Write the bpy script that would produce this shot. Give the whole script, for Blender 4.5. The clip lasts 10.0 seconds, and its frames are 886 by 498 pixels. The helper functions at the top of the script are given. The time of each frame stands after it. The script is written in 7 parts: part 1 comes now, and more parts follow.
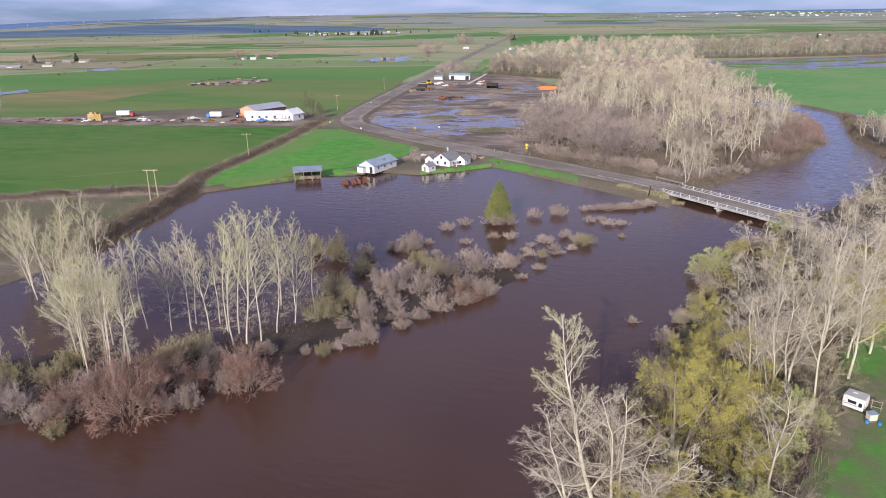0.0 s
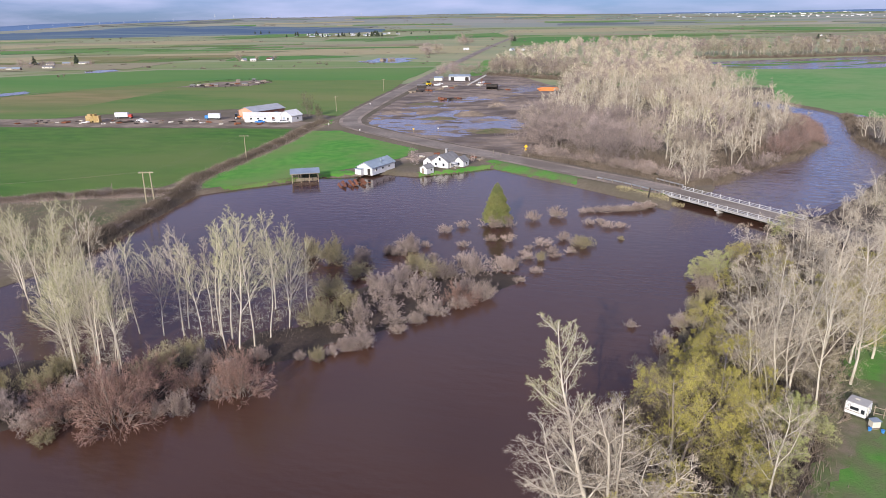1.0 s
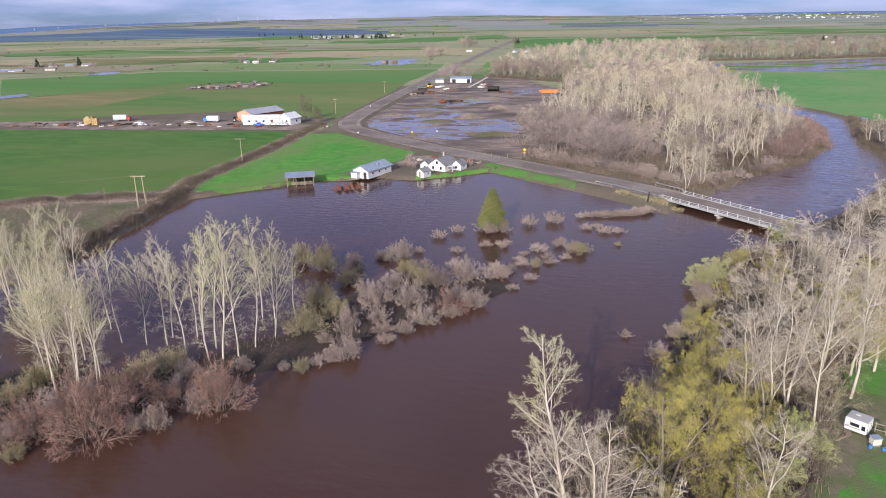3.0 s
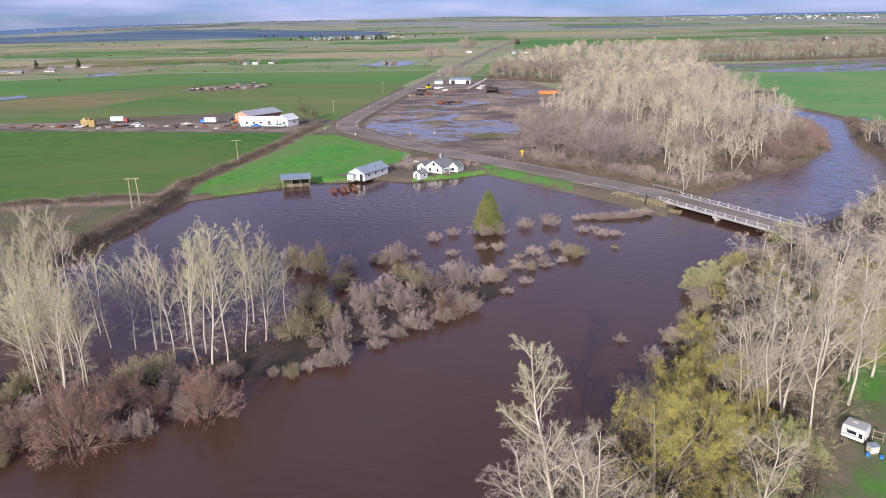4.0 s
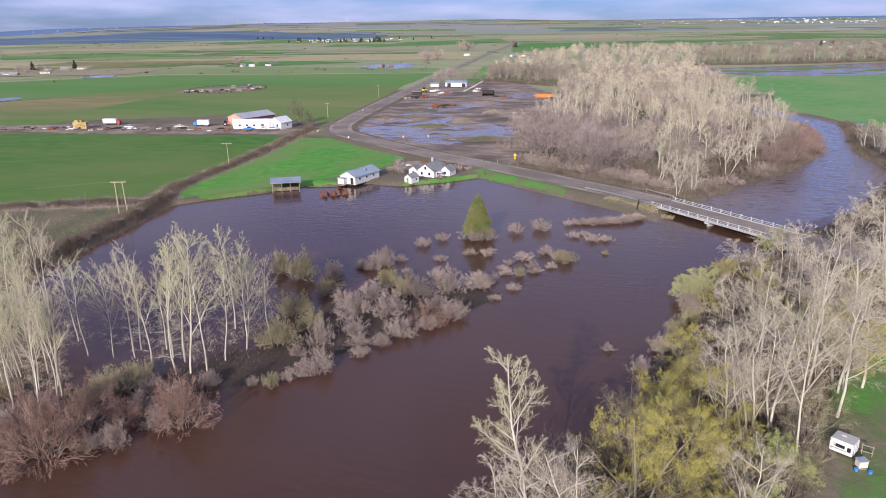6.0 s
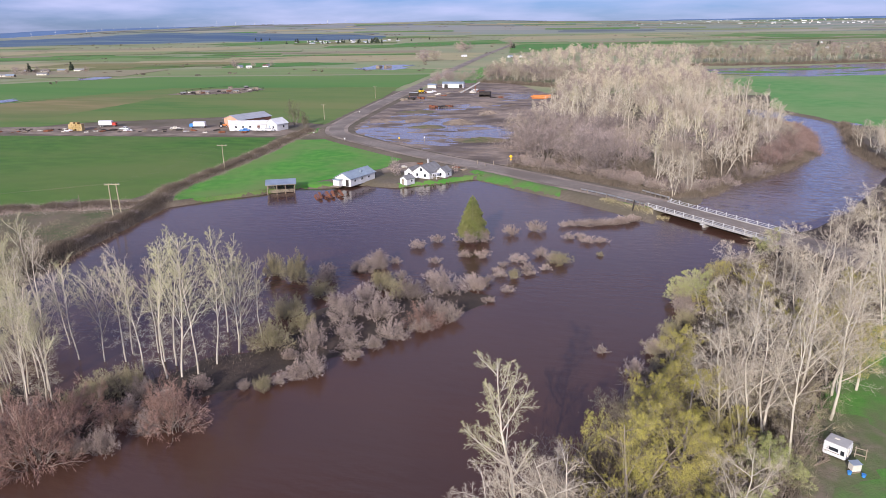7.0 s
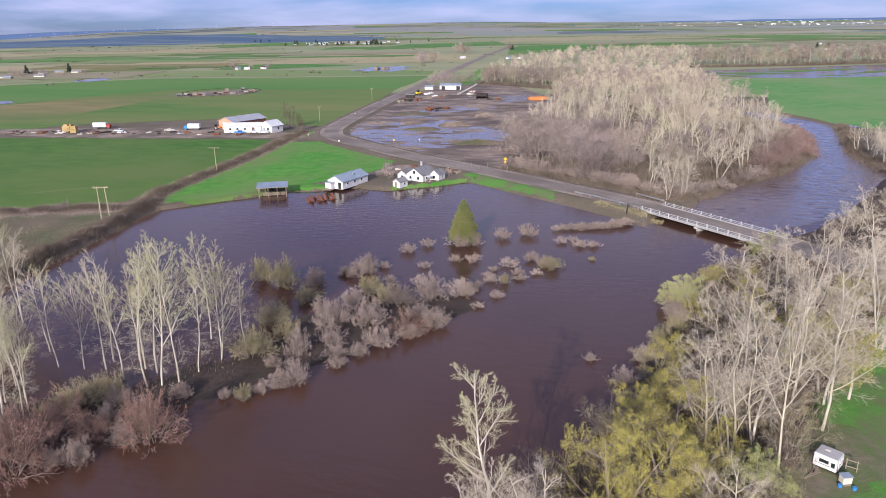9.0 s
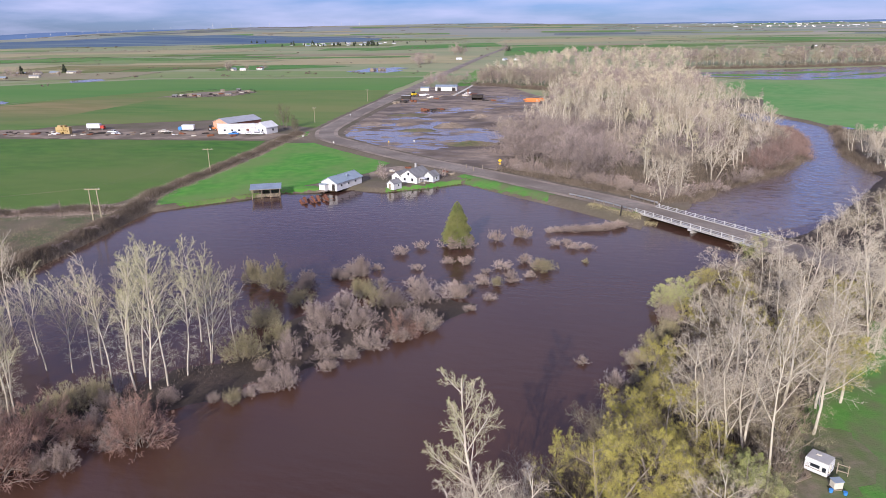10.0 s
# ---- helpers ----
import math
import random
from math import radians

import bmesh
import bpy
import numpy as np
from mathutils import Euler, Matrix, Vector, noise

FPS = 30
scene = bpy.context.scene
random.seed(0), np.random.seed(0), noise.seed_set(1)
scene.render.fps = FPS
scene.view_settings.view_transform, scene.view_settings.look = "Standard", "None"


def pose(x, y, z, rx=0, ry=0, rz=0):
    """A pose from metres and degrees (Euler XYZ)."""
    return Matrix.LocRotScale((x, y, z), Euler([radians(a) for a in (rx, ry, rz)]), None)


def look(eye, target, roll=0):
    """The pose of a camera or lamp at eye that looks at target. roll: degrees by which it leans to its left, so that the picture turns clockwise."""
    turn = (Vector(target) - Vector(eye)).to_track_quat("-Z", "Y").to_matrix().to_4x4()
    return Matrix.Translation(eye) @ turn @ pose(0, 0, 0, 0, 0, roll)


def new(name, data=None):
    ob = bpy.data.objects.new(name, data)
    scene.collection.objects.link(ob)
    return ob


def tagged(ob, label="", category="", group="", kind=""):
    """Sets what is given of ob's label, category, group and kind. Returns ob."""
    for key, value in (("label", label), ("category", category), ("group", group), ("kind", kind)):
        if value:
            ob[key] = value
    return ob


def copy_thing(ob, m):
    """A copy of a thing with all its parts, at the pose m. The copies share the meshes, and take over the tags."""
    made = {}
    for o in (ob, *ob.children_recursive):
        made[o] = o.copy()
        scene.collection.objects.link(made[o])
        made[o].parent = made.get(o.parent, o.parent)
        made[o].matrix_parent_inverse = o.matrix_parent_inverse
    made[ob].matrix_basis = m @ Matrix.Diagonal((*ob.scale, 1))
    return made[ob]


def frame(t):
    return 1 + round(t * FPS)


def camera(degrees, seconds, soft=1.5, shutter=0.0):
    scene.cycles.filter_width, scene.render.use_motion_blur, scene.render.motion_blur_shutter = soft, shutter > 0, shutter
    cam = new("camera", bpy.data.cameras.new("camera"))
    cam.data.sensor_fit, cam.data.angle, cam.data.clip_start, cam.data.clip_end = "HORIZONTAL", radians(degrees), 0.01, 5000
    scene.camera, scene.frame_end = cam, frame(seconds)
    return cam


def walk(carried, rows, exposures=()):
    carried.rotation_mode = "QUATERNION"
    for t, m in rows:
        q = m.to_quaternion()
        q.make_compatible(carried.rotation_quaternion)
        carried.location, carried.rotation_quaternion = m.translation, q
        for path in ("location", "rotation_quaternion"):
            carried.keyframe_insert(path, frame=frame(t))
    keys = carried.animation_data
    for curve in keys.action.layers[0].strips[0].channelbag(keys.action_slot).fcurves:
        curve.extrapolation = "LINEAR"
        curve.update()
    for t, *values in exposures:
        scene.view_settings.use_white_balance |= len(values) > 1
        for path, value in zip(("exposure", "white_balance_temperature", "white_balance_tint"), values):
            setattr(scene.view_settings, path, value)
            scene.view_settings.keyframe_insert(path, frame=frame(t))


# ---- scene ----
cam = camera(66.3, 10.0, soft=0.9)
PATH = [
    (0, (0.897, -0.754, 41.408), (0.422, 1.078, 40.762), -0.7),
    (0.5, (1.051, -0.035, 41.347), (0.576, 1.798, 40.703), -0.7),
    (1, (1.251, 0.691, 41.316), (0.773, 2.523, 40.673), -0.8),
    (1.5, (1.559, 1.429, 41.288), (1.076, 3.261, 40.648), -0.8),
    (2, (1.91, 2.198, 41.266), (1.423, 4.03, 40.626), -0.8),
    (2.5, (2.235, 2.915, 41.264), (1.746, 4.746, 40.625), -0.8),
    (4, (3.36, 5.044, 41.212), (2.867, 6.875, 40.577), -0.9),
    (4.5, (3.731, 5.693, 41.199), (3.238, 7.525, 40.566), -0.8),
    (5, (4.047, 6.252, 41.224), (3.555, 8.085, 40.593), -0.8),
    (5.5, (4.397, 6.776, 41.212), (3.906, 8.61, 40.582), -0.7),
    (7, (5.363, 7.824, 41.28), (4.878, 9.661, 40.654), -0.8),
    (7.5, (5.656, 8.135, 41.226), (5.171, 9.972, 40.601), -0.8),
    (8, (5.977, 8.583, 41.257), (5.492, 10.421, 40.633), -0.8),
    (8.5, (6.327, 9.15, 41.26), (5.842, 10.987, 40.636), -0.8),
    (9, (6.701, 9.863, 41.272), (6.216, 11.701, 40.65), -0.8),
    (9.5, (7.038, 10.389, 41.325), (6.555, 12.228, 40.704), -0.8),
    (10, (7.276, 10.528, 41.327), (6.8, 12.369, 40.708), -0.7),
]
walk(cam, [(t, look(eye, target, roll)) for t, eye, target, roll in PATH], [(0, 0.02, 6170, 11.5), (5, 0.03, 6090, 13.5), (10, 0.03, 6050, 14.5)])

from mathutils.geometry import delaunay_2d_cdt

# ---- world, sun, exposure ----
SUN_UP, SUN_WAY = 20.5, Vector((0.09, 1.0, 0.0)).normalized()
world = bpy.data.worlds.new("sky")
scene.world = world
world.use_nodes = True
wn, wl = world.node_tree.nodes, world.node_tree.links
wn.clear()
w_out, w_bg = wn.new("ShaderNodeOutputWorld"), wn.new("ShaderNodeBackground")
w_sky, w_co, w_map = wn.new("ShaderNodeTexSky"), wn.new("ShaderNodeTexCoord"), wn.new("ShaderNodeMapping")
w_noise, w_ramp, w_mix = wn.new("ShaderNodeTexNoise"), wn.new("ShaderNodeValToRGB"), wn.new("ShaderNodeMix")
w_sky.sky_type, w_sky.sun_disc = "NISHITA", False
w_sky.sun_elevation, w_sky.sun_rotation = radians(SUN_UP), math.atan2(-SUN_WAY.x, -SUN_WAY.y)
w_sky.air_density, w_sky.dust_density, w_sky.ozone_density = 1.0, 0.2, 3.0
w_map.inputs["Scale"].default_value = (1.6, 1.6, 11.0)
w_noise.inputs["Scale"].default_value, w_noise.inputs["Detail"].default_value = 2.2, 7.0
w_ramp.color_ramp.elements[0].position, w_ramp.color_ramp.elements[1].position = 0.42, 0.68
w_mix.data_type = "RGBA"
w_mix.inputs["B"].default_value = (7.8, 8.0, 11.3, 1)
w_tint = wn.new("ShaderNodeMix")
w_tint.data_type, w_tint.blend_type = "RGBA", "MULTIPLY"
w_tint.inputs["Factor"].default_value = 1.0
w_tint.inputs["B"].default_value = (0.46, 0.63, 1.32, 1)
wl.new(w_sky.outputs["Color"], w_tint.inputs["A"])
wl.new(w_co.outputs["Generated"], w_map.inputs["Vector"])
wl.new(w_map.outputs["Vector"], w_noise.inputs["Vector"])
w_sep, w_rise = wn.new("ShaderNodeSeparateXYZ"), wn.new("ShaderNodeMapRange")
w_add = wn.new("ShaderNodeMath")
wl.new(w_co.outputs["Generated"], w_sep.inputs["Vector"])
wl.new(w_sep.outputs["Z"], w_rise.inputs["Value"])
w_rise.inputs["From Max"].default_value, w_rise.inputs["To Min"].default_value, w_rise.inputs["To Max"].default_value = 0.14, -0.02, 0.085
wl.new(w_noise.outputs["Fac"], w_add.inputs[0])
wl.new(w_rise.outputs["Result"], w_add.inputs[1])
wl.new(w_add.outputs["Value"], w_ramp.inputs["Fac"])
wl.new(w_ramp.outputs["Color"], w_mix.inputs["Factor"])
wl.new(w_tint.outputs["Result"], w_mix.inputs["A"])
wl.new(w_mix.outputs["Result"], w_bg.inputs["Color"])
w_bg.inputs["Strength"].default_value = 0.082
wl.new(w_bg.outputs["Background"], w_out.inputs["Surface"])

sun = new("sun", bpy.data.lights.new("sun", "SUN"))
sun.data.energy, sun.data.angle, sun.data.color = 5.0, radians(0.55), (1.0, 0.925, 0.83)
sun.matrix_world = look((0, -200, 200), Vector((0, -200, 200)) + SUN_WAY * math.cos(radians(SUN_UP)) - Vector((0, 0, math.sin(radians(SUN_UP)))))


# ---- materials ----
def material(name, colours, fine=3.0, coarse=0.15, rough=0.9, bump=0.0, bump_scale=None, metal=0.0, spread=0.0, spec=0.3, stretch=(1, 1, 1), turn=0.0, island=0.0):
    """Three colours mixed by a fine and a coarse noise in world metres; spread varies single objects, island single stems."""
    m = bpy.data.materials.new(name)
    m.use_nodes = True
    n, l = m.node_tree.nodes, m.node_tree.links
    b = n["Principled BSDF"]
    geo = n.new("ShaderNodeNewGeometry")
    mp = n.new("ShaderNodeMapping")
    mp.inputs["Scale"].default_value = stretch
    mp.inputs["Rotation"].default_value = (0, 0, radians(turn))
    l.new(geo.outputs["Position"], mp.inputs["Vector"])
    a, c = n.new("ShaderNodeTexNoise"), n.new("ShaderNodeTexNoise")
    for node, s, d in ((a, fine, 6.0), (c, coarse, 4.0)):
        node.inputs["Scale"].default_value, node.inputs["Detail"].default_value = s, d
        l.new(mp.outputs["Vector"], node.inputs["Vector"])
    ra, rc = n.new("ShaderNodeValToRGB"), n.new("ShaderNodeValToRGB")
    for r in (ra, rc):
        r.color_ramp.elements[0].position, r.color_ramp.elements[1].position = 0.38, 0.64
    l.new(a.outputs["Fac"], ra.inputs["Fac"])
    l.new(c.outputs["Fac"], rc.inputs["Fac"])
    m1, m2 = n.new("ShaderNodeMix"), n.new("ShaderNodeMix")
    m1.data_type = m2.data_type = "RGBA"
    m1.inputs["A"].default_value, m1.inputs["B"].default_value = (*colours[0], 1), (*colours[1], 1)
    m2.inputs["B"].default_value = (*colours[2], 1)
    l.new(ra.outputs["Color"], m1.inputs["Factor"])
    l.new(rc.outputs["Color"], m2.inputs["Factor"])
    l.new(m1.outputs["Result"], m2.inputs["A"])
    col = m2.outputs["Result"]
    if spread:
        info, hsv, ma = n.new("ShaderNodeObjectInfo"), n.new("ShaderNodeHueSaturation"), n.new("ShaderNodeMapRange")
        ma.inputs["To Min"].default_value, ma.inputs["To Max"].default_value = 1 - spread, 1 + spread
        l.new(info.outputs["Random"], ma.inputs["Value"])
        l.new(ma.outputs["Result"], hsv.inputs["Value"])
        l.new(col, hsv.inputs["Color"])
        col = hsv.outputs["Color"]
    if island:
        hs2, mr2 = n.new("ShaderNodeHueSaturation"), n.new("ShaderNodeMapRange")
        mr2.inputs["To Min"].default_value, mr2.inputs["To Max"].default_value = 1 - island, 1 + island
        l.new(geo.outputs["Random Per Island"], mr2.inputs["Value"])
        l.new(mr2.outputs["Result"], hs2.inputs["Value"])
        l.new(col, hs2.inputs["Color"])
        col = hs2.outputs["Color"]
    l.new(col, b.inputs["Base Color"])
    b.inputs["Roughness"].default_value, b.inputs["Metallic"].default_value = rough, metal
    b.inputs["Specular IOR Level"].default_value = spec
    if bump:
        bt, bp = n.new("ShaderNodeTexNoise"), n.new("ShaderNodeBump")
        bt.inputs["Scale"].default_value, bt.inputs["Detail"].default_value = bump_scale or fine, 8.0
        l.new(mp.outputs["Vector"], bt.inputs["Vector"])
        l.new(bt.outputs["Fac"], bp.inputs["Height"])
        bp.inputs["Strength"].default_value, bp.inputs["Distance"].default_value = 1.0, bump
        l.new(bp.outputs["Normal"], b.inputs["Normal"])
    return m


def water_material(name, colour, colour2, wave, wave_scale, rough, stretch=(1, 1, 1)):
    """Silty water: a brown body under a rippled gloss."""
    m = material(name, (colour, colour, colour2), 0.5, 0.03, rough, wave, wave_scale, spec=0.5, stretch=stretch)
    m.node_tree.nodes["Principled BSDF"].inputs["IOR"].default_value = 1.333
    return m


M_SOIL = material("damp_soil", ((0.165, 0.13, 0.088), (0.22, 0.175, 0.12), (0.135, 0.115, 0.066)), 1.2, 0.06, 0.95, 0.08, 1.5)
# wet litter, its colour darkened further for shade under shrubs and trees
M_WET_SHADE = material("shaded_wet_litter", ((0.062, 0.045, 0.033), (0.09, 0.064, 0.046), (0.05, 0.039, 0.028)), 1.5, 0.15, 0.9, 0.08, 2.0)
M_PLAIN = material("far_plain", ((0.36, 0.33, 0.175), (0.22, 0.30, 0.12), (0.30, 0.305, 0.16)), 0.02, 0.005, 0.95, stretch=(0.16, 1, 1), turn=-14)
# crop green, paled so the colour itself carries the haze
M_HAZEGREEN = material("hazy_crop_green", ((0.115, 0.285, 0.065), (0.155, 0.315, 0.085), (0.215, 0.31, 0.105)), 0.15, 0.015, 0.95, 0.03, 1.0)
M_PLOUGH = material("ploughed_brown", ((0.34, 0.28, 0.165), (0.27, 0.28, 0.125), (0.31, 0.255, 0.155)), 0.05, 0.008, 0.95, stretch=(0.2, 1, 1), turn=-14)
M_GRASS = material("winter_wheat_green", ((0.045, 0.145, 0.012), (0.085, 0.20, 0.02), (0.13, 0.19, 0.038)), 0.22, 0.02, 0.9, 0.05, 2.5, stretch=(0.6, 1, 1))
M_BRIGHT = material("spring_grass_bright", ((0.07, 0.265, 0.025), (0.12, 0.33, 0.038), (0.165, 0.26, 0.06)), 0.35, 0.05, 0.9, 0.025, 2.5)
M_PASTURE = material("pasture_olive", ((0.085, 0.19, 0.032), (0.135, 0.215, 0.042), (0.19, 0.215, 0.06)), 0.12, 0.016, 0.95, 0.05, 1.5, stretch=(0.3, 1, 1), turn=-14)
M_TAN = material("dry_grass_tan", ((0.44, 0.36, 0.19), (0.33, 0.325, 0.145), (0.40, 0.33, 0.175)), 0.05, 0.008, 0.95, stretch=(0.2, 1, 1), turn=-14)
M_FARGREEN = material("far_crop_green", ((0.068, 0.21, 0.032), (0.10, 0.235, 0.04), (0.155, 0.245, 0.058)), 0.03, 0.005, 0.95, stretch=(0.25, 1, 1), turn=-14)
M_FARCROP = material("pale_crop_green", ((0.15, 0.265, 0.07), (0.21, 0.28, 0.09), (0.31, 0.29, 0.13)), 0.03, 0.006, 0.95, stretch=(0.25, 1, 1), turn=-14)
M_FALLOW = material("fallow_olive", ((0.15, 0.125, 0.07), (0.10, 0.12, 0.045), (0.19, 0.15, 0.095)), 0.5, 0.07, 0.95, 0.08, 1.5)
M_TANPAST = material("dry_pasture", ((0.22, 0.195, 0.065), (0.30, 0.235, 0.10), (0.13, 0.19, 0.045)), 0.12, 0.016, 0.95, stretch=(0.25, 1, 1), turn=-14)
M_LAWN = material("lawn_grass", ((0.09, 0.24, 0.035), (0.115, 0.27, 0.045), (0.15, 0.17, 0.07)), 1.1, 0.22, 0.95, 0.06, 4.0)
M_DIRT = material("bare_dirt", ((0.27, 0.205, 0.145), (0.38, 0.30, 0.22), (0.16, 0.125, 0.085)), 0.5, 0.09, 0.95, 0.06, 3.0)
M_WORN = material("muddy_worn_turf", ((0.17, 0.15, 0.085), (0.24, 0.19, 0.13), (0.12, 0.17, 0.05)), 0.9, 0.25, 0.95, 0.06, 4.0)
M_MUD = material("wet_mud", ((0.25, 0.19, 0.135), (0.38, 0.29, 0.205), (0.115, 0.085, 0.058)), 0.6, 0.10, 0.75, 0.18, 0.8, spec=0.4, stretch=(0.5, 1, 1))
M_ROAD = material("worn_asphalt", ((0.265, 0.22, 0.17), (0.335, 0.28, 0.22), (0.20, 0.162, 0.122)), 0.9, 0.07, 0.85, 0.01, 8.0)
M_GRAVEL = material("gravel_shoulder", ((0.34, 0.27, 0.205), (0.41, 0.33, 0.25), (0.22, 0.175, 0.13)), 1.2, 0.10, 0.95, 0.04, 6.0)
M_WATER = water_material("silty_flood_water", (0.085, 0.041, 0.0255), (0.069, 0.036, 0.026), 0.045, 0.75, 0.13, stretch=(0.45, 1, 1))
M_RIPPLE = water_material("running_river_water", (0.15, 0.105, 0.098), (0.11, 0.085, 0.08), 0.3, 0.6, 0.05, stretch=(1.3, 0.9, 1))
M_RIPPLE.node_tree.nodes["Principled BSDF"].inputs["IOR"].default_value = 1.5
M_POND = water_material("standing_field_water", (0.19, 0.145, 0.13), (0.15, 0.12, 0.11), 0.12, 0.6, 0.12)
M_BARK = material("pale_cottonwood_bark", ((0.62, 0.55, 0.42), (0.50, 0.44, 0.33), (0.68, 0.61, 0.48)), 5.0, 0.4, 0.85, 0.02, 10.0, spread=0.12)
M_BARK_DARK = material("grey_brown_bark", ((0.30, 0.245, 0.20), (0.24, 0.195, 0.155), (0.36, 0.30, 0.245)), 5.0, 0.4, 0.9, 0.02, 10.0, spread=0.15)
M_TWIG = material("tan_bare_twigs", ((0.55, 0.465, 0.345), (0.46, 0.385, 0.285), (0.60, 0.515, 0.385)), 1.5, 0.15, 0.9, spread=0.14, island=0.3)
M_TWIG_GREEN = material("budding_green_twigs", ((0.57, 0.54, 0.29), (0.49, 0.46, 0.25), (0.60, 0.56, 0.34)), 1.0, 0.15, 0.9, spread=0.12, island=0.3)
M_TWIG_MAUVE = material("mauve_grey_twigs", ((0.34, 0.268, 0.228), (0.265, 0.207, 0.178), (0.39, 0.313, 0.268)), 1.5, 0.15, 0.9, spread=0.25, island=0.4)
M_TWIG_RED = material("red_brown_twigs", ((0.32, 0.195, 0.145), (0.25, 0.15, 0.112), (0.36, 0.225, 0.17)), 1.5, 0.2, 0.9, spread=0.12, island=0.4)
M_TWIG_RUSSET = material("dark_russet_twigs", ((0.27, 0.18, 0.145), (0.21, 0.14, 0.11), (0.31, 0.21, 0.17)), 1.5, 0.2, 0.9, spread=0.15, island=0.4)
M_TWIG_FARM = material("dark_olive_twigs", ((0.15, 0.145, 0.08), (0.11, 0.11, 0.06), (0.19, 0.175, 0.10)), 1.5, 0.2, 0.9, island=0.35)
M_TWIG_OLIVE = material("olive_twigs", ((0.33, 0.285, 0.155), (0.27, 0.23, 0.125), (0.38, 0.325, 0.19)), 1.5, 0.2, 0.9, spread=0.15, island=0.4)
M_TWIG_STRAW = material("straw_grey_stems", ((0.43, 0.335, 0.272), (0.345, 0.265, 0.215), (0.48, 0.385, 0.315)), 1.5, 0.2, 0.9, spread=0.18, island=0.4)
M_TWIG_WOOD = material("grey_tan_wood_twigs", ((0.55, 0.475, 0.33), (0.45, 0.385, 0.27), (0.60, 0.525, 0.375)), 1.0, 0.12, 0.9, spread=0.35, island=0.35)
M_TWIG_BANK = material("brown_tan_twigs", ((0.42, 0.345, 0.255), (0.33, 0.27, 0.20), (0.49, 0.41, 0.305)), 1.5, 0.15, 0.9, spread=0.16, island=0.35)
M_BARK_LIMB = material("pale_limb_bark", ((0.60, 0.52, 0.38), (0.49, 0.42, 0.30), (0.65, 0.57, 0.43)), 5.0, 0.4, 0.85, spread=0.12, island=0.2)
M_BARK_BUD = material("greenish_limb_bark", ((0.57, 0.52, 0.33), (0.47, 0.42, 0.26), (0.62, 0.57, 0.37)), 5.0, 0.4, 0.85, spread=0.12, island=0.2)
# brown inner stems, coloured darker for the shade inside a shrub
M_STEM = material("shade_brown_stems", ((0.25, 0.20, 0.155), (0.19, 0.15, 0.115), (0.30, 0.245, 0.19)), 4.0, 0.4, 0.9, island=0.3)
M_TWIG_BUDWOOD = material("budding_wood_twigs", ((0.50, 0.455, 0.27), (0.43, 0.39, 0.235), (0.55, 0.49, 0.31)), 1.0, 0.12, 0.9, spread=0.3, island=0.3)
M_TWIG_WILLOW = material("yellow_willow_twigs", ((0.40, 0.33, 0.10), (0.32, 0.26, 0.08), (0.45, 0.38, 0.13)), 1.5, 0.2, 0.9, spread=0.1, island=0.3)
M_UNDER = material("dead_undergrowth", ((0.18, 0.14, 0.10), (0.135, 0.108, 0.078), (0.23, 0.18, 0.13)), 1.0, 0.15, 0.95, island=0.45)
M_LEAF_WILLOW = material("yellow_green_willow_leaves", ((0.45, 0.40, 0.085), (0.36, 0.33, 0.06), (0.51, 0.445, 0.115)), 1.2, 0.25, 0.8, spread=0.08, island=0.35)
M_LEAF_BUD = material("pale_green_buds", ((0.38, 0.40, 0.13), (0.32, 0.355, 0.10), (0.43, 0.42, 0.17)), 2.0, 0.25, 0.8, spread=0.10, island=0.3)
M_NEEDLE = material("conifer_needles", ((0.22, 0.24, 0.07), (0.16, 0.19, 0.055), (0.27, 0.265, 0.09)), 2.0, 0.3, 0.85)
M_NEEDLE_DARK = material("dark_conifer_needles", ((0.06, 0.08, 0.05), (0.05, 0.065, 0.045), (0.08, 0.095, 0.055)), 1.0, 0.2, 0.9)
M_WHITE = material("white_painted_boards", ((0.80, 0.79, 0.76), (0.76, 0.75, 0.72), (0.70, 0.68, 0.64)), 6.0, 0.5, 0.6)
M_ROOF_METAL = material("grey_blue_metal_roof", ((0.34, 0.40, 0.45), (0.38, 0.44, 0.48), (0.28, 0.33, 0.37)), 2.0, 0.35, 0.42, metal=0.25)
M_ROOF_GREY = material("weathered_grey_shingles", ((0.26, 0.25, 0.24), (0.32, 0.31, 0.29), (0.22, 0.21, 0.20)), 5.0, 0.5, 0.9, 0.02, 9.0)
M_WOOD = material("weathered_timber", ((0.28, 0.22, 0.15), (0.22, 0.17, 0.12), (0.34, 0.28, 0.20)), 5.0, 0.5, 0.85, 0.01, 9.0)
M_POLE = material("yellowed_pole_timber", ((0.42, 0.36, 0.22), (0.36, 0.30, 0.18), (0.46, 0.40, 0.26)), 6.0, 0.6, 0.85)
M_DARKWOOD = material("dark_aged_shaded_timber", ((0.05, 0.042, 0.036), (0.07, 0.058, 0.048), (0.04, 0.034, 0.03)), 4.0, 0.5, 0.85)
M_GLASS = material("dark_window_glass", ((0.02, 0.024, 0.03), (0.03, 0.034, 0.04), (0.025, 0.03, 0.035)), 1.0, 0.3, 0.08, spec=0.6)
M_CONCRETE = material("old_concrete", ((0.42, 0.40, 0.36), (0.36, 0.34, 0.31), (0.48, 0.46, 0.42)), 3.0, 0.4, 0.9, 0.01, 7.0)
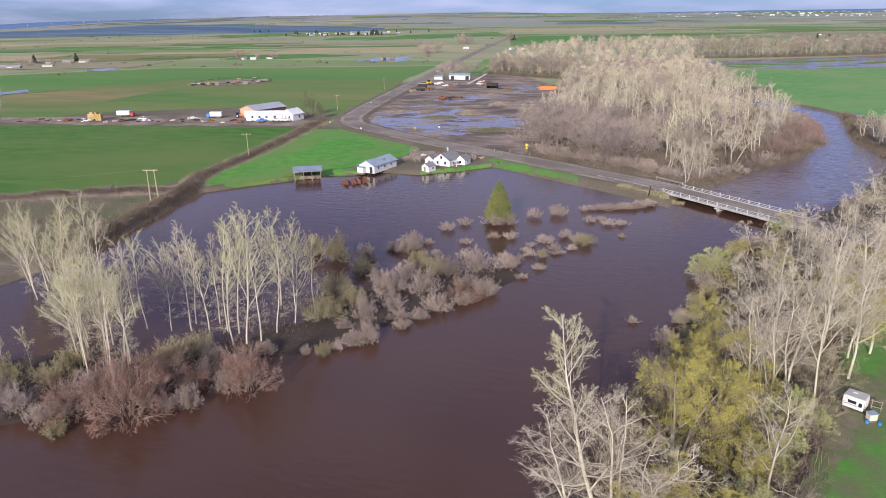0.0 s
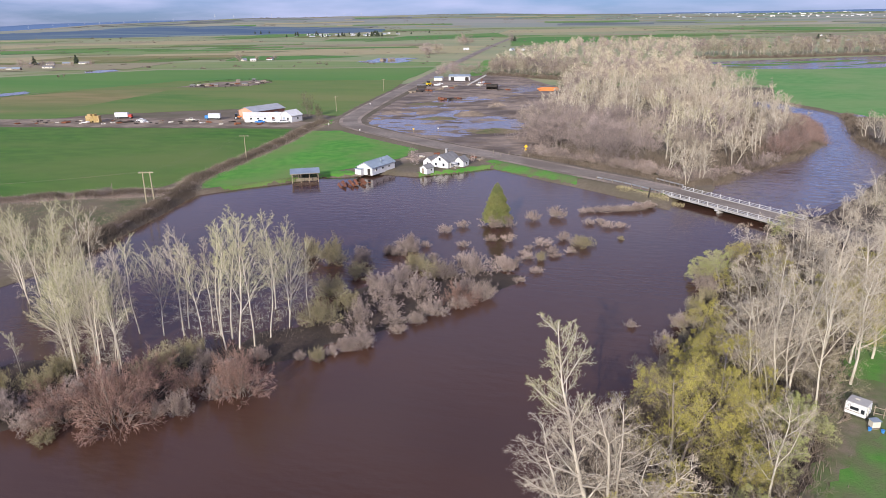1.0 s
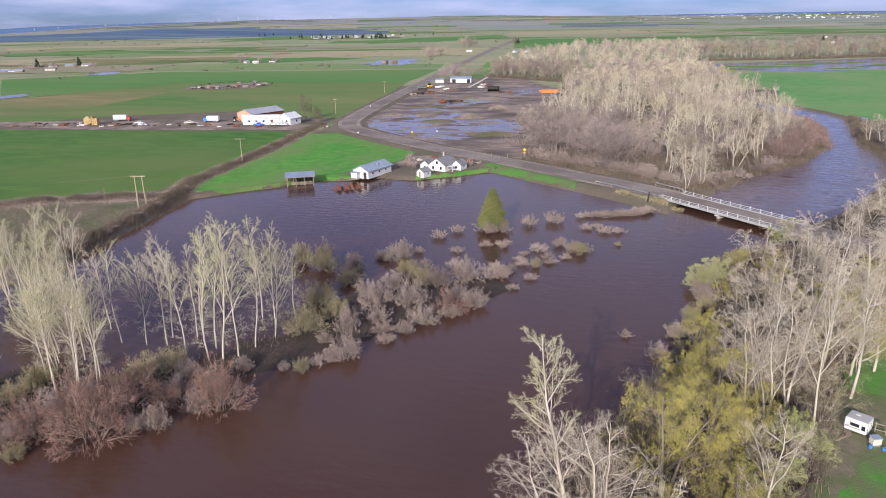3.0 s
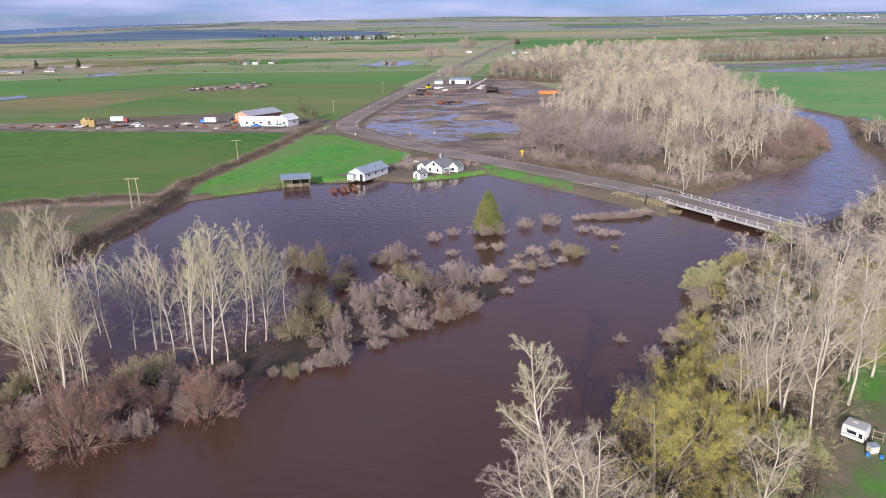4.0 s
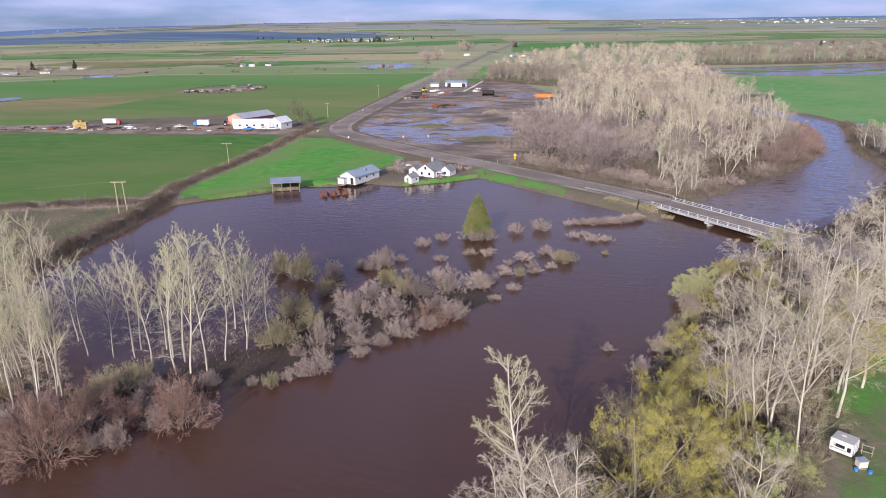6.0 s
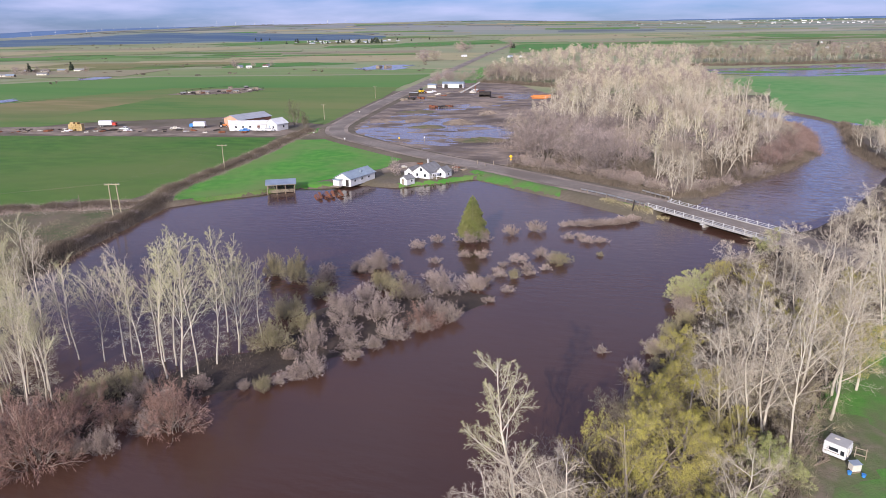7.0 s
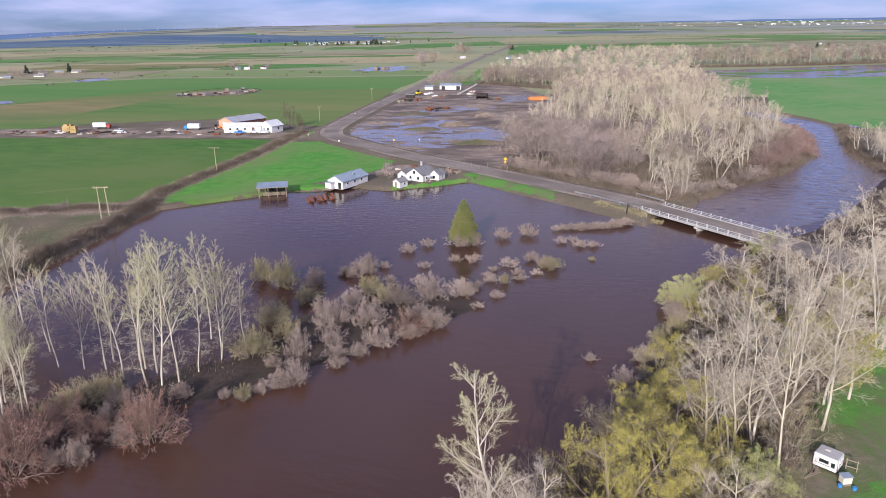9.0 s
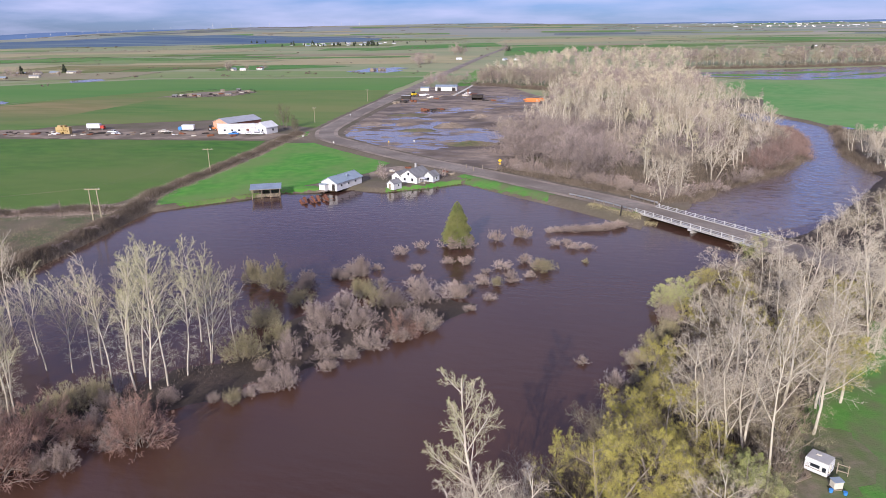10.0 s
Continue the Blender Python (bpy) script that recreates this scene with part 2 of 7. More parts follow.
M_RAIL = material("white_bridge_paint", ((0.56, 0.54, 0.50), (0.48, 0.46, 0.43), (0.62, 0.60, 0.56)), 4.0, 0.4, 0.6)
M_STEEL = material("galvanised_steel", ((0.50, 0.50, 0.49), (0.44, 0.44, 0.43), (0.56, 0.56, 0.55)), 4.0, 0.4, 0.5, metal=0.4)
M_RUST = material("rusty_iron", ((0.26, 0.10, 0.05), (0.32, 0.13, 0.065), (0.19, 0.075, 0.04)), 4.0, 0.6, 0.9, 0.02, 9.0)
M_ORANGE = material("orange_paint", ((0.70, 0.22, 0.05), (0.62, 0.19, 0.05), (0.75, 0.28, 0.08)), 3.0, 0.4, 0.6)
M_SALMON = material("salmon_painted_boards", ((0.72, 0.36, 0.22), (0.66, 0.32, 0.20), (0.76, 0.42, 0.28)), 3.0, 0.4, 0.7)
M_MAROON = material("dark_red_boards", ((0.15, 0.07, 0.055), (0.12, 0.055, 0.045), (0.18, 0.085, 0.065)), 3.0, 0.4, 0.8)
M_YELLOW = material("weathered_yellow_straw", ((0.46, 0.32, 0.12), (0.37, 0.25, 0.09), (0.52, 0.38, 0.17)), 2.5, 0.4, 0.8, 0.05, 4.0)
M_SIGN = material("traffic_yellow", ((0.80, 0.52, 0.02), (0.78, 0.50, 0.02), (0.72, 0.47, 0.03)), 3.0, 0.4, 0.5)
M_BLUE = material("blue_paint", ((0.06, 0.25, 0.62), (0.05, 0.22, 0.56), (0.08, 0.30, 0.66)), 3.0, 0.4, 0.5)
M_RED = material("red_paint", ((0.50, 0.06, 0.04), (0.44, 0.05, 0.035), (0.55, 0.08, 0.05)), 3.0, 0.4, 0.5)
M_BLACK = material("black_rubber", ((0.025, 0.025, 0.025), (0.035, 0.035, 0.035), (0.02, 0.02, 0.02)), 3.0, 0.4, 0.8)
M_CREAM = material("cream_plastic", ((0.68, 0.62, 0.50), (0.62, 0.56, 0.45), (0.72, 0.67, 0.56)), 3.0, 0.4, 0.6)
# horizon land: distance haze is mixed into these base colours
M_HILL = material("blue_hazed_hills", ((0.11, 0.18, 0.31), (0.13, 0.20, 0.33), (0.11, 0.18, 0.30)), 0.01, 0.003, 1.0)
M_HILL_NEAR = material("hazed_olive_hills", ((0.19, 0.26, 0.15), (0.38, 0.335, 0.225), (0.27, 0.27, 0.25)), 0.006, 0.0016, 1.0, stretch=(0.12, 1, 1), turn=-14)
M_RIDGEDARK = material("hazed_dark_scrub", ((0.17, 0.19, 0.17), (0.22, 0.215, 0.18), (0.15, 0.175, 0.18)), 0.02, 0.004, 1.0, stretch=(0.12, 1, 1), turn=-14)
# far plain colour with cloud shade and blue haze painted in
M_CLOUDSHADE = material("cloud_shaded_hazed_plain", ((0.075, 0.125, 0.19), (0.19, 0.25, 0.23), (0.06, 0.11, 0.19)), 0.02, 0.004, 1.0, stretch=(0.12, 1, 1), turn=-14)


# ---- mesh helpers ----
def mesh_of(name, verts, tris, mats):
    """A mesh from vertex and triangle arrays."""
    me = bpy.data.meshes.new(name)
    verts, tris = np.asarray(verts, np.float32), np.asarray(tris, np.int32)
    me.vertices.add(len(verts))
    me.vertices.foreach_set("co", verts.ravel())
    me.loops.add(len(tris) * 3)
    me.loops.foreach_set("vertex_index", tris.ravel())
    me.polygons.add(len(tris))
    me.polygons.foreach_set("loop_start", np.arange(len(tris), dtype=np.int32) * 3)
    me.update(calc_edges=True)
    for m in mats:
        me.materials.append(m)
    return me


def part(name, bm, mat, parent=None, label="", m=None):
    """Links a bmesh as one mesh object under parent."""
    me = bpy.data.meshes.new(name)
    bm.to_mesh(me)
    bm.free()
    me.materials.append(mat)
    ob = new(name, me)
    if parent is not None:
        ob.parent = parent
    if m is not None:
        ob.matrix_basis = m
    if label:
        tagged(ob, label)
    return ob


def thing(name, label, category, m=None, group="", kind=""):
    """An Empty that carries the parts of a thing."""
    ob = new(name)
    ob.empty_display_size = 0.3
    if m is not None:
        ob.matrix_basis = m
    return tagged(ob, label, category, group, kind)


def boxes(*items, bevel=0.0):
    """A bmesh of boxes, each (cx, cy, cz, sx, sy, sz[, rz])."""
    bm = bmesh.new()
    for it in items:
        cx, cy, cz, sx, sy, sz = it[:6]
        rz = it[6] if len(it) > 6 else 0
        r = bmesh.ops.create_cube(bm, size=1)
        bmesh.ops.transform(bm, matrix=pose(cx, cy, cz, 0, 0, rz) @ Matrix.Diagonal((sx, sy, sz, 1)), verts=r["verts"])
    if bevel:
        bmesh.ops.bevel(bm, geom=bm.edges[:], offset=bevel, segments=1, affect="EDGES")
    return bm


def prism(profile, y0, y1):
    """A bmesh that sweeps an x-z outline along y."""
    bm = bmesh.new()
    a = [bm.verts.new((x, y0, z)) for x, z in profile]
    b = [bm.verts.new((x, y1, z)) for x, z in profile]
    bm.faces.new(a)
    bm.faces.new(b[::-1])
    for i in range(len(a)):
        j = (i + 1) % len(a)
        bm.faces.new((a[j], a[i], b[i], b[j]))
    bmesh.ops.recalc_face_normals(bm, faces=bm.faces[:])
    return bm


def rod(p, q, r, r2=None, sides=8, bm=None):
    """A tapered round bar from p to q."""
    bm = bm or bmesh.new()
    p, q = Vector(p), Vector(q)
    d = q - p
    bmesh.ops.create_cone(bm, cap_ends=True, segments=sides, radius1=r, radius2=r if r2 is None else r2, depth=d.length,
                          matrix=Matrix.Translation((p + q) / 2) @ d.to_track_quat("Z", "Y").to_matrix().to_4x4())
    return bm


def tubes(lines, sides):
    """Vertices and triangles of tapered tubes along polylines of (points, radii)."""
    vs, ts, base = [], [], 0
    ang = np.arange(sides) * 2 * np.pi / sides
    ring = np.stack([np.cos(ang), np.sin(ang)], 1)
    i = np.arange(sides)
    j = (i + 1) % sides
    for pts, rad in lines:
        d = np.gradient(pts, axis=0)
        d /= np.linalg.norm(d, axis=1, keepdims=True) + 1e-9
        ref = np.where(np.abs(d[:, 2:3]) > 0.9, [[1.0, 0, 0]], [[0, 0, 1.0]])
        u = np.cross(d, ref)
        u /= np.linalg.norm(u, axis=1, keepdims=True) + 1e-9
        w = np.cross(d, u)
        v = pts[:, None] + rad[:, None, None] * (ring[None, :, :1] * u[:, None] + ring[None, :, 1:] * w[:, None])
        vs.append(v.reshape(-1, 3))
        for k in range(len(pts) - 1):
            a, b = base + k * sides, base + (k + 1) * sides
            ts.append(np.stack([a + i, a + j, b + j], 1))
            ts.append(np.stack([a + i, b + j, b + i], 1))
        base += len(pts) * sides
    return np.concatenate(vs), np.concatenate(ts)


def spikes(p, q, r):
    """Thin tapering twigs from p to q, each turned its own way."""
    d = q - p
    d /= np.linalg.norm(d, axis=1, keepdims=True) + 1e-9
    u = np.cross(d, np.random.default_rng(len(p)).normal(size=d.shape))
    u /= np.linalg.norm(u, axis=1, keepdims=True) + 1e-9
    r = 1.35 * np.broadcast_to(np.asarray(r, float), (len(p),))[:, None]
    v = np.stack([p + r * u, p - r * u, q], 1).reshape(-1, 3)
    return v, np.arange(3 * len(p)).reshape(-1, 3)


def flakes(c, size, rng, slim=0.9, droop=0.0):
    """Small leaf triangles about the points c; a low slim makes slivers."""
    k = len(c)
    a = rng.normal(size=(k, 3)) + [0, 0, droop]
    a /= np.linalg.norm(a, axis=1, keepdims=True)
    b = np.cross(a, rng.normal(size=(k, 3)))
    b /= np.linalg.norm(b, axis=1, keepdims=True) + 1e-9
    s = size * rng.uniform(0.6, 1.3, (k, 1))
    v = np.stack([c - 0.5 * s * a, c + 0.5 * s * a, c + slim * s * b], 1).reshape(-1, 3)
    return v, np.arange(3 * k).reshape(-1, 3)


def merged(*pieces):
    vs, ts, base = [], [], 0
    for v, t in pieces:
        vs.append(v)
        ts.append(t + base)
        base += len(v)
    return np.concatenate(vs), np.concatenate(ts)


def unit(v):
    return v / (np.linalg.norm(v, axis=-1, keepdims=True) + 1e-9)


def strands(rng, start, way, length, r, segs, rise, wob, taper=0.8):
    """Many bending branches at once: points (n, segs + 1, 3) and radii; rise bends them up."""
    pts, d, step = [start], unit(way), (length / segs)[:, None]
    for _ in range(segs):
        d = unit(d + [0, 0, rise] + rng.normal(0, wob, d.shape))
        pts.append(pts[-1] + d * step)
    return np.stack(pts, 1), r[:, None] * (1 - taper * np.linspace(0, 1, segs + 1))


def sprout(rng, pts, rad, count, lo, hi, angle, ratio, thin, least, segs, rise, wob, fade=0.65):
    """count side branches on each parent between lo and hi of its length, leaving it at about angle degrees."""
    n, k = len(pts), pts.shape[1] - 1
    u = lo + (hi - lo) * (np.arange(count) + rng.uniform(0, 1, (n, count))) / count
    j = np.minimum((u * k).astype(int), k - 1)
    f = (u * k - j)[..., None]
    row = np.arange(n)[:, None]
    a, b = pts[row, j], pts[row, j + 1]
    d = unit(b - a)
    side = unit(np.cross(d, unit(rng.normal(size=(n, 1, 3)))))
    side2 = np.cross(d, side)
    az = (np.arange(count) * 2.4 + rng.uniform(0, 6.28, (n, 1)) + rng.normal(0, 0.5, (n, count)))[..., None]
    an = np.radians(angle * rng.uniform(0.7, 1.3, (n, count)))[..., None]
    way = np.cos(an) * d + np.sin(an) * (np.cos(az) * side + np.sin(az) * side2)
    whole = np.linalg.norm(np.diff(pts, axis=1), axis=2).sum(1)[:, None]
    length = whole * ratio * (1.2 - fade * u) * rng.uniform(0.65, 1.3, (n, count))
    local = rad[row, j] + (rad[row, j + 1] - rad[row, j]) * f[..., 0]
    r = np.maximum(least, local * thin)
    return strands(rng, (a + (b - a) * f).reshape(-1, 3), way.reshape(-1, 3), length.ravel(), r.ravel(), segs, rise, wob)


def grow(rng, h, r, levels, forks=1, splay=0.0, tip=None, curl=0.05, segs=10, rise=0.02, short=0.8):
    """A plant of height h: its stems, then one (points, radii) a level; levels are sprout()'s numbers from count on."""
    a = rng.uniform(0, 6.28) + np.arange(forks) * 2.4
    s = splay * np.sqrt((np.arange(forks) + 0.3) / forks) * (forks > 1)
    way = np.stack([np.sin(s) * np.cos(a), np.sin(s) * np.sin(a), np.cos(s)], 1)
    foot = np.stack([1.6 * r * np.cos(a) * (forks > 1), 1.6 * r * np.sin(a) * (forks > 1), np.full(forks, -0.03 * h)], 1)
    length = h * np.where(np.arange(forks) == 0, 1.0, rng.uniform(short, 1.0, forks))
    pts, rad = strands(rng, foot, way, length, r * np.where(np.arange(forks) == 0, 1.0, 0.8), segs, rise, curl, 0.86)
    if tip is not None:
        pts = pts + np.linspace(0, 1, segs + 1)[None, :, None] * (np.array(tip) - pts[0, -1])
    out = [(pts, rad)]
    for lev in levels:
        out.append(sprout(rng, *out[-1], *lev))
    return out


def joined(*pairs):
    """Levels of equal segment count as one."""
    return np.concatenate([p[0] for p in pairs]), np.concatenate([p[1] for p in pairs])


def bundle(pts, rad, sides):
    """Vertices and triangles of many tapered tubes with the same number of points."""
    n, k = pts.shape[:2]
    d = unit(np.gradient(pts, axis=1))
    ref = np.where(np.abs(d[..., 2:3]) > 0.9, [1.0, 0, 0], [0, 0, 1.0])
    u = unit(np.cross(d, ref))
    w = np.cross(d, u)
    ang = np.arange(sides) * 2 * np.pi / sides
    v = pts[:, :, None] + rad[:, :, None, None] * (np.cos(ang)[:, None] * u[:, :, None] + np.sin(ang)[:, None] * w[:, :, None])
    i = np.arange(sides)
    base = (np.arange(n)[:, None, None] * k + np.arange(k - 1)[:, None]) * sides
    a, b = base + i, base + (i + 1) % sides
    t = np.stack([np.stack([a, b, b + sides], -1), np.stack([a, b + sides, a + sides], -1)], -2)
    return v.reshape(-1, 3), t.reshape(-1, 3)


def twig_mesh(rng, pts, rad, wide=1.0):
    """One sliver for each twig, from its foot to its tip."""
    return spikes(pts[:, 0], pts[:, -1], wide * rad[:, 0])


def along(rng, pts, count, jitter):
    """Points strewn along twigs."""
    k = rng.integers(0, len(pts), count)
    u = rng.uniform(0.1, 1.05, (count, 1))
    return pts[k, 0] + (pts[k, -1] - pts[k, 0]) * u + rng.normal(0, jitter, (count, 3))


def plant(name, label, category, stems, limbs, branches, twigs, bark, branch_mat, twig_mat, group="", split=True, sides=(6, 5, 3), leaves=None, leaf_size=0.07, leaf_mat=None, leaf_slim=0.35):
    """Links a grown plant: stems, limbs, branchwork, crown of twigs (material may differ with height), and leaves."""
    ob = thing(name, label, category, group=group)

    def add(part_name, vt, mat, smooth=False):
        o = new(part_name, mesh_of(part_name, *vt, [mat]))
        if not (split and part_name in ("trunk", "limb")):
            tagged(o, kind="stuff")
        if smooth:
            o.data.polygons.foreach_set("use_smooth", np.full(len(o.data.polygons), True))
        o.parent = ob

    for level, part_name, sd in ((stems, "trunk", sides[0]), (limbs, "limb", sides[1])):
        if level is None:
            continue
        if split:
            for p, r in zip(*level):
                add(part_name, bundle(p[None], r[None], sd), bark, True)
        else:
            add(part_name, bundle(*level, sd), bark, True)
    add("branchwork", merged(*[bundle(*b, sides[2]) for b in branches]), branch_mat)
    for part_name, mat, vt in twigs if isinstance(twigs, list) else [("crown", twig_mat, twigs)]:
        add(part_name, vt, mat)
    if leaves is not None:
        add("foliage", flakes(leaves, leaf_size, np.random.default_rng(len(leaves)), leaf_slim, 0.3), leaf_mat)
    return ob


def shrub(rng, stems=40, twigs=(6, 6), r=0.012, twig_r=0.0038, name="shrub", mat=None, rise=0.05, low=0.15, label="", leaf=0, leaf_mat=None, wob=0.09, angle=35, reach=0.95, forks=6):
    """A rounded bush of forking stems that fan out from the foot, about one metre in radius and height; scaled where it stands."""
    az, el = np.arange(stems) * 2.4 + rng.uniform(-0.4, 0.4, stems), np.arcsin(np.clip(rng.uniform(low, 1.0, stems), 0, 1))
    way = np.stack([np.cos(az) * np.cos(el), np.sin(az) * np.cos(el), np.sin(el)], 1)
    foot = np.stack([rng.normal(0, 0.14, stems), rng.normal(0, 0.14, stems), np.full(stems, -0.06)], 1)
    s = strands(rng, foot, way, reach * rng.uniform(0.7, 0.9, stems), np.full(stems, r), 4, rise, wob)
    b = sprout(rng, *s, forks, 0.2, 1.0, angle, 0.42, 0.55, twig_r * 1.3, 3, rise, wob)
    c = sprout(rng, *b, twigs[0], 0.15, 1.0, angle, 0.55, 0.6, twig_r, 1, rise, wob)
    e = sprout(rng, *c, twigs[1], 0.2, 1.0, angle, 0.7, 0.8, twig_r * 0.8, 1, rise, wob)
    ob = thing(name, label, "shrub")

    def add(part_name, vt, m):
        tagged(new(part_name, mesh_of(part_name, *vt, [m])), kind="stuff").parent = ob

    add("branchwork", merged(bundle(*s, 3), bundle(*b, 3)), M_STEM)
    add("crown", merged(twig_mesh(rng, *c), twig_mesh(rng, *e)), mat)
    if leaf:
        add("foliage", flakes(along(rng, e[0], leaf, 0.01), 0.03, rng, 0.35), leaf_mat or mat)
    return ob


def stand(kind, x, y, z=0.0, turn=0.0, sx=1.0, sy=None, sz=None, label="", group=""):
    """A copy of a grown plant, at its place and size."""
    m = pose(x, y, z, 0, 0, turn) @ Matrix.Diagonal((sx, sx if sy is None else sy, sx if sz is None else sz, 1))
    ob = copy_thing(kind, m)
    return tagged(ob, label, group=group)


def sheet(name, pts, z, mat, label="", category="field", ragged=0.6, step=4.0, kind="structure", seed=1):
    """A flat patch of ground with slightly uneven edges."""
    rng = random.Random(seed + len(pts))
    out = []
    for i, (x, y) in enumerate(pts):
        x2, y2 = pts[(i + 1) % len(pts)]
        n = max(1, min(60, int(math.hypot(x2 - x, y2 - y) / step)))
        for k in range(n):
            f = k / n
            j = ragged if k else ragged * 0.3
            out.append((x + (x2 - x) * f + rng.uniform(-j, j), y + (y2 - y) * f + rng.uniform(-j, j)))
    ids = list(range(len(out)))
    vs, _, fs, *_ = delaunay_2d_cdt([Vector(p) for p in out], [], [ids], 1, 1e-4)
    bm = bmesh.new()
    bv = [bm.verts.new((v.x, v.y, z)) for v in vs]
    for f in fs:
        bm.faces.new([bv[k] for k in f])
    bm.normal_update()
    for f in bm.faces:
        if f.normal.z < 0:
            f.normal_flip()
    ob = part(name, bm, mat)
    return tagged(ob, label, category, kind=kind)


def ribbon(name, line, width, z, mat, label, category, kind="structure", thick=0.0):
    """A strip of even width along a line in plan."""
    pts = np.array(line, float)
    d = np.gradient(pts, axis=0)
    d /= np.linalg.norm(d, axis=1, keepdims=True)
    nrm = np.stack([-d[:, 1], d[:, 0]], 1)
    bm = bmesh.new()
    a = [bm.verts.new((*(p + n * width / 2), z)) for p, n in zip(pts, nrm)]
    b = [bm.verts.new((*(p - n * width / 2), z)) for p, n in zip(pts, nrm)]
    for i in range(len(pts) - 1):
        bm.faces.new((b[i], b[i + 1], a[i + 1], a[i]))
    return tagged(part(name, bm, mat), label, category, kind=kind)


def smooth_line(pts, n):
    """A Catmull-Rom line through pts."""
    p = [np.array(q, float) for q in (pts[0], *pts, pts[-1])]
    out = []
    for i in range(1, len(p) - 2):
        for k in range(n):
            t = k / n
            out.append(0.5 * (2 * p[i] + (p[i + 1] - p[i - 1]) * t + (2 * p[i - 1] - 5 * p[i] + 4 * p[i + 1] - p[i + 2]) * t**2
                              + (3 * p[i] - p[i - 1] - 3 * p[i + 1] + p[i + 2]) * t**3))
    return [tuple(q) for q in out] + [tuple(p[-1])]


# ---- ground and water ----
SHORE = [(-100, 111), (-102, 128), (-103, 144), (-96, 151), (-84, 164), (-78, 171), (-69, 173.5), (-61, 178.5), (-52, 176.5), (-42, 184), (-31, 194), (-21, 191),
         (-5, 180), (8, 166), (15, 163), (24, 174), (27, 186), (31, 195), (48, 216), (65, 249), (72, 290), (73, 315), (66, 336), (50, 350), (38, 352), (38, 374), (58, 378), (74, 372), (80, 357), (87, 341), (91, 324), (89, 302), (79, 256), (80, 222),
         (60, 180), (40, 150), (29, 134), (16, 115), (16, 102), (9, 84), (4, 71), (0, 59), (-3.8, 50), (-9, 20), (-30, -80), (-300, -80), (-300, 30), (-140, 66), (-98, 80), (-94, 96)]
ISLET = [(-80, 34), (-60, 47), (-53, 53), (-45, 60), (-39, 68), (-35, 73), (-27, 81), (-16, 98), (-11, 108), (-20, 110), (-34, 104), (-40, 92), (-43, 82), (-50, 72), (-62, 67), (-76, 62), (-100, 56), (-120, 40)]


THICKET = [(-6, 40), (-4, 50), (5, 70), (17, 102), (29, 134), (40, 146), (56, 126), (44, 112), (35, 97), (27.5, 82), (22.5, 66), (19, 54), (13, 40)]


def inside_distance(xy, poly):
    """Signed distance to an outline in plan, positive inside."""
    a = np.array(poly, float)
    b = np.roll(a, -1, 0)
    best, cross = np.full(len(xy), 1e9), np.zeros(len(xy), bool)
    for (x1, y1), (x2, y2) in zip(a, b):
        d = np.array([x2 - x1, y2 - y1])
        t = np.clip(((xy - [x1, y1]) @ d) / (d @ d), 0, 1)
        best = np.minimum(best, np.linalg.norm(xy - [x1, y1] - t[:, None] * d, axis=1))
        hit = ((y1 > xy[:, 1]) != (y2 > xy[:, 1])) & (xy[:, 0] < (x2 - x1) * (xy[:, 1] - y1) / (y2 - y1 + 1e-12) + x1)
        cross ^= hit
    return np.where(cross, best, -best)


def line_distance(xy, line):
    best = np.full(len(xy), 1e9)
    for (x1, y1), (x2, y2) in zip(line[:-1], line[1:]):
        d = np.array([x2 - x1, y2 - y1])
        t = np.clip(((xy - [x1, y1]) @ d) / (d @ d), 0, 1)
        best = np.minimum(best, np.linalg.norm(xy - [x1, y1] - t[:, None] * d, axis=1))
    return best


ROAD = smooth_line([(150, 40), (90, 90), (57, 126), (36.9, 146.0), (23.4, 159.6), (12.7, 169.8), (0.4, 179.3), (-12, 188), (-27, 199), (-54, 217), (-80, 237), (-103, 257)], 6)
ROAD_NORTH = smooth_line([(-80, 237), (-98, 252), (-107, 266), (-113, 290), (-123, 370), (-133, 470), (-158, 700), (-193, 1058), (-230, 1500)], 6)
DIKE = [(-97, 96), (-99, 112), (-101, 128), (-104, 146)]
HEDGE = [(-104, 146), (-109, 158), (-111, 190), (-114, 220), (-118, 250), (-119, 268)]
HEDGE_WEST = [(-180, 112), (-144, 128), (-125, 138), (-104, 146)]


def wobble(xy, scale, seed):
    """Cheap smooth noise from a few sines."""
    rng = np.random.default_rng(seed)
    s = np.zeros(len(xy))
    for k in range(10):
        a, f = rng.uniform(0, 6.28), scale * rng.uniform(0.5, 2.2)
        s += np.sin((xy[:, 0] * math.cos(a) + xy[:, 1] * math.sin(a)) * f + rng.uniform(0, 6.28)) / 10
    return s * 2.2


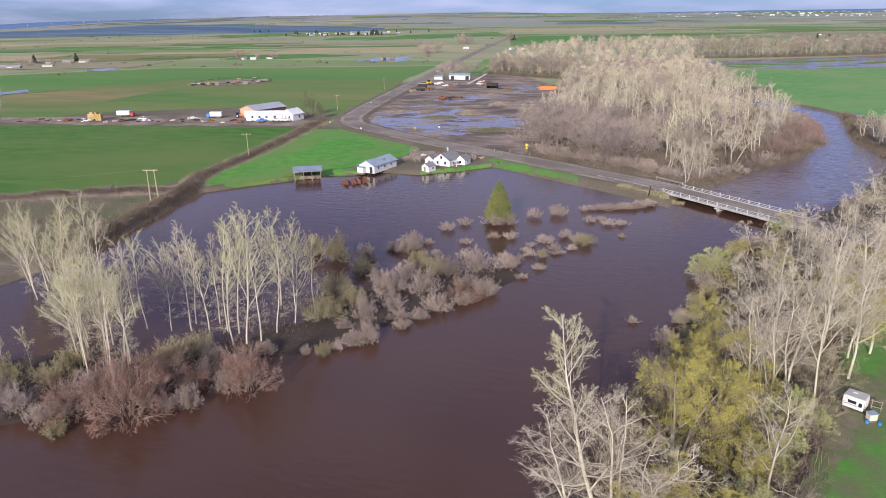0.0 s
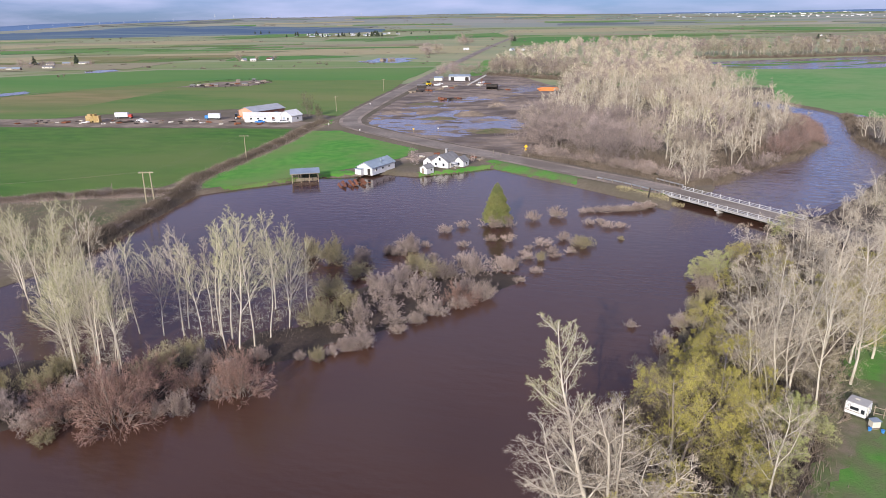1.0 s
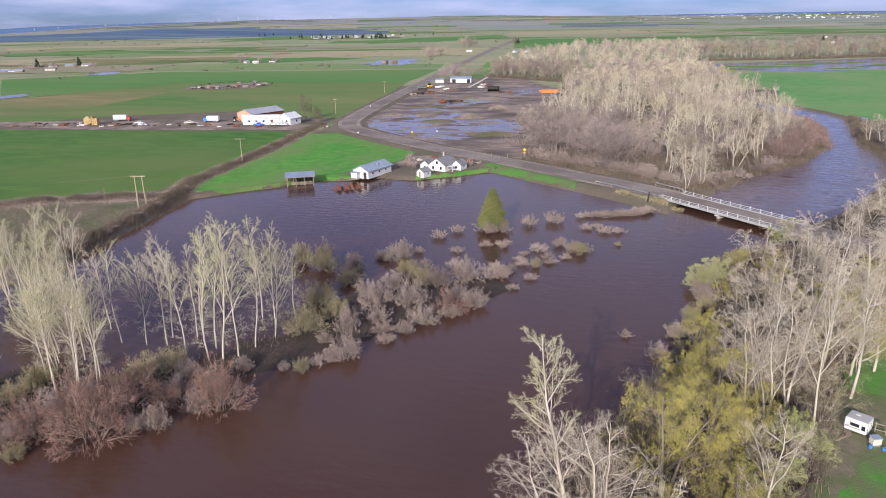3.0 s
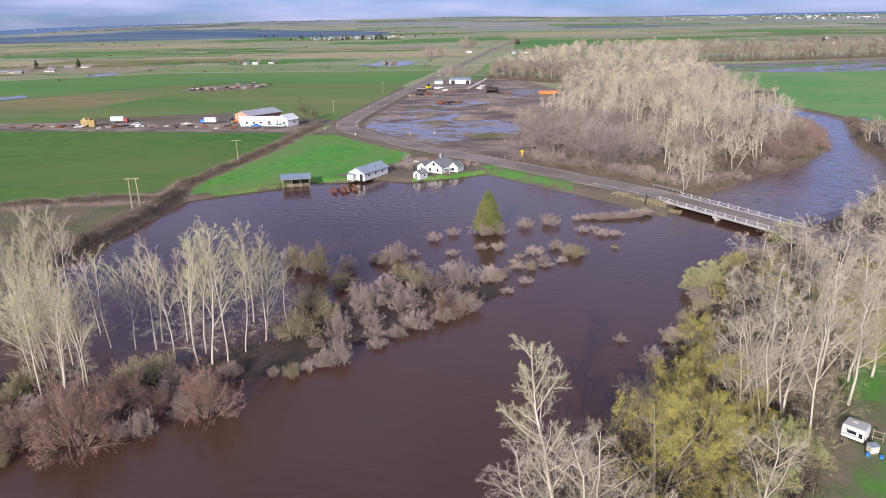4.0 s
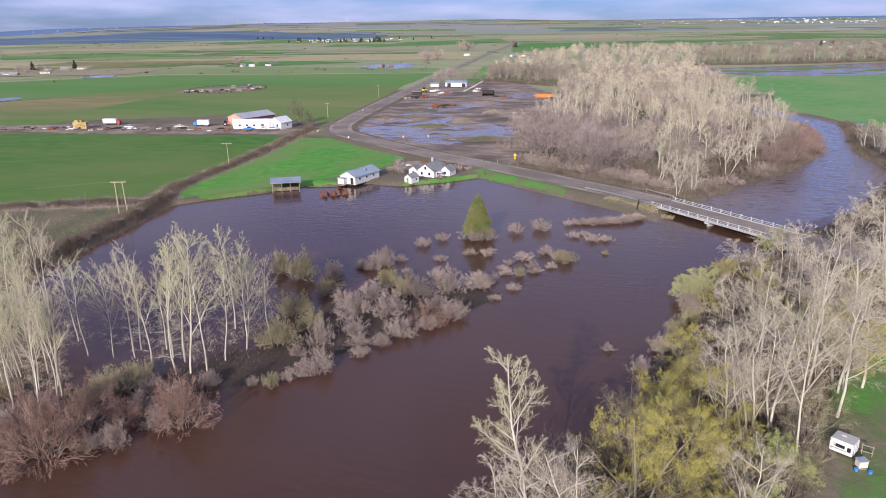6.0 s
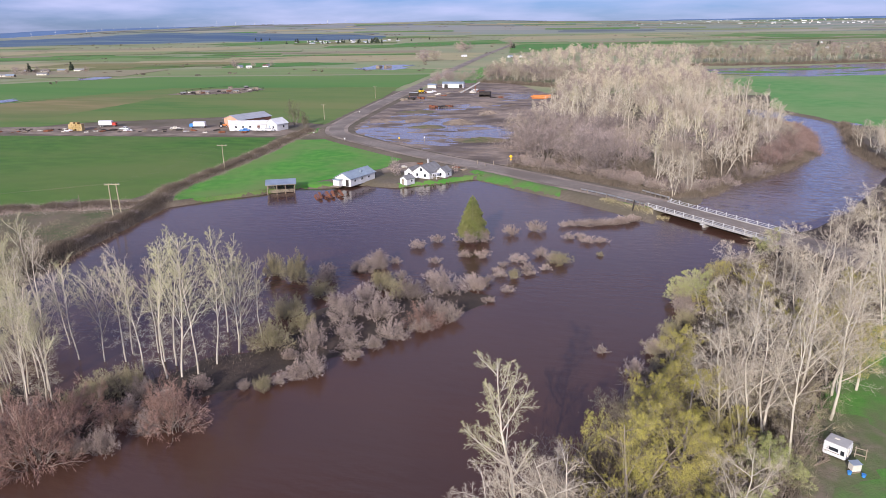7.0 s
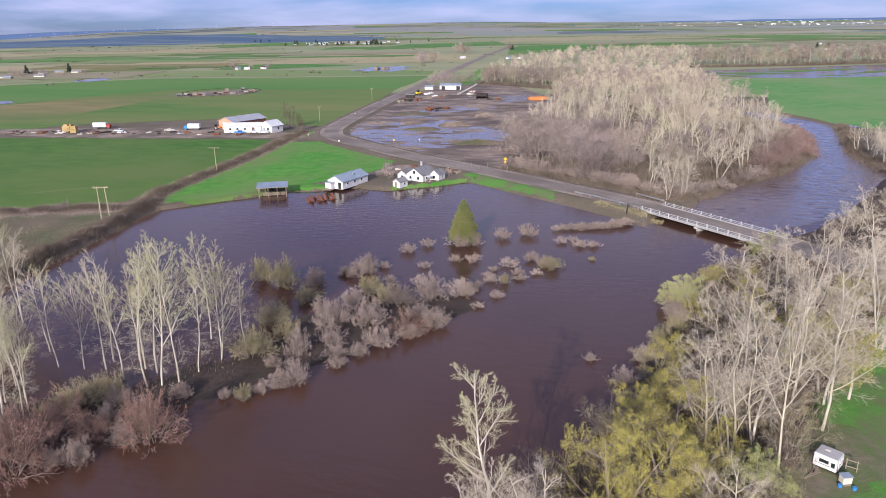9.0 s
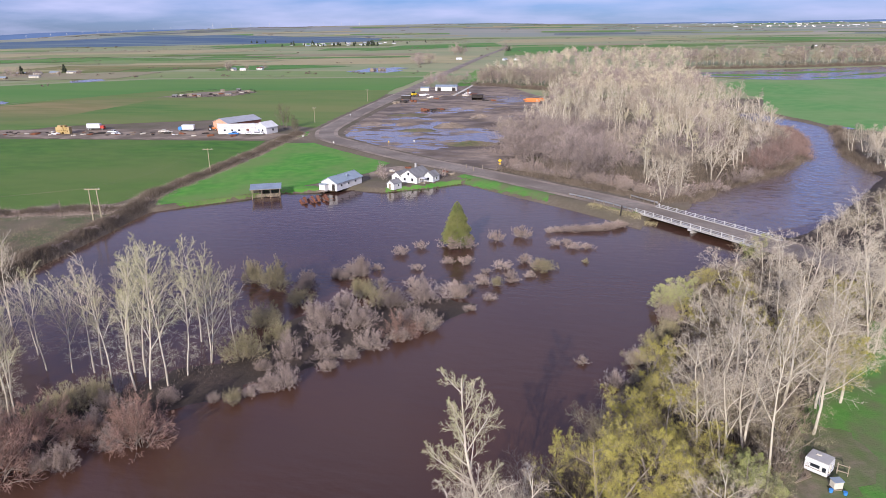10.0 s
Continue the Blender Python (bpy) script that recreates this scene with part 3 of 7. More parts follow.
def land_height(xy):
    d = -inside_distance(xy, SHORE) + 0.7 * wobble(xy, 0.35, 3)
    z = np.clip(d * 0.22, -2.0, 0.75)
    z = np.where(d > 0, np.minimum(0.75, 0.1 + d * 0.45), z)
    isl = inside_distance(xy, ISLET)
    zi = np.clip(-0.12 + isl * 0.06, -1.5, 0.22) + 0.12 * wobble(xy, 0.5, 5)
    z = np.where(isl > -6, np.maximum(z, zi), z)
    road = np.minimum(line_distance(xy, ROAD), line_distance(xy, ROAD_NORTH))
    on_bridge = (xy[:, 0] > 13.5) & (xy[:, 0] < 39) & (line_distance(xy, ROAD) < 12)
    bank = np.clip(1.24 - np.clip(road - 6.2, 0, None) * 0.3, -3, 1.24)
    z = np.where(on_bridge, z, np.maximum(z, bank))
    dike = np.clip(1.5 - np.clip(line_distance(xy, DIKE) - 1.0, 0, None) * 0.7, -3, 1.5)
    z = np.maximum(z, dike + 0.15 * wobble(xy, 0.8, 8))
    return z


def axis(lo, hi, step, far, grow):
    v = list(np.arange(lo, hi + step, step))
    s, x = step, hi + step
    while x < far:
        s *= grow
        x += s
        v.append(x)
    s, x = step, lo
    while x > -far:
        s *= grow
        x -= s
        v.insert(0, x)
    return np.array(v)


def grid_mesh(name, xs, ys, zf, mat, smooth=True):
    gx, gy = np.meshgrid(xs, ys)
    xy = np.stack([gx.ravel(), gy.ravel()], 1)
    v = np.column_stack([xy, zf(xy)])
    w = len(xs)
    i = (np.arange(len(ys) - 1)[:, None] * w + np.arange(w - 1)).ravel()
    t = np.concatenate([np.stack([i, i + 1, i + w + 1], 1), np.stack([i, i + w + 1, i + w], 1)])
    me = mesh_of(name, v, t, [mat])
    me.polygons.foreach_set("use_smooth", np.full(len(t), smooth))
    return new(name, me)


def drape(name, poly, mat, label, category, lift=0.05, step=0.7):
    """A patch that follows the ground, with an uneven edge."""
    xs = np.arange(min(p[0] for p in poly) - 1, max(p[0] for p in poly) + 1, step)
    ys = np.arange(min(p[1] for p in poly) - 1, max(p[1] for p in poly) + 1, step)
    gx, gy = np.meshgrid(xs, ys)
    xy = np.stack([gx.ravel(), gy.ravel()], 1)
    keep = inside_distance(xy, poly) + 0.9 * wobble(xy, 0.9, 41) > 0
    w = len(xs)
    v = np.column_stack([xy, land_height(xy) + lift])
    t = []
    for i in range(len(ys) - 1):
        for j in range(w - 1):
            a = i * w + j
            if keep[a] and keep[a + 1] and keep[a + w] and keep[a + w + 1] and v[a, 2] > 0:
                t += [(a, a + 1, a + w + 1), (a, a + w + 1, a + w)]
    ob = new(name, mesh_of(name, v, t, [mat]))
    return tagged(ob, label, category, kind="structure")


ground = grid_mesh("ground", axis(-135, 110, 1.4, 4700, 1.18), axis(20, 440, 1.4, 4700, 1.18), land_height, M_SOIL)
ground.data.materials.append(M_PLAIN)
ground.data.materials.append(M_WET_SHADE)
mid = np.empty(len(ground.data.polygons) * 3)
ground.data.polygons.foreach_get("center", mid)
mid = mid.reshape(-1, 3)
ground.data.polygons.foreach_set("material_index", np.where((mid[:, 1] > 440) | (mid[:, 0] < -290) | (mid[:, 0] > 112), 1, np.where((inside_distance(mid[:, :2], ISLET) > -6) | (inside_distance(mid[:, :2], THICKET) > 0) | ((mid[:, 0] > 12) & (mid[:, 1] > 80) & (mid[:, 1] < 140)) | ((mid[:, 0] > 34) & (mid[:, 1] > 130) & (mid[:, 1] < 230)), 2, 0)).astype(np.int32))
tagged(ground, "damp brown soil of the flooded river plain", "ground", kind="structure")

water = sheet("water", [(-320, -80), (112, -80), (112, 445), (-320, 445)], 0.0, M_WATER, "brown silty flood water of the river", "water", ragged=0)
RIVER = [(20, 170), (28, 163), (36, 155), (60, 176), (82, 220), (82, 256), (93, 305), (94, 330), (84, 360), (74, 378), (34, 380), (34, 350), (62, 334), (70, 314), (68, 290), (62, 250), (46, 218), (29, 196), (24, 186)]
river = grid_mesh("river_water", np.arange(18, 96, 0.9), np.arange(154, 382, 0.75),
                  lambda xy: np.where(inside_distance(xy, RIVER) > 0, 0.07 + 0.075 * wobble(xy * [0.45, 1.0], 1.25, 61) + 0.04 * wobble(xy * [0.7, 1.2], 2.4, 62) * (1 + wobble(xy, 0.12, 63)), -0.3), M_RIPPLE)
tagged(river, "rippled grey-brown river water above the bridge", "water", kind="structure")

# fields and yards beside the water
sheet("field", [(-330, 222), (-250, 231), (-124, 247), (-117, 225), (-113.5, 190), (-111.8, 160), (-113, 149), (-126, 140.8), (-147, 132), (-200, 106), (-330, 60), (-430, 150)], 0.80, M_GRASS, "large deep green winter wheat field", seed=3, ragged=0.5)
sheet("field", [(-101.5, 149.5), (-106.5, 158), (-108.5, 190), (-110, 220), (-114, 243), (-103, 246), (-86, 231), (-62, 213), (-63, 198), (-69, 186), (-75, 177), (-83, 170), (-93, 158)], 0.82, M_BRIGHT, "bright green meadow between hedge and farmhouse", seed=4, ragged=0.4)
sheet("farmyard", [(-262, 236), (-200, 238), (-124, 250), (-122, 264), (-150, 274), (-225, 262), (-270, 250)], 0.84, M_DIRT, "trampled bare earth of a farmyard", "ground", seed=5, ragged=1.2)
sheet("field", [(-180, 108), (-146, 124), (-125, 134), (-104, 141), (-101, 126), (-99, 112), (-98, 98), (-120, 80), (-180, 60), (-260, 60)], 0.79, M_FALLOW, "dull olive fallow land behind the dike", seed=6, ragged=0.5)
sheet("verge", [(-118, 268), (-121, 250), (-113, 262), (-112, 285), (-117, 320)], 0.87, M_BRIGHT, "green grass verge beside the farm track", "verge", seed=8, ragged=0.5)
sheet("driveway", [(-61, 190), (-63, 196), (-61, 205), (-52, 212), (-38, 202), (-33, 199.5), (-41, 196), (-50, 196)], 0.83, M_DIRT, "bare gravelly yard behind the farmhouse", "yard", seed=9, ragged=0.6, step=2)
drape("verge", [(-52, 175.5), (-41, 183.5), (-31, 193.5), (-33, 197), (-39.5, 189.5), (-46, 183.5), (-52, 179)], M_BRIGHT, "bright green grass bank below the farmhouse", "verge")
drape("verge", [(-36, 196), (-34, 190), (-27, 186), (-19, 181), (-9, 174), (-6, 179), (-14, 187), (-21, 194), (-28, 200), (-34, 201)], M_LAWN, "bright green grass at the road bank", "verge")
drape("verge", [(-96, 150), (-84, 163), (-78, 170), (-69, 173), (-66, 177), (-76, 178), (-86, 168), (-99, 155)], M_BRIGHT, "ragged green grass at the meadow's edge", "verge")
drape("verge", [(4, 170.5), (8, 166), (13, 163.5), (14, 166), (9, 170), (6, 172)], M_PASTURE, "dull green grass beside the bridge", "verge")
sheet("lawn", [(29, 84), (27.5, 76), (24, 66), (20, 55), (14, 40), (60, 10), (120, 60), (70, 110), (44, 112), (36, 96)], 0.81, M_LAWN, "green lawn with muddy worn patches", "lawn", seed=12, ragged=0.7, step=2)
sheet("worn_patch", [(25.5, 74), (24, 69), (21, 61), (18, 54), (20, 53), (23, 60), (26.0, 65.5), (29, 68.5), (32.5, 71.5), (34.0, 76), (33, 80), (29, 81.5)], 0.835, M_WORN, "muddy worn ground round a camper", "ground", seed=13, ragged=0.8, step=1.2)
sheet("field", [(-365, 341), (-358, 334), (-330, 396), (-311, 445), (-146, 469), (-157, 597), (-247, 576), (-400, 549), (-488, 459)], 0.86, M_FARGREEN, "wide dark green crop field on the plain", seed=0, ragged=0.8, step=15)
sheet("field", [(-410, 563), (-253, 590), (-161, 612), (-167, 670), (-311, 681), (-448, 654), (-497, 564), (-504, 475)], 0.88, M_FARCROP, "paler green crop strip on the plain", seed=1, ragged=0.8, step=15)
sheet("field", [(-590, 557), (-524, 595), (-468, 684), (-468, 765), (-601, 762), (-721, 683)], 0.90, M_PASTURE, "olive rough pasture strip on the plain", seed=2, ragged=3.0, step=15)
sheet("field", [(-443, 834), (-323, 807), (-162, 850), (-194, 1058), (-357, 1090), (-468, 1029)], 0.92, M_TAN, "dry tan stubble field beside the road", seed=3, ragged=3.0, step=15)
sheet("field", [(-414, 676), (-359, 699), (-294, 769), (-413, 806), (-452, 765)], 0.94, M_FARGREEN, "green field beside a distant farmstead", seed=4, ragged=3.0, step=15)
sheet("field", [(-234, 1471), (-104, 1621), (163, 1657), (139, 1408), (-76, 1191), (-163, 1056)], 0.96, M_FARGREEN, "green crop field behind the woods", seed=5, ragged=3.0, step=15)
sheet("field", [(-492, 1292), (-255, 1605), (-346, 1973), (-531, 1714)], 0.98, M_FARGREEN, "long green field on the far plain", seed=6, ragged=3.0, step=15)
sheet("field", [(-333, 1902), (211, 2165), (187, 2718), (-384, 2409)], 1.00, M_TAN, "tan dry grass strip on the far plain", seed=7, ragged=3.0, step=15)
sheet("field", [(197, 2171), (592, 1869), (726, 2298), (381, 2740)], 1.02, M_FARGREEN, "far green crop strip near the town", seed=8, ragged=3.0, step=15)
sheet("field", [(94, 937), (204, 966), (235, 1116), (124, 1081)], 1.04, M_FARGREEN, "green field between two belts of trees", seed=9, ragged=3.0, step=15)
sheet("field", [(101, 520), (192, 587), (250, 600), (230, 430), (150, 300), (107, 312), (95, 318), (93, 328), (89, 343), (82, 359), (76, 375), (80, 400)], 0.80, M_HAZEGREEN, "bright green crop field beside the river bend", seed=10, ragged=0.8, step=5)
sheet("field", [(-857, 815), (-723, 881), (-677, 994), (-841, 1000), (-967, 920)], 1.08, M_FARGREEN, "faint green field on the far plain", seed=11, ragged=3.0, step=15)
sheet("field", [(-1057, 1007), (-814, 1144), (-708, 1387), (-955, 1343), (-1228, 1171)], 1.10, M_TAN, "tan field strip on the far plain", seed=12, ragged=3.0, step=15)
sheet("field", [(-518, 848), (-450, 913), (-458, 1007), (-561, 951)], 1.12, M_TAN, "dry grass patch on the far plain", seed=13, ragged=3.0, step=15)
sheet("field", [(-108, 493), (-98, 494), (-126, 700), (-134, 690)], 1.14, M_BRIGHT, "narrow green verge strip beside the straight road", seed=14, ragged=3.0, step=15)
sheet("field", [(-942, 1499), (-804, 1773), (-923, 2318), (-1123, 2122)], 1.16, M_FARGREEN, "far green field below the hamlet", seed=15, ragged=3.0, step=15)
sheet("field", [(-293, 272), (-356, 332), (-312, 447), (-146, 470), (-137, 417), (-115, 298), (-120, 284), (-180, 301), (-239, 270), (-255, 235)], 0.82, M_PASTURE, "olive green pasture with patchy dry grass", seed=17, ragged=0.8, step=5)
sheet("field", [(-291, 270), (-353, 330), (-329, 370), (-280, 406), (-271, 354), (-267, 287)], 0.845, M_TANPAST, "dry yellowish corner of the pasture", seed=18, ragged=0.8, step=5)
sheet("pond", [(-446, 505), (-435, 512), (-433, 533), (-456, 552), (-462, 523)], 0.97, M_POND, "shallow standing water in a green field", "water", seed=40, ragged=2.0, step=6)
sheet("pond", [(-262, 668), (-246, 655), (-230, 662), (-212, 652), (-208, 690), (-222, 712), (-214, 735), (-234, 748), (-246, 728), (-262, 735), (-256, 700)], 0.97, M_POND, "shallow flood pool round a ruined shed", "water", seed=41, ragged=2.0, step=6)
sheet("pond", [(-356, 332), (-352, 349), (-367, 365), (-371, 347)], 0.97, M_POND, "flooded furrow in a green field", "water", seed=42, ragged=2.0, step=6)
sheet("flood_water", [(66, 672), (114, 700), (253, 783), (262, 700), (193, 610), (141, 590), (101, 592), (64, 630)], 0.90, M_POND, "broad pale sheet of flood water behind the trees", "water", seed=43, ragged=2.0, step=6)
sheet("pond", [(91, 326), (99, 322), (100, 317), (94, 315)], 0.84, M_POND, "sliver of water at the field's edge", "water", seed=44, ragged=0.5, step=6)
sheet("field", [(84, 440), (101, 519), (192, 586), (242, 640), (264, 704), (193, 612), (141, 592), (101, 594), (78, 545)], 0.83, M_HAZEGREEN, "green crop field running down to flood water", seed=45, ragged=1.5, step=6)
sheet("grass_bar", [(70, 640), (110, 625), (150, 640), (120, 652), (84, 650)], 0.93, M_FARGREEN, "low green strip rising out of flood water", "grass", seed=46, ragged=2.5, step=4)
sheet("grass_bar", [(118, 668), (150, 664), (196, 690), (220, 712), (180, 702)], 0.93, M_FARGREEN, "low green strip rising out of flood water", "grass", seed=47, ragged=2.5, step=4)
sheet("grass_bar", [(66, 612), (96, 604), (120, 612), (90, 620)], 0.93, M_PASTURE, "low olive strip rising out of flood water", "grass", seed=48, ragged=2.0, step=4)
sheet("grass_bar", [(180, 640), (212, 660), (236, 690), (210, 680)], 0.93, M_PASTURE, "low olive strip rising out of flood water", "grass", seed=49, ragged=2.0, step=4)
sheet("grass_bar", [(150, 612), (176, 620), (192, 634), (165, 626)], 0.93, M_FARGREEN, "low green strip rising out of flood water", "grass", seed=50, ragged=2.0, step=4)


# road: gravel shoulders, asphalt, bridge
west = [p for p in ROAD if p[0] < 16.0]
east = [p for p in ROAD if p[0] > 36.5]
for seg in (west, east):
    ribbon("road_shoulder", seg, 9.4, 1.32, M_GRAVEL, "pale gravel shoulders of a country road", "road")
    ribbon("road", seg, 6.2, 1.36, M_ROAD, "worn grey asphalt of a country road", "road")
ribbon("road_shoulder", ROAD_NORTH, 9.2, 1.34, M_GRAVEL, "gravel edges of the straight road north", "road")
ribbon("road", ROAD_NORTH, 6.0, 1.39, M_ROAD, "worn grey asphalt of the straight road north", "road")


# muddy yard: an uneven mud sheet that dips under a flat pool
def yard_height(xy):
    z = 1.07 + 0.12 * wobble(xy, 0.10, 21) + 0.17 * wobble(xy * [0.6, 1.6], 0.3, 22) + 0.20 * wobble(xy * [0.5, 1.8], 0.7, 23) + 0.13 * wobble(xy * [0.4, 1.7], 1.6, 24)
    for cx, cy, sx, sy, dep in ((-95, 268, 13, 12, 0.36), (-68, 256, 22, 12, 0.40), (-44, 266, 14, 11, 0.34), (-74, 292, 24, 16, 0.34), (-78, 350, 20, 9, 0.30), (-54, 410, 9, 26, 0.4), (-90, 330, 16, 12, 0.22)):
        z -= dep * np.exp(-((xy[:, 0] - cx) / sx) ** 2 - ((xy[:, 1] - cy) / sy) ** 2)
    for cx, cy, s, hgt in ((-47, 252, 5, 0.5), (-60, 340, 8, 0.9), (-45, 350, 7, 1.3), (-75, 390, 10, 0.7), (-50, 318, 6, 1.0), (-66, 372, 5, 1.1)):
        z += hgt * np.exp(-(((xy[:, 0] - cx) / s) ** 2 + ((xy[:, 1] - cy) / s) ** 2))
    d = inside_distance(xy, YARD)
    return np.minimum(z, 0.98 + 0.16 * d)


YARD = [(-98, 251), (-80, 241), (-55, 222), (-27, 206), (-20, 212), (-32, 300), (-34, 420), (-80, 525), (-128, 495), (-117, 390), (-106, 285)]
yard = grid_mesh("yard", np.arange(-132, -16, 1.3), np.arange(204, 528, 1.6), yard_height, M_MUD)
tagged(yard, "dark wet mud of a flooded gravel yard", "ground", kind="structure")
sheet("pool", [(-97, 256), (-80, 244), (-52, 228), (-36, 226), (-34, 300), (-38, 415), (-80, 510), (-120, 480), (-114, 390), (-104, 288)], 0.885, M_POND, "shallow rain water pooled on the mud", "water", ragged=0.5)


def bridge():
    """Deck, two edge beams, rails on posts, and piers; its length runs along local x."""
    ob = thing("road_bridge", "low concrete road bridge with white painted rails", "bridge", pose(25.9, 157.1, 0, 0, 0, -45))
    L, W = 32.0, 7.2
    part("deck", boxes((0, 0, 1.06, L, W + 0.3, 0.32), bevel=0.02), M_CONCRETE, ob)
    part("roadway", boxes((0, 0, 1.25, L, W - 0.7, 0.06)), M_ROAD, ob, "worn grey asphalt surface")
    for s in (-1, 1):
        part("edge_beam", boxes((0, s * (W / 2 + 0.22), 1.10, L + 1.0, 0.22, 0.2), bevel=0.03), M_CONCRETE, ob, "grey concrete edge beam")
        part("kerb", boxes((0, s * (W / 2 - 0.12), 1.32, L, 0.3, 0.2), bevel=0.03), M_CONCRETE, ob)
        for i in range(13):
            x = -L / 2 + 0.8 + i * (L - 1.6) / 12
            part("post", boxes((x, s * W / 2 + s * 0.12, 1.72, 0.17, 0.17, 0.96), bevel=0.02), M_RAIL, ob)
        part("rail", boxes((0, s * (W / 2 - 0.02), 2.0, L, 0.07, 0.09), bevel=0.02), M_RAIL, ob)
        part("rail", boxes((0, s * (W / 2 - 0.02), 1.66, L, 0.06, 0.1), bevel=0.02), M_STEEL, ob, "grey lower rail")
    for x in (-L / 2 + 0.3, 0, L / 2 - 0.3):
        part("pier", boxes((x, 0, -0.3, 0.6, W - 0.4, 2.3), bevel=0.05), M_CONCRETE, ob)
        part("pier_cap", boxes((x, 0, 0.75, 0.8, W + 1.1, 0.26), bevel=0.04), M_RAIL, ob)
    return ob


bridge()


def guard_rail(line, label):
    """A steel guard rail on wooden posts along a line."""
    ob = thing("guard_rail", label, "guard rail", group="guard rails at the bridge")
    pts = smooth_line(line, 6)
    z0 = 1.2
    bm = bmesh.new()
    vs = []
    for i, p in enumerate(pts):
        d = Vector(pts[min(i + 1, len(pts) - 1)]) - Vector(pts[max(i - 1, 0)])
        n = Vector((-d.y, d.x)).normalized()
        vs.append([bm.verts.new((p[0] + n.x * o, p[1] + n.y * o, z0 + h)) for o, h in ((0, 0.5), (0.06, 0.6), (0, 0.68), (0.06, 0.78), (0, 0.85))])
    for a, b in zip(vs[:-1], vs[1:]):
        for k in range(4):
            bm.faces.new((a[k], b[k], b[k + 1], a[k + 1]))
    bmesh.ops.solidify(bm, geom=bm.faces[:], thickness=0.03)
    part("beam", bm, M_STEEL, ob, "pale galvanised beam")
    for p in pts[::2]:
        part("post", boxes((p[0], p[1], z0 + 0.35, 0.18, 0.18, 0.95), bevel=0.02), M_WOOD, ob)


guard_rail([(-3.4, 177.6), (3.0, 173.0), (9.3, 167.5), (12.4, 164.6)], "pale steel guard rail leading to the bridge")
guard_rail([(11.4, 179.0), (14.5, 175.7), (17.6, 172.7)], "short pale steel guard rail beyond the bridge")


# ---- plants ----
rng = np.random.default_rng(7)

# tall bare cottonwoods: (count, from, to, angle, length ratio, thickness, least radius, segments, rise, bend)
COTTON = []
for i in range(6):
    g = np.random.default_rng(100 + i)
    broad = i in (0, 3)
    lv = grow(g, 14.6, 0.108, [(13 if broad else 10, 0.3 if broad else 0.4, 0.97, 32, 0.56 if broad else 0.42, 0.6, 0.04, 6, 0.045, 0.06, 0.95), (7, 0.08, 0.98, 32, 0.44, 0.5, 0.019, 4, 0.03, 0.07, 0.95), (6, 0.06, 0.98, 34, 0.5, 0.6, 0.0105, 2, 0.03, 0.08, 0.85), (5, 0.1, 1.0, 32, 0.7, 0.7, 0.0078, 1, 0.05, 0.08)],
              forks=2 if i == 3 else 1, splay=0.12, curl=0.045)
    low = sprout(g, *lv[0], 16, 0.14, 0.5, 75, 0.10, 0.15, 0.012, 4, 0.0, 0.14)
    low2 = sprout(g, *low, 9, 0.2, 1.0, 45, 0.5, 0.6, 0.008, 2, 0.0, 0.1)
    high = lv[4][0][:, -1, 2] > 7.5
    tw = [("crown", M_TWIG_GREEN if i < 4 else M_TWIG, twig_mesh(g, lv[4][0][high], lv[4][1][high])), ("side_growth", M_TWIG_BANK, merged(twig_mesh(g, lv[4][0][~high], lv[4][1][~high]), twig_mesh(g, *sprout(g, *low2, 5, 0.2, 1.0, 40, 0.7, 0.7, 0.006, 1, 0.0, 0.1))))]
    bd = along(g, lv[4][0][high], 1300, 0.02) if i < 4 else None
    COTTON.append(plant("cottonwood", "slender bare cottonwood with pale bark and budding twigs", "tree", lv[0], lv[1], [joined(lv[2], low), joined(lv[3], low2)], tw, M_BARK, M_BARK_BUD if i < 4 else M_BARK_LIMB, None, leaves=bd, leaf_size=0.07, leaf_mat=M_LEAF_BUD, group="cottonwoods on the islet"))
# the leaning one: long low limbs, a narrow budding top
g = np.random.default_rng(133)
lv = grow(g, 16, 0.2, [(13, 0.48, 0.96, 38, 0.34, 0.6, 0.045, 6, 0.07, 0.09, 0.92)], tip=(-3.9, 3.4, 16.5), curl=0.08)
lowlimb = sprout(g, *lv[0], 9, 0.08, 0.42, 56, 0.32, 0.5, 0.05, 6, 0.04, 0.13)
l2 = [sprout(g, *b, 9, 0.06, 0.98, 40, 0.44, 0.5, 0.016, 4, 0.05, 0.1, 0.95) for b in (lv[1], lowlimb)]
l3 = [sprout(g, *b, 9, 0.06, 0.98, 38, 0.5, 0.6, 0.011, 2, 0.05, 0.09, 0.85) for b in l2]
l4 = [sprout(g, *b, 7, 0.1, 1.0, 36, 0.65, 0.7, 0.008, 1, 0.06, 0.1) for b in l3]
LONE = plant("cottonwood", "leaning pale cottonwood with budding top twigs", "tree", lv[0], joined(lv[1], lowlimb), [joined(*l2), joined(*l3)], [("budding_top", M_TWIG_GREEN, twig_mesh(g, *l4[0])), ("crown", M_TWIG, twig_mesh(g, *l4[1]))], M_BARK, M_BARK_LIMB, None,
             leaves=along(g, l4[0][0], 3000, 0.02), leaf_size=0.07, leaf_mat=M_LEAF_BUD)
FORK = []
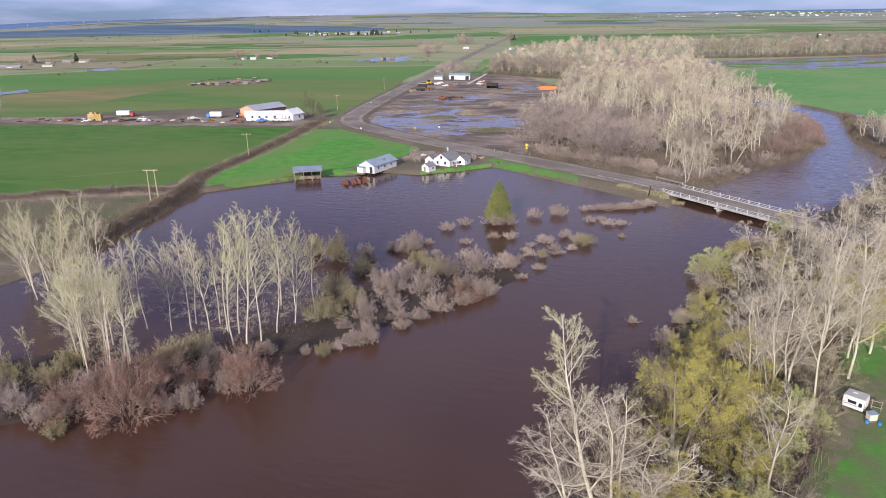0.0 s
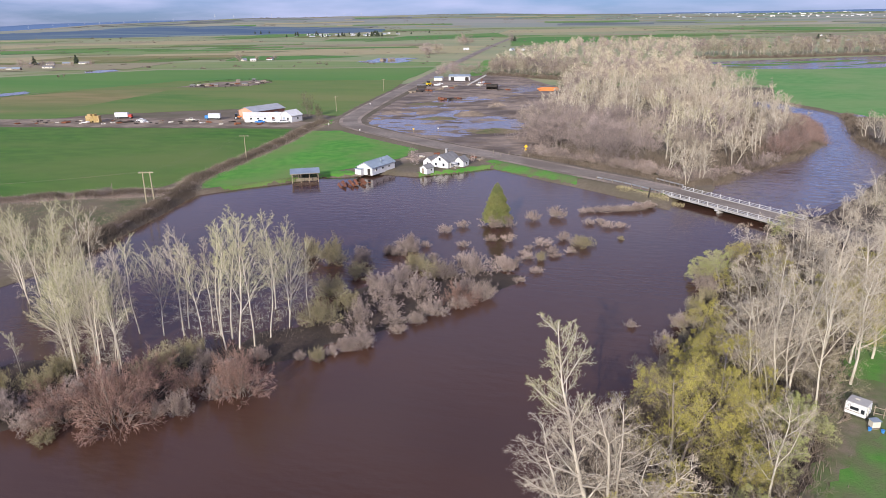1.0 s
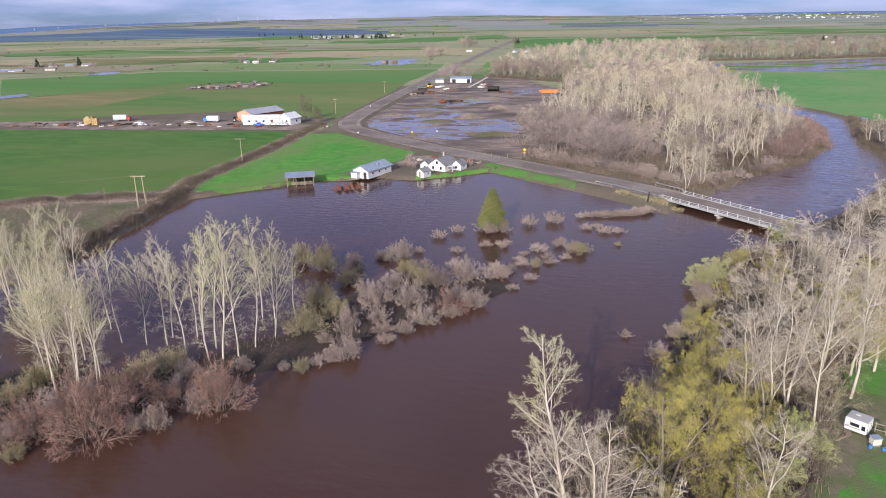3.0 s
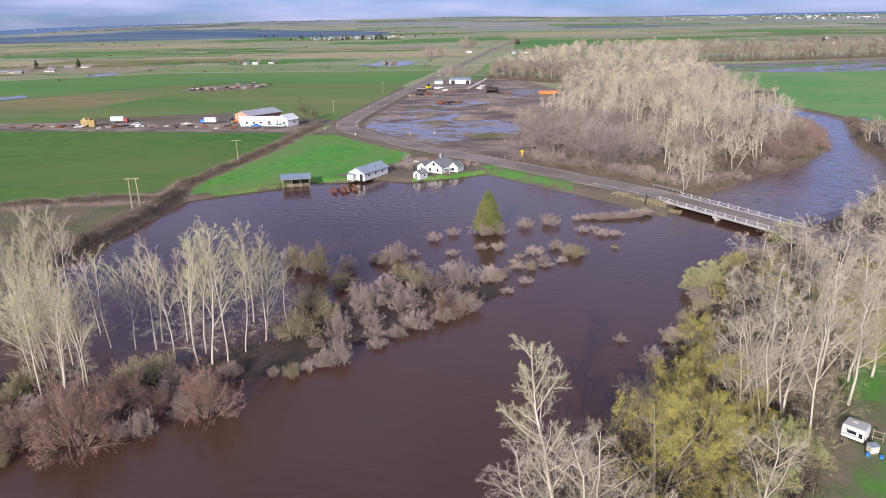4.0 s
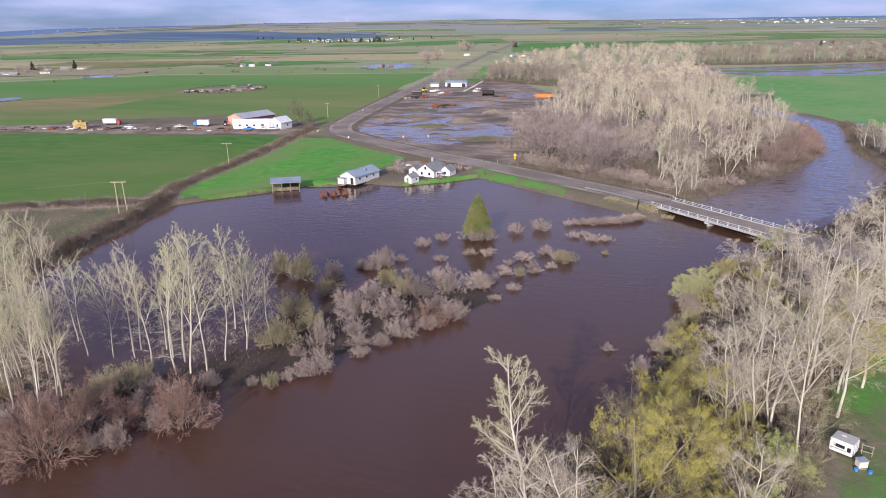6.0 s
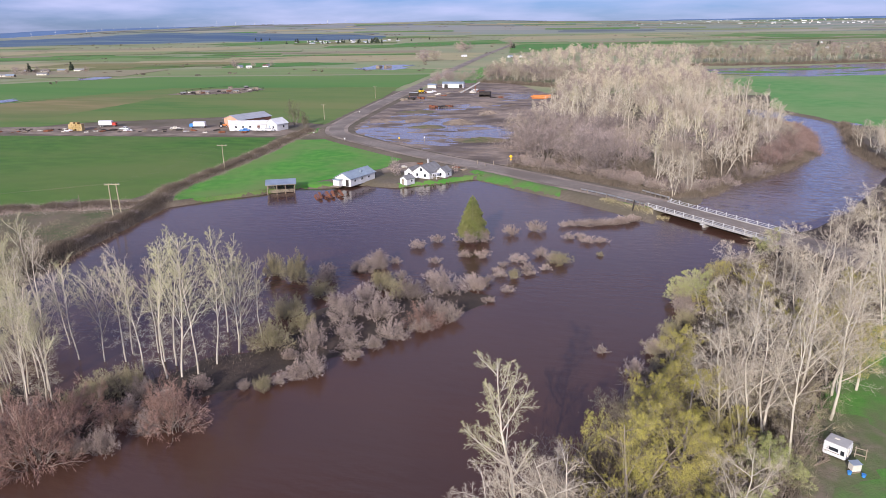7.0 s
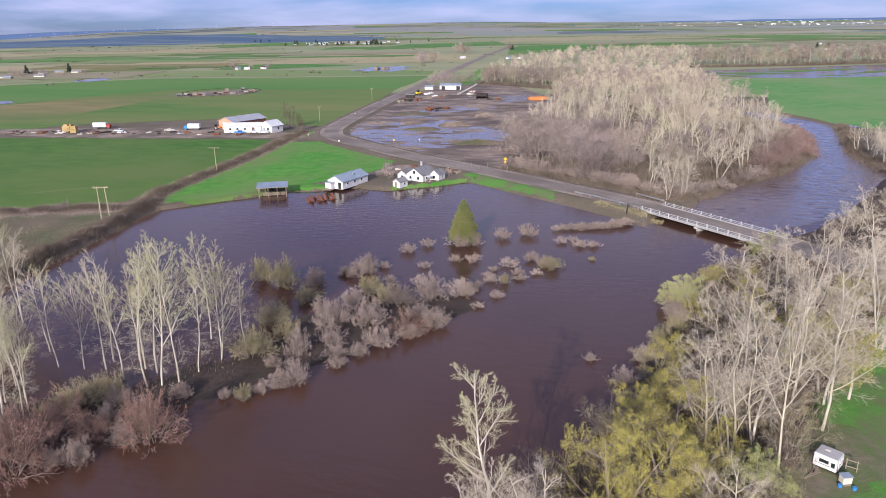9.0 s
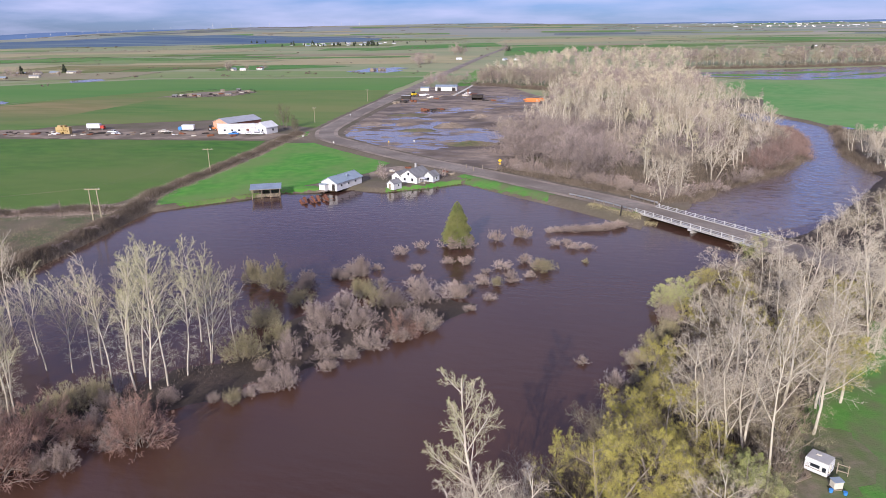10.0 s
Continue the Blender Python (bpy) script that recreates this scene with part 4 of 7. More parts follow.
for i in range(5):
    g = np.random.default_rng(140 + i)
    lv = grow(g, 15.0, 0.16, [(10, 0.22, 0.97, 52, 0.5, 0.5, 0.04, 6, 0.02, 0.16, 0.9), (8, 0.08, 0.98, 46, 0.46, 0.5, 0.018, 4, 0.01, 0.15, 0.9), (7, 0.06, 0.98, 44, 0.52, 0.6, 0.0105, 2, 0.01, 0.13, 0.85), (7, 0.1, 1.0, 42, 0.7, 0.7, 0.0075, 1, 0.02, 0.12)],
              forks=(2, 1, 2, 3, 1)[i], splay=0.42, curl=0.08, rise=0.05, short=0.7)
    FORK.append(plant("bare_tree", "broad bare tree with pale forked trunks", "tree", *lv[:2], lv[2:4], twig_mesh(g, *lv[4]), M_BARK, M_BARK_LIMB, (M_TWIG, M_TWIG_BANK, M_TWIG, M_TWIG_BANK, M_TWIG)[i], group="bare trees on the east bank"))
# far wood trees, coarser
WOOD = []
for i in range(8):
    g = np.random.default_rng(200 + i)
    lv = grow(g, 10.6, 0.19, [(9, 0.3, 0.98, 38, 0.46, 0.55, 0.06, 5, 0.05, 0.09, 0.9), (6, 0.1, 1.0, 42, 0.48, 0.5, 0.026, 2, 0.04, 0.1, 0.9), (6, 0.06, 1.0, 42, 0.55, 0.7, 0.020, 1, 0.03, 0.1), (4, 0.1, 1.0, 42, 0.75, 0.8, 0.014, 1, 0.03, 0.1)], forks=1 + i % 2, splay=0.4, curl=0.06)
    WOOD.append(plant("wood_tree", "bare pale riverside tree in the wood", "tree", *lv[:2], lv[2:3], merged(twig_mesh(g, *lv[3]), twig_mesh(g, *lv[4])), M_BARK, M_BARK_LIMB, (M_TWIG_WOOD, M_TWIG, M_TWIG_BUDWOOD, M_TWIG_WOOD, M_TWIG_WOOD, M_TWIG_BANK, M_TWIG_BUDWOOD, M_TWIG_WOOD)[i], sides=(5, 4, 3), split=False, group="trees of the riverside wood"))
WOODFAR = []
for i in range(4):
    g = np.random.default_rng(240 + i)
    lv = grow(g, 10.6, 0.17, [(8, 0.2, 0.98, 40, 0.36, 0.5, 0.06, 3, 0.06, 0.1), (7, 0.1, 1.0, 44, 0.55, 0.6, 0.05, 1, 0.05, 0.1), (9, 0.1, 1.0, 42, 0.75, 0.8, 0.05, 1, 0.04, 0.1)], curl=0.05, segs=4)
    WOODFAR.append(plant("wood_tree", "bare pale tree in the distant belt", "tree", lv[0], None, lv[1:2], merged(twig_mesh(g, *lv[2]), twig_mesh(g, *lv[3])), (M_BARK, M_BARK_LIMB, M_BARK_DARK, M_BARK_LIMB)[i], M_BARK_LIMB, (M_TWIG_WOOD, M_TWIG_STRAW, M_TWIG_WOOD, M_TWIG_MAUVE)[i], sides=(4, 3, 3), split=False, group="trees of the distant belt"))
SCRUB = []
for i in range(6):
    g = np.random.default_rng(260 + i)
    lv = grow(g, 7.2, 0.10, [(8, 0.2, 1.0, 42, 0.42, 0.5, 0.025, 3, 0.05, 0.12), (8, 0.15, 1.0, 42, 0.55, 0.6, 0.016, 1, 0.05, 0.1), (9, 0.1, 1.0, 42, 0.75, 0.8, 0.012, 1, 0.04, 0.1)], forks=8, splay=0.85, curl=0.08, segs=5, rise=0.06, short=0.75)
    SCRUB.append(plant("scrub_tree", "dense many-stemmed grey-brown scrub tree", "tree", lv[0], None, lv[1:2], merged(twig_mesh(g, *lv[2]), twig_mesh(g, *lv[3])), M_BARK_DARK, M_BARK_DARK, (M_TWIG_MAUVE, M_TWIG_MAUVE, M_TWIG_STRAW, M_TWIG_RUSSET, M_TWIG_BANK, M_TWIG_FARM)[i], sides=(4, 4, 3), split=False, group="scrub trees of the riverside wood"))


def leafy_tree(seed, h, mat, name, label, twig):
    """A willow whose twigs are strewn with young leaves."""
    g = np.random.default_rng(seed)
    lv = grow(g, h * 0.95, 0.17, [(10, 0.2, 0.98, 50, 0.48, 0.4, 0.03, 5, 0.02, 0.1, 0.8), (8, 0.2, 1.0, 46, 0.5, 0.5, 0.014, 3, 0.0, 0.1), (7, 0.15, 1.0, 42, 0.5, 0.6, 0.008, 2, -0.02, 0.1), (7, 0.1, 1.0, 40, 0.7, 0.7, 0.006, 1, -0.03, 0.1)],
              forks=2, splay=0.35, curl=0.07)
    return plant(name, label, "tree", *lv[:2], lv[2:4], twig_mesh(g, *lv[4]), M_BARK_DARK, M_BARK_DARK, twig, leaves=along(g, lv[4][0], 34000, 0.035), leaf_size=0.072, leaf_mat=mat, leaf_slim=0.4)


WILLOW = [leafy_tree(300 + i, 10, M_LEAF_WILLOW, "willow", "yellow-green budding willow on the river bank", M_TWIG_WILLOW) for i in range(3)]
SALLOW = [leafy_tree(320, 8, M_LEAF_BUD, "sallow", "pale green budding sallow leaning over the water", M_TWIG_GREEN)]

UNDER = []
for i in range(3):
    g = np.random.default_rng(280 + i)
    lv = grow(g, 7.2, 0.07, [(8, 0.2, 1.0, 44, 0.42, 0.5, 0.018, 3, 0.04, 0.14), (8, 0.15, 1.0, 44, 0.55, 0.6, 0.011, 1, 0.04, 0.12), (8, 0.1, 1.0, 44, 0.75, 0.8, 0.008, 1, 0.03, 0.12)], forks=7, splay=0.9, curl=0.1, segs=5, rise=0.06, short=0.6)
    UNDER.append(plant("thicket_tree", "tangled brown thicket tree on the river bank", "tree", lv[0], None, lv[1:2], merged(twig_mesh(g, *lv[2]), twig_mesh(g, *lv[3])), M_BARK_DARK, M_BARK_DARK, (M_UNDER, M_TWIG_OLIVE, M_UNDER)[i], sides=(4, 4, 3), split=False, group="thicket trees of the river bank"))
BUSH = {}
for key, mat, lab, extra in (("mauve", M_TWIG_MAUVE, "rounded bare mauve-grey willow shrub standing in water", {}), ("red", M_TWIG_RED, "drooping red-brown bare shrub at the waterline", {"stems": 30, "rise": -0.09, "low": 0.35, "twigs": (7, 8), "twig_r": 0.0026, "angle": 32, "reach": 1.15}),
                             ("olive", M_TWIG_OLIVE, "rounded olive-brown shrub with first buds", {"leaf": 700, "leaf_mat": M_LEAF_BUD}), ("straw", M_TWIG_STRAW, "pale straw-grey flooded shrub", {"rise": 0.08, "low": 0.3}),
                             ("rough", M_TWIG_MAUVE, "low bare brown shrub", {"stems": 12, "twigs": (6, 5), "twig_r": 0.009}), ("fleck", M_UNDER, "far shrub on the plain", {"stems": 4, "forks": 3, "twigs": (4, 2), "twig_r": 0.07, "r": 0.03}),
                             ("wisp", M_TWIG_STRAW, "thin straw-grey stems of a flooded shrub", {"stems": 22, "rise": 0.10, "low": 0.25, "twigs": (5, 4), "twig_r": 0.007})):
    BUSH[key] = [shrub(np.random.default_rng(400 + len(BUSH) * 10 + i), mat=mat, label=lab, **extra) for i in range(4)]
ALL_KINDS = [LONE] + UNDER + COTTON + FORK + WOOD + WOODFAR + SCRUB + WILLOW + SALLOW + [b for k in BUSH.values() for b in k]


def bush(key, rows, group, z=0.0):
    for i, (x, y, w, h) in enumerate(rows):
        stand(BUSH[key][int(x * 7 + y * 3) % 4], x, y, z - 0.05, (i * 77) % 360, w * (0.68 if key == "wisp" else 0.55), w * (0.68 if key == "wisp" else 0.55), h * 1.08, group=group)


# islet: tall trees (x, y, height, lean)
for i, (x, y, h, lean) in enumerate([(-45.5, 72.3, 18.2, 0.6), (-50.4, 75.7, 16.5, -0.1), (-47.2, 85.6, 15.7, 0.2), (-42.4, 80.4, 15.2, 0.6), (-55.4, 74.5, 15.3, -1.2), (-56.1, 76.7, 15.4, -0.2), (-58.2, 73.9, 12.7, -0.3),
                                     (-61.9, 73.6, 14.0, -0.5), (-60.4, 60.3, 15.7, 0.2), (-60.1, 63.1, 14.3, 0.5), (-59.6, 66.0, 13.4, 0.6), (-88.6, 81.1, 10.5, -3.2), (-87.0, 82.2, 13.4, -1.5), (-80.5, 86.2, 15.4, 0.2),
                                     (-83.2, 82.4, 16.3, 0.5), (-62.6, 61.8, 14.0, -0.3), (-58.0, 61.5, 14.5, 0.6), (-61.0, 64.5, 12.5, -0.6), (-57.2, 64.0, 13.0, 1.0), (-44.0, 73.6, 16.0, 1.6), (-47.0, 71.6, 16.5, -0.4), (-92.0, 84.0, 13.5, -1.0), (-78.0, 84.0, 14.2, 1.0), (-52.8, 77.6, 13.5, -0.4), (-73.0, 60.1, 4.8, 0.3), (-68.8, 60.2, 6.2, 0.2), (-48.2, 75.1, 17.3, 1.4),
                                     (-64.5, 65.0, 13.5, -0.6), (-66.0, 66.8, 12.5, -0.8), (-63.2, 68.2, 13.0, 0.2), (-68.0, 69.0, 11.5, -0.4), (-56.0, 62.2, 13.8, 0.4), (-86.0, 79.0, 12.5, -1.4), (-84.0, 85.5, 13.0, -0.3), (-90.5, 86.0, 12.0, -1.6), (-76.5, 80.0, 12.0, 0.3), (-81.5, 79.5, 11.0, -0.6),
                                     (-43.2, 76.5, 15.0, 0.5), (-51.2, 72.6, 14.0, -0.6), (-70.5, 74.0, 12.0, -0.4), (-66.5, 77.0, 12.5, -0.3), (-40.8, 84.0, 12.0, 0.8)]):
    k = COTTON[i % 6]
    m = pose(x, y, 0.05, 0, math.degrees(math.atan2(lean, h)), 0) @ pose(0, 0, 0, 0, 0, i * 67) @ Matrix.Diagonal((h / 14.8, h / 14.8, h / 14.6, 1))
    copy_thing(k, m)
bush("red", [(-49.2, 53.6, 8.1, 7.9), (-50.3, 59.1, 8.0, 5.4), (-38.9, 62.2, 6.3, 5.9)], "red shrubs of the islet")
bush("straw", [(-44.0, 57.0, 3.8, 3.2), (-46.0, 56.0, 3.0, 2.4), (-58.0, 50.5, 4, 2.6)], "pale shrubs of the islet")
bush("olive", [(-63.6, 58.4, 6.2, 3.2), (-63.5, 61.6, 4.3, 3.7), (-51.6, 65.9, 5.8, 4.2), (-50.0, 68.7, 4.5, 3.8), (-54.6, 48.9, 3.0, 1.9), (-68.3, 56.2, 4.1, 4.2), (-47.2, 107.0, 6.7, 5.2), (-52.1, 108.8, 4.2, 4.8), (-10.7, 116.0, 2.0, 2.2)], "olive shrubs of the islet")
bush("mauve", [(-62.3, 51.5, 5.1, 4.3), (-56.5, 56.0, 6.0, 4.0), (-38.7, 114.7, 3.2, 1.8), (-35.2, 116.5, 3.8, 3.9)], "mauve shrubs of the islet")
bush("wisp", [(-31.5, 128.5, 3.3, 2.0), (-28.8, 133.1, 2.6, 1.9), (-21.3, 125.3, 2.8, 1.7), (-18.2, 125.9, 3.3, 1.9), (-22.6, 134.3, 5.4, 2.9), (-19.8, 135.4, 3.0, 3.4), (-15.4, 141.2, 3.4, 2.7), (-10.5, 144.6, 4.7, 2.8), (-5.3, 149.0, 1.9, 1.6),
               (-2.0, 151.1, 4.5, 1.4), (1.0, 152.0, 4.0, 1.6), (5.0, 153.2, 4.6, 1.6), (7.9, 155.7, 5.2, 1.9), (-0.5, 151.6, 3.2, 1.5), (2.6, 152.6, 3.4, 1.6), (3.9, 152.9, 3.2, 1.5), (6.3, 154.4, 3.6, 1.8), (9.0, 156.6, 3.4, 1.8), (-3.7, 150.3, 2.6, 1.3), (-3.4, 140.7, 3.0, 1.4), (0.5, 139.3, 3.3, 1.6), (3.0, 139.6, 3.0, 1.4)], "flooded shrubs in the current")
bush("wisp", [(-11.1, 124.9, 3.8, 1.6), (-7.8, 128.9, 3.4, 1.9), (-12.9, 116.4, 3.1, 1.5), (-8.4, 118.4, 3.1, 1.1), (-10.8, 109.7, 2.4, 1.2), (-12.9, 104.8, 2.4, 1.1)], "flooded shrubs in the current")
bush("wisp", [(-37.5, 117.0, 3.0, 2.2), (-43.5, 112.0, 3.2, 2.2), (-36.5, 113.0, 3.4, 2.4), (-13.6, 122.0, 2.2, 1.0), (-9.2, 121.0, 2.6, 1.5), (-5.2, 126.8, 3.0, 1.8), (-1.2, 142.4, 2.4, 1.2), (9.8, 157.0, 3.0, 1.6), (-14.2, 118.9, 2.0, 1.0)], "flooded shrubs in the current")
bush("wisp", [(4.8, 91.2, 1.8, 1.2), (-26.0, 121.0, 2.4, 1.3), (-33.0, 119.0, 2.6, 1.6), (-15.0, 113.0, 2.8, 1.6), (-6.0, 121.5, 2.4, 1.2), (-24.5, 112.5, 3.0, 1.8), (-29.5, 111.5, 3.0, 1.8)], "flooded shrubs in the current")
bush("olive", [(-38.8, 82.7, 6.8, 4.4), (-41.2, 92.7, 6.5, 3.9), (-39.9, 101.6, 5.1, 3.0), (-31.2, 107.0, 5.2, 3.6), (-34.2, 72.1, 2.5, 2.2), (-27.3, 104.1, 4.4, 3.5), (-36.6, 88.1, 4.4, 3.6)], "olive shrubs of the islet")
bush("mauve", [(-32.9, 83.8, 4.0, 4.6), (-30.0, 77.2, 4.3, 3.6), (-32.2, 93.6, 5.8, 4.6), (-27.4, 95.4, 6.2, 4.5), (-29.9, 88.0, 4.8, 3.1), (-25.2, 103.7, 6.1, 4.2), (-21.2, 107.1, 6.2, 4.9), (-41.9, 108.1, 4.9, 2.7), (-38.4, 114.1, 3.6, 1.6), (-35.2, 116.1, 3.1, 3.9),
               (-20.9, 99.6, 4.6, 2.8), (-32.0, 100.9, 5.4, 3.9), (-35.1, 96.8, 4.2, 3.6)], "mauve shrubs of the islet")
bush("straw", [(-16.3, 109.3, 5.6, 3.2), (-17.5, 96.9, 4.6, 3.3), (-23.5, 89.6, 5.9, 2.8), (-28.0, 84.8, 5.1, 1.5), (-31.8, 76.0, 4.4, 1.7), (-34.6, 80.0, 3.0, 1.9), (-36.6, 71.8, 1.8, 1.5), (-33.1, 73.9, 2.4, 1.6), (-26.6, 82.2, 3.0, 1.6), (-25.0, 86.0, 3.4, 1.8), (-20.2, 92.4, 3.4, 2.0)], "pale shrubs of the islet")
bush("red", [(-20.8, 93.6, 5.2, 3.5), (-42.5, 64.5, 4.8, 4.2), (-53.0, 56.5, 6.5, 5.4), (-55.5, 52.6, 6.0, 4.6), (-46.2, 61.0, 4.2, 3.4)], "red shrubs of the islet")
for x, y, w, h, key in [(-56, 60, 4.5, 3.4, "mauve"), (-53, 63, 4.0, 3.2, "olive"), (-46, 63.5, 4.2, 2.8, "mauve"), (-43, 66, 3.6, 2.6, "straw"), (-66, 53, 5.0, 3.4, "mauve"), (-70, 52, 4.2, 3.0, "straw"), (-60, 55, 4.6, 3.2, "red"), (-73, 57, 4.4, 3.4, "olive"),
                        (-47.5, 67.5, 4.0, 3.0, "mauve"), (-41.5, 70.5, 3.4, 2.2, "straw"), (-57, 52.5, 3.6, 2.6, "mauve"), (-64, 49.5, 3.8, 2.4, "straw"), (-77, 53, 5.0, 3.4, "mauve"), (-42, 61, 3.6, 3.0, "mauve")]:
    bush(key, [(x, y, w, h)], "shrubs of the islet")
bush("olive", [(-3.9, 125.4, 4.9, 2.7), (3.1, 131.3, 1.7, 0.9)], "flooded shrubs in the current")

# right bank: (plant, x, y, height over 16 m or 10 m, width factor, turn)
def bank_tree(k, x, y, h, base, wide, turn, lean=0.0, z=0.5):
    m = pose(x, y, z, 0, math.degrees(math.atan2(lean, h)), 0) @ pose(0, 0, 0, 0, 0, turn) @ Matrix.Diagonal((h / base * wide, h / base * wide, h / base, 1))
    return copy_thing(k, m)


for k, x, y, h, wide, turn, lean in [(FORK[3], 3.4, 48.6, 14.0, 1.15, 20, 0.3), (FORK[2], -0.8, 48.6, 9.0, 1.5, 120, -1.0), (FORK[0], 5.2, 46.0, 9.5, 1.3, 250, 0.4), (FORK[1], 16.4, 70.0, 15.5, 1.0, 80, -0.6), (COTTON[4], 22.6, 68.0, 20.0, 1.0, 10, 0.2), (FORK[3], 19.0, 72.0, 16.0, 0.9, 140, -2.5),
                                     (FORK[0], 21.8, 74.0, 18.0, 0.85, 200, 0), (FORK[1], 15.5, 52.6, 13.2, 1.05, 260, 0.3), (FORK[2], 44.2, 112.3, 18.0, 0.95, 100, -1), (FORK[3], 34.0, 92.0, 17.0, 0.95, 33, 0),
                                     (FORK[0], 31.0, 102.0, 14.0, 1.0, 60, 0), (FORK[1], 38.5, 124.0, 12.5, 1.0, 160, 0), (FORK[3], 50.0, 124.0, 14.0, 1.0, 300, 0), (FORK[2], 21.0, 92.0, 11.5, 1.1, 220, 0), (FORK[1], 26.5, 82.0, 18.5, 0.9, 120, 0),
                                     (FORK[3], 24.0, 103.0, 10.0, 1.1, 190, -1), (FORK[0], 41.0, 101.0, 15.0, 0.95, 280, 0),
                                     (FORK[2], 18.5, 80.0, 12.0, 1.0, 15, -0.4), (FORK[4], 22.5, 87.0, 14.5, 1.1, 75, 0.2), (FORK[0], 29.5, 96.0, 14.5, 1.05, 130, 0), (FORK[1], 35.5, 111.0, 14.0, 1.1, 205, 0), (FORK[3], 29.5, 112.5, 11.5, 1.1, 260, -0.8), (FORK[4], 37.0, 104.0, 15.5, 1.1, 310, 0.4), (FORK[2], 46.5, 119.0, 14.5, 1.05, 350, 0.5), (FORK[0], 34.0, 124.0, 11.0, 1.1, 40, -0.5), (FORK[4], 43.5, 129.5, 11.0, 1.1, 95, 0), (FORK[1], 20.0, 100.5, 9.0, 1.15, 145, -1.2), (FORK[2], 26.5, 121.0, 9.5, 1.15, 30, -1.5), (FORK[4], 30.5, 84.5, 15.0, 1.0, 10, 0.6), (FORK[1], 29.0, 79.0, 15.5, 1.15, 45, 0.8), (FORK[4], 33.5, 86.5, 14.0, 1.2, 170, 0.4)]:
    bank_tree(k, x, y, h, 16, wide, turn, lean)
for i, (x, y, h) in enumerate([(59, 170, 8), (65, 172, 9), (54, 158, 7.5), (50.5, 155, 7), (62, 163, 9)]):
    bank_tree(FORK[i % 4], x, y, h, 16, 1.15, i * 83)
for i, (x, y, s) in enumerate([(57, 168, 0.55), (63, 176, 0.5), (67, 182, 0.5), (52, 157, 0.6), (58, 163, 0.7), (48, 153, 0.55), (70, 190, 0.45)]):
    stand(UNDER[1 + i % 2], x, y, 0.3, i * 61, s)
copy_thing(LONE, pose(1.3, 50.2, 0.5))
for k, x, y, h, wide, turn in [(0, 8.2, 57.0, 14.5, 0.8, 0), (1, 9.5, 48.5, 8.0, 1.15, 50), (2, 12.5, 66.0, 11.0, 0.9, 90), (1, 12.6, 54.0, 7.5, 1.05, 140), (0, 15.5, 60.5, 7.5, 1.05, 200), (2, 5.0, 45.5, 6.5, 1.15, 260), (0, 9.0, 44.0, 6.8, 1.2, 120),
                               (0, 31.0, 87.5, 11.5, 0.9, 310), (1, 27.0, 98.0, 8.0, 1.0, 10)]:
    bank_tree(WILLOW[k], x, y, h, 10, wide, turn)
for k, x, y, h, wide, turn in [(0, 21.0, 117.0, 5.5, 1.1, 20), (1, 18.8, 103.5, 5.0, 1.1, 80), (2, 26.7, 111.6, 6.5, 1.0, 140), (0, 39.2, 105.5, 8.0, 1.1, 200), (1, 41.0, 111.5, 7.0, 1.2, 260), (2, 13.0, 84.5, 7.5, 1.0, 320), (0, 11.0, 77.0, 6.5, 1.1, 60), (1, 16.0, 67.5, 6.5, 1.15, 230)]:
    bank_tree(WILLOW[k], x, y, h, 10, wide, turn)
bank_tree(SALLOW[0], 18.5, 108.5, 7.0, 8, 1.1, 0, -2.0, 0.1)
for x, y, h, turn in ((19.8, 64.5, 6.5, 40), (17.6, 57.5, 6.0, 150), (21.5, 66.5, 5.0, 250), (13.8, 50.0, 5.5, 300)):
    bank_tree(SALLOW[0], x, y, h, 8, 1.05, turn)
for i, (x, y, s) in enumerate([(21.0, 63.5, 0.6), (22.5, 67.0, 0.6), (18.5, 60.5, 0.6), (23.8, 70.5, 0.65), (25.0, 74.5, 0.7), (17.0, 56.5, 0.55), (12.0, 62.0, 0.6), (10.5, 60.0, 0.6), (19.0, 68.0, 0.65), (14.0, 70.0, 0.6), (25.5, 79.0, 0.8), (11.0, 53.0, 0.5), (5.5, 52.0, 0.55), (7.0, 49.0, 0.5)]):
    stand(UNDER[i % 3], x, y, 0.5, i * 61, s)
for i, (x, y, w, h) in enumerate([(16.2, 102.5, 4.0, 3.0), (16.8, 105.5, 4.4, 3.4), (16.4, 108.5, 4.2, 3.2), (16.6, 112.0, 4.8, 3.8), (17.8, 115.5, 4.4, 3.4), (20.0, 119.0, 4.4, 3.2), (22.8, 123.5, 4.6, 3.2), (25.8, 128.0, 4.4, 3.0), (29.2, 133.0, 4.0, 2.8), (14.0, 99.0, 3.8, 2.6), (11.5, 92.5, 3.6, 2.6), (9.0, 86.0, 3.4, 2.4)]):
    bush(("olive", "straw", "mauve")[i % 3], [(x, y, w, h)], "shrubs of the east bank")
bank_tree(SALLOW[0], 17.0, 111.0, 5.0, 8, 1.2, 70, -2.0, 0.1)
bank_tree(SALLOW[0], 33.5, 135.0, 6.5, 8, 0.9, 130, -1.0, 0.1)
for i in range(46):
    g = random.Random(900 + i)
    y = 50 + i * 1.7
    edge = float(np.interp(y, [50, 59, 71, 84, 102, 115, 134], [-3, 0, 5, 10, 17, 18, 29]))
    far_edge = float(np.interp(y, [50, 55, 65, 84, 96, 112, 134], [17, 19, 22.5, 27, 35, 43, 54]))
    x = g.uniform(edge + 0.8, far_edge)
    stand(UNDER[i % 3], x, y, 0.3, g.uniform(0, 360), g.uniform(0.5, 0.85))

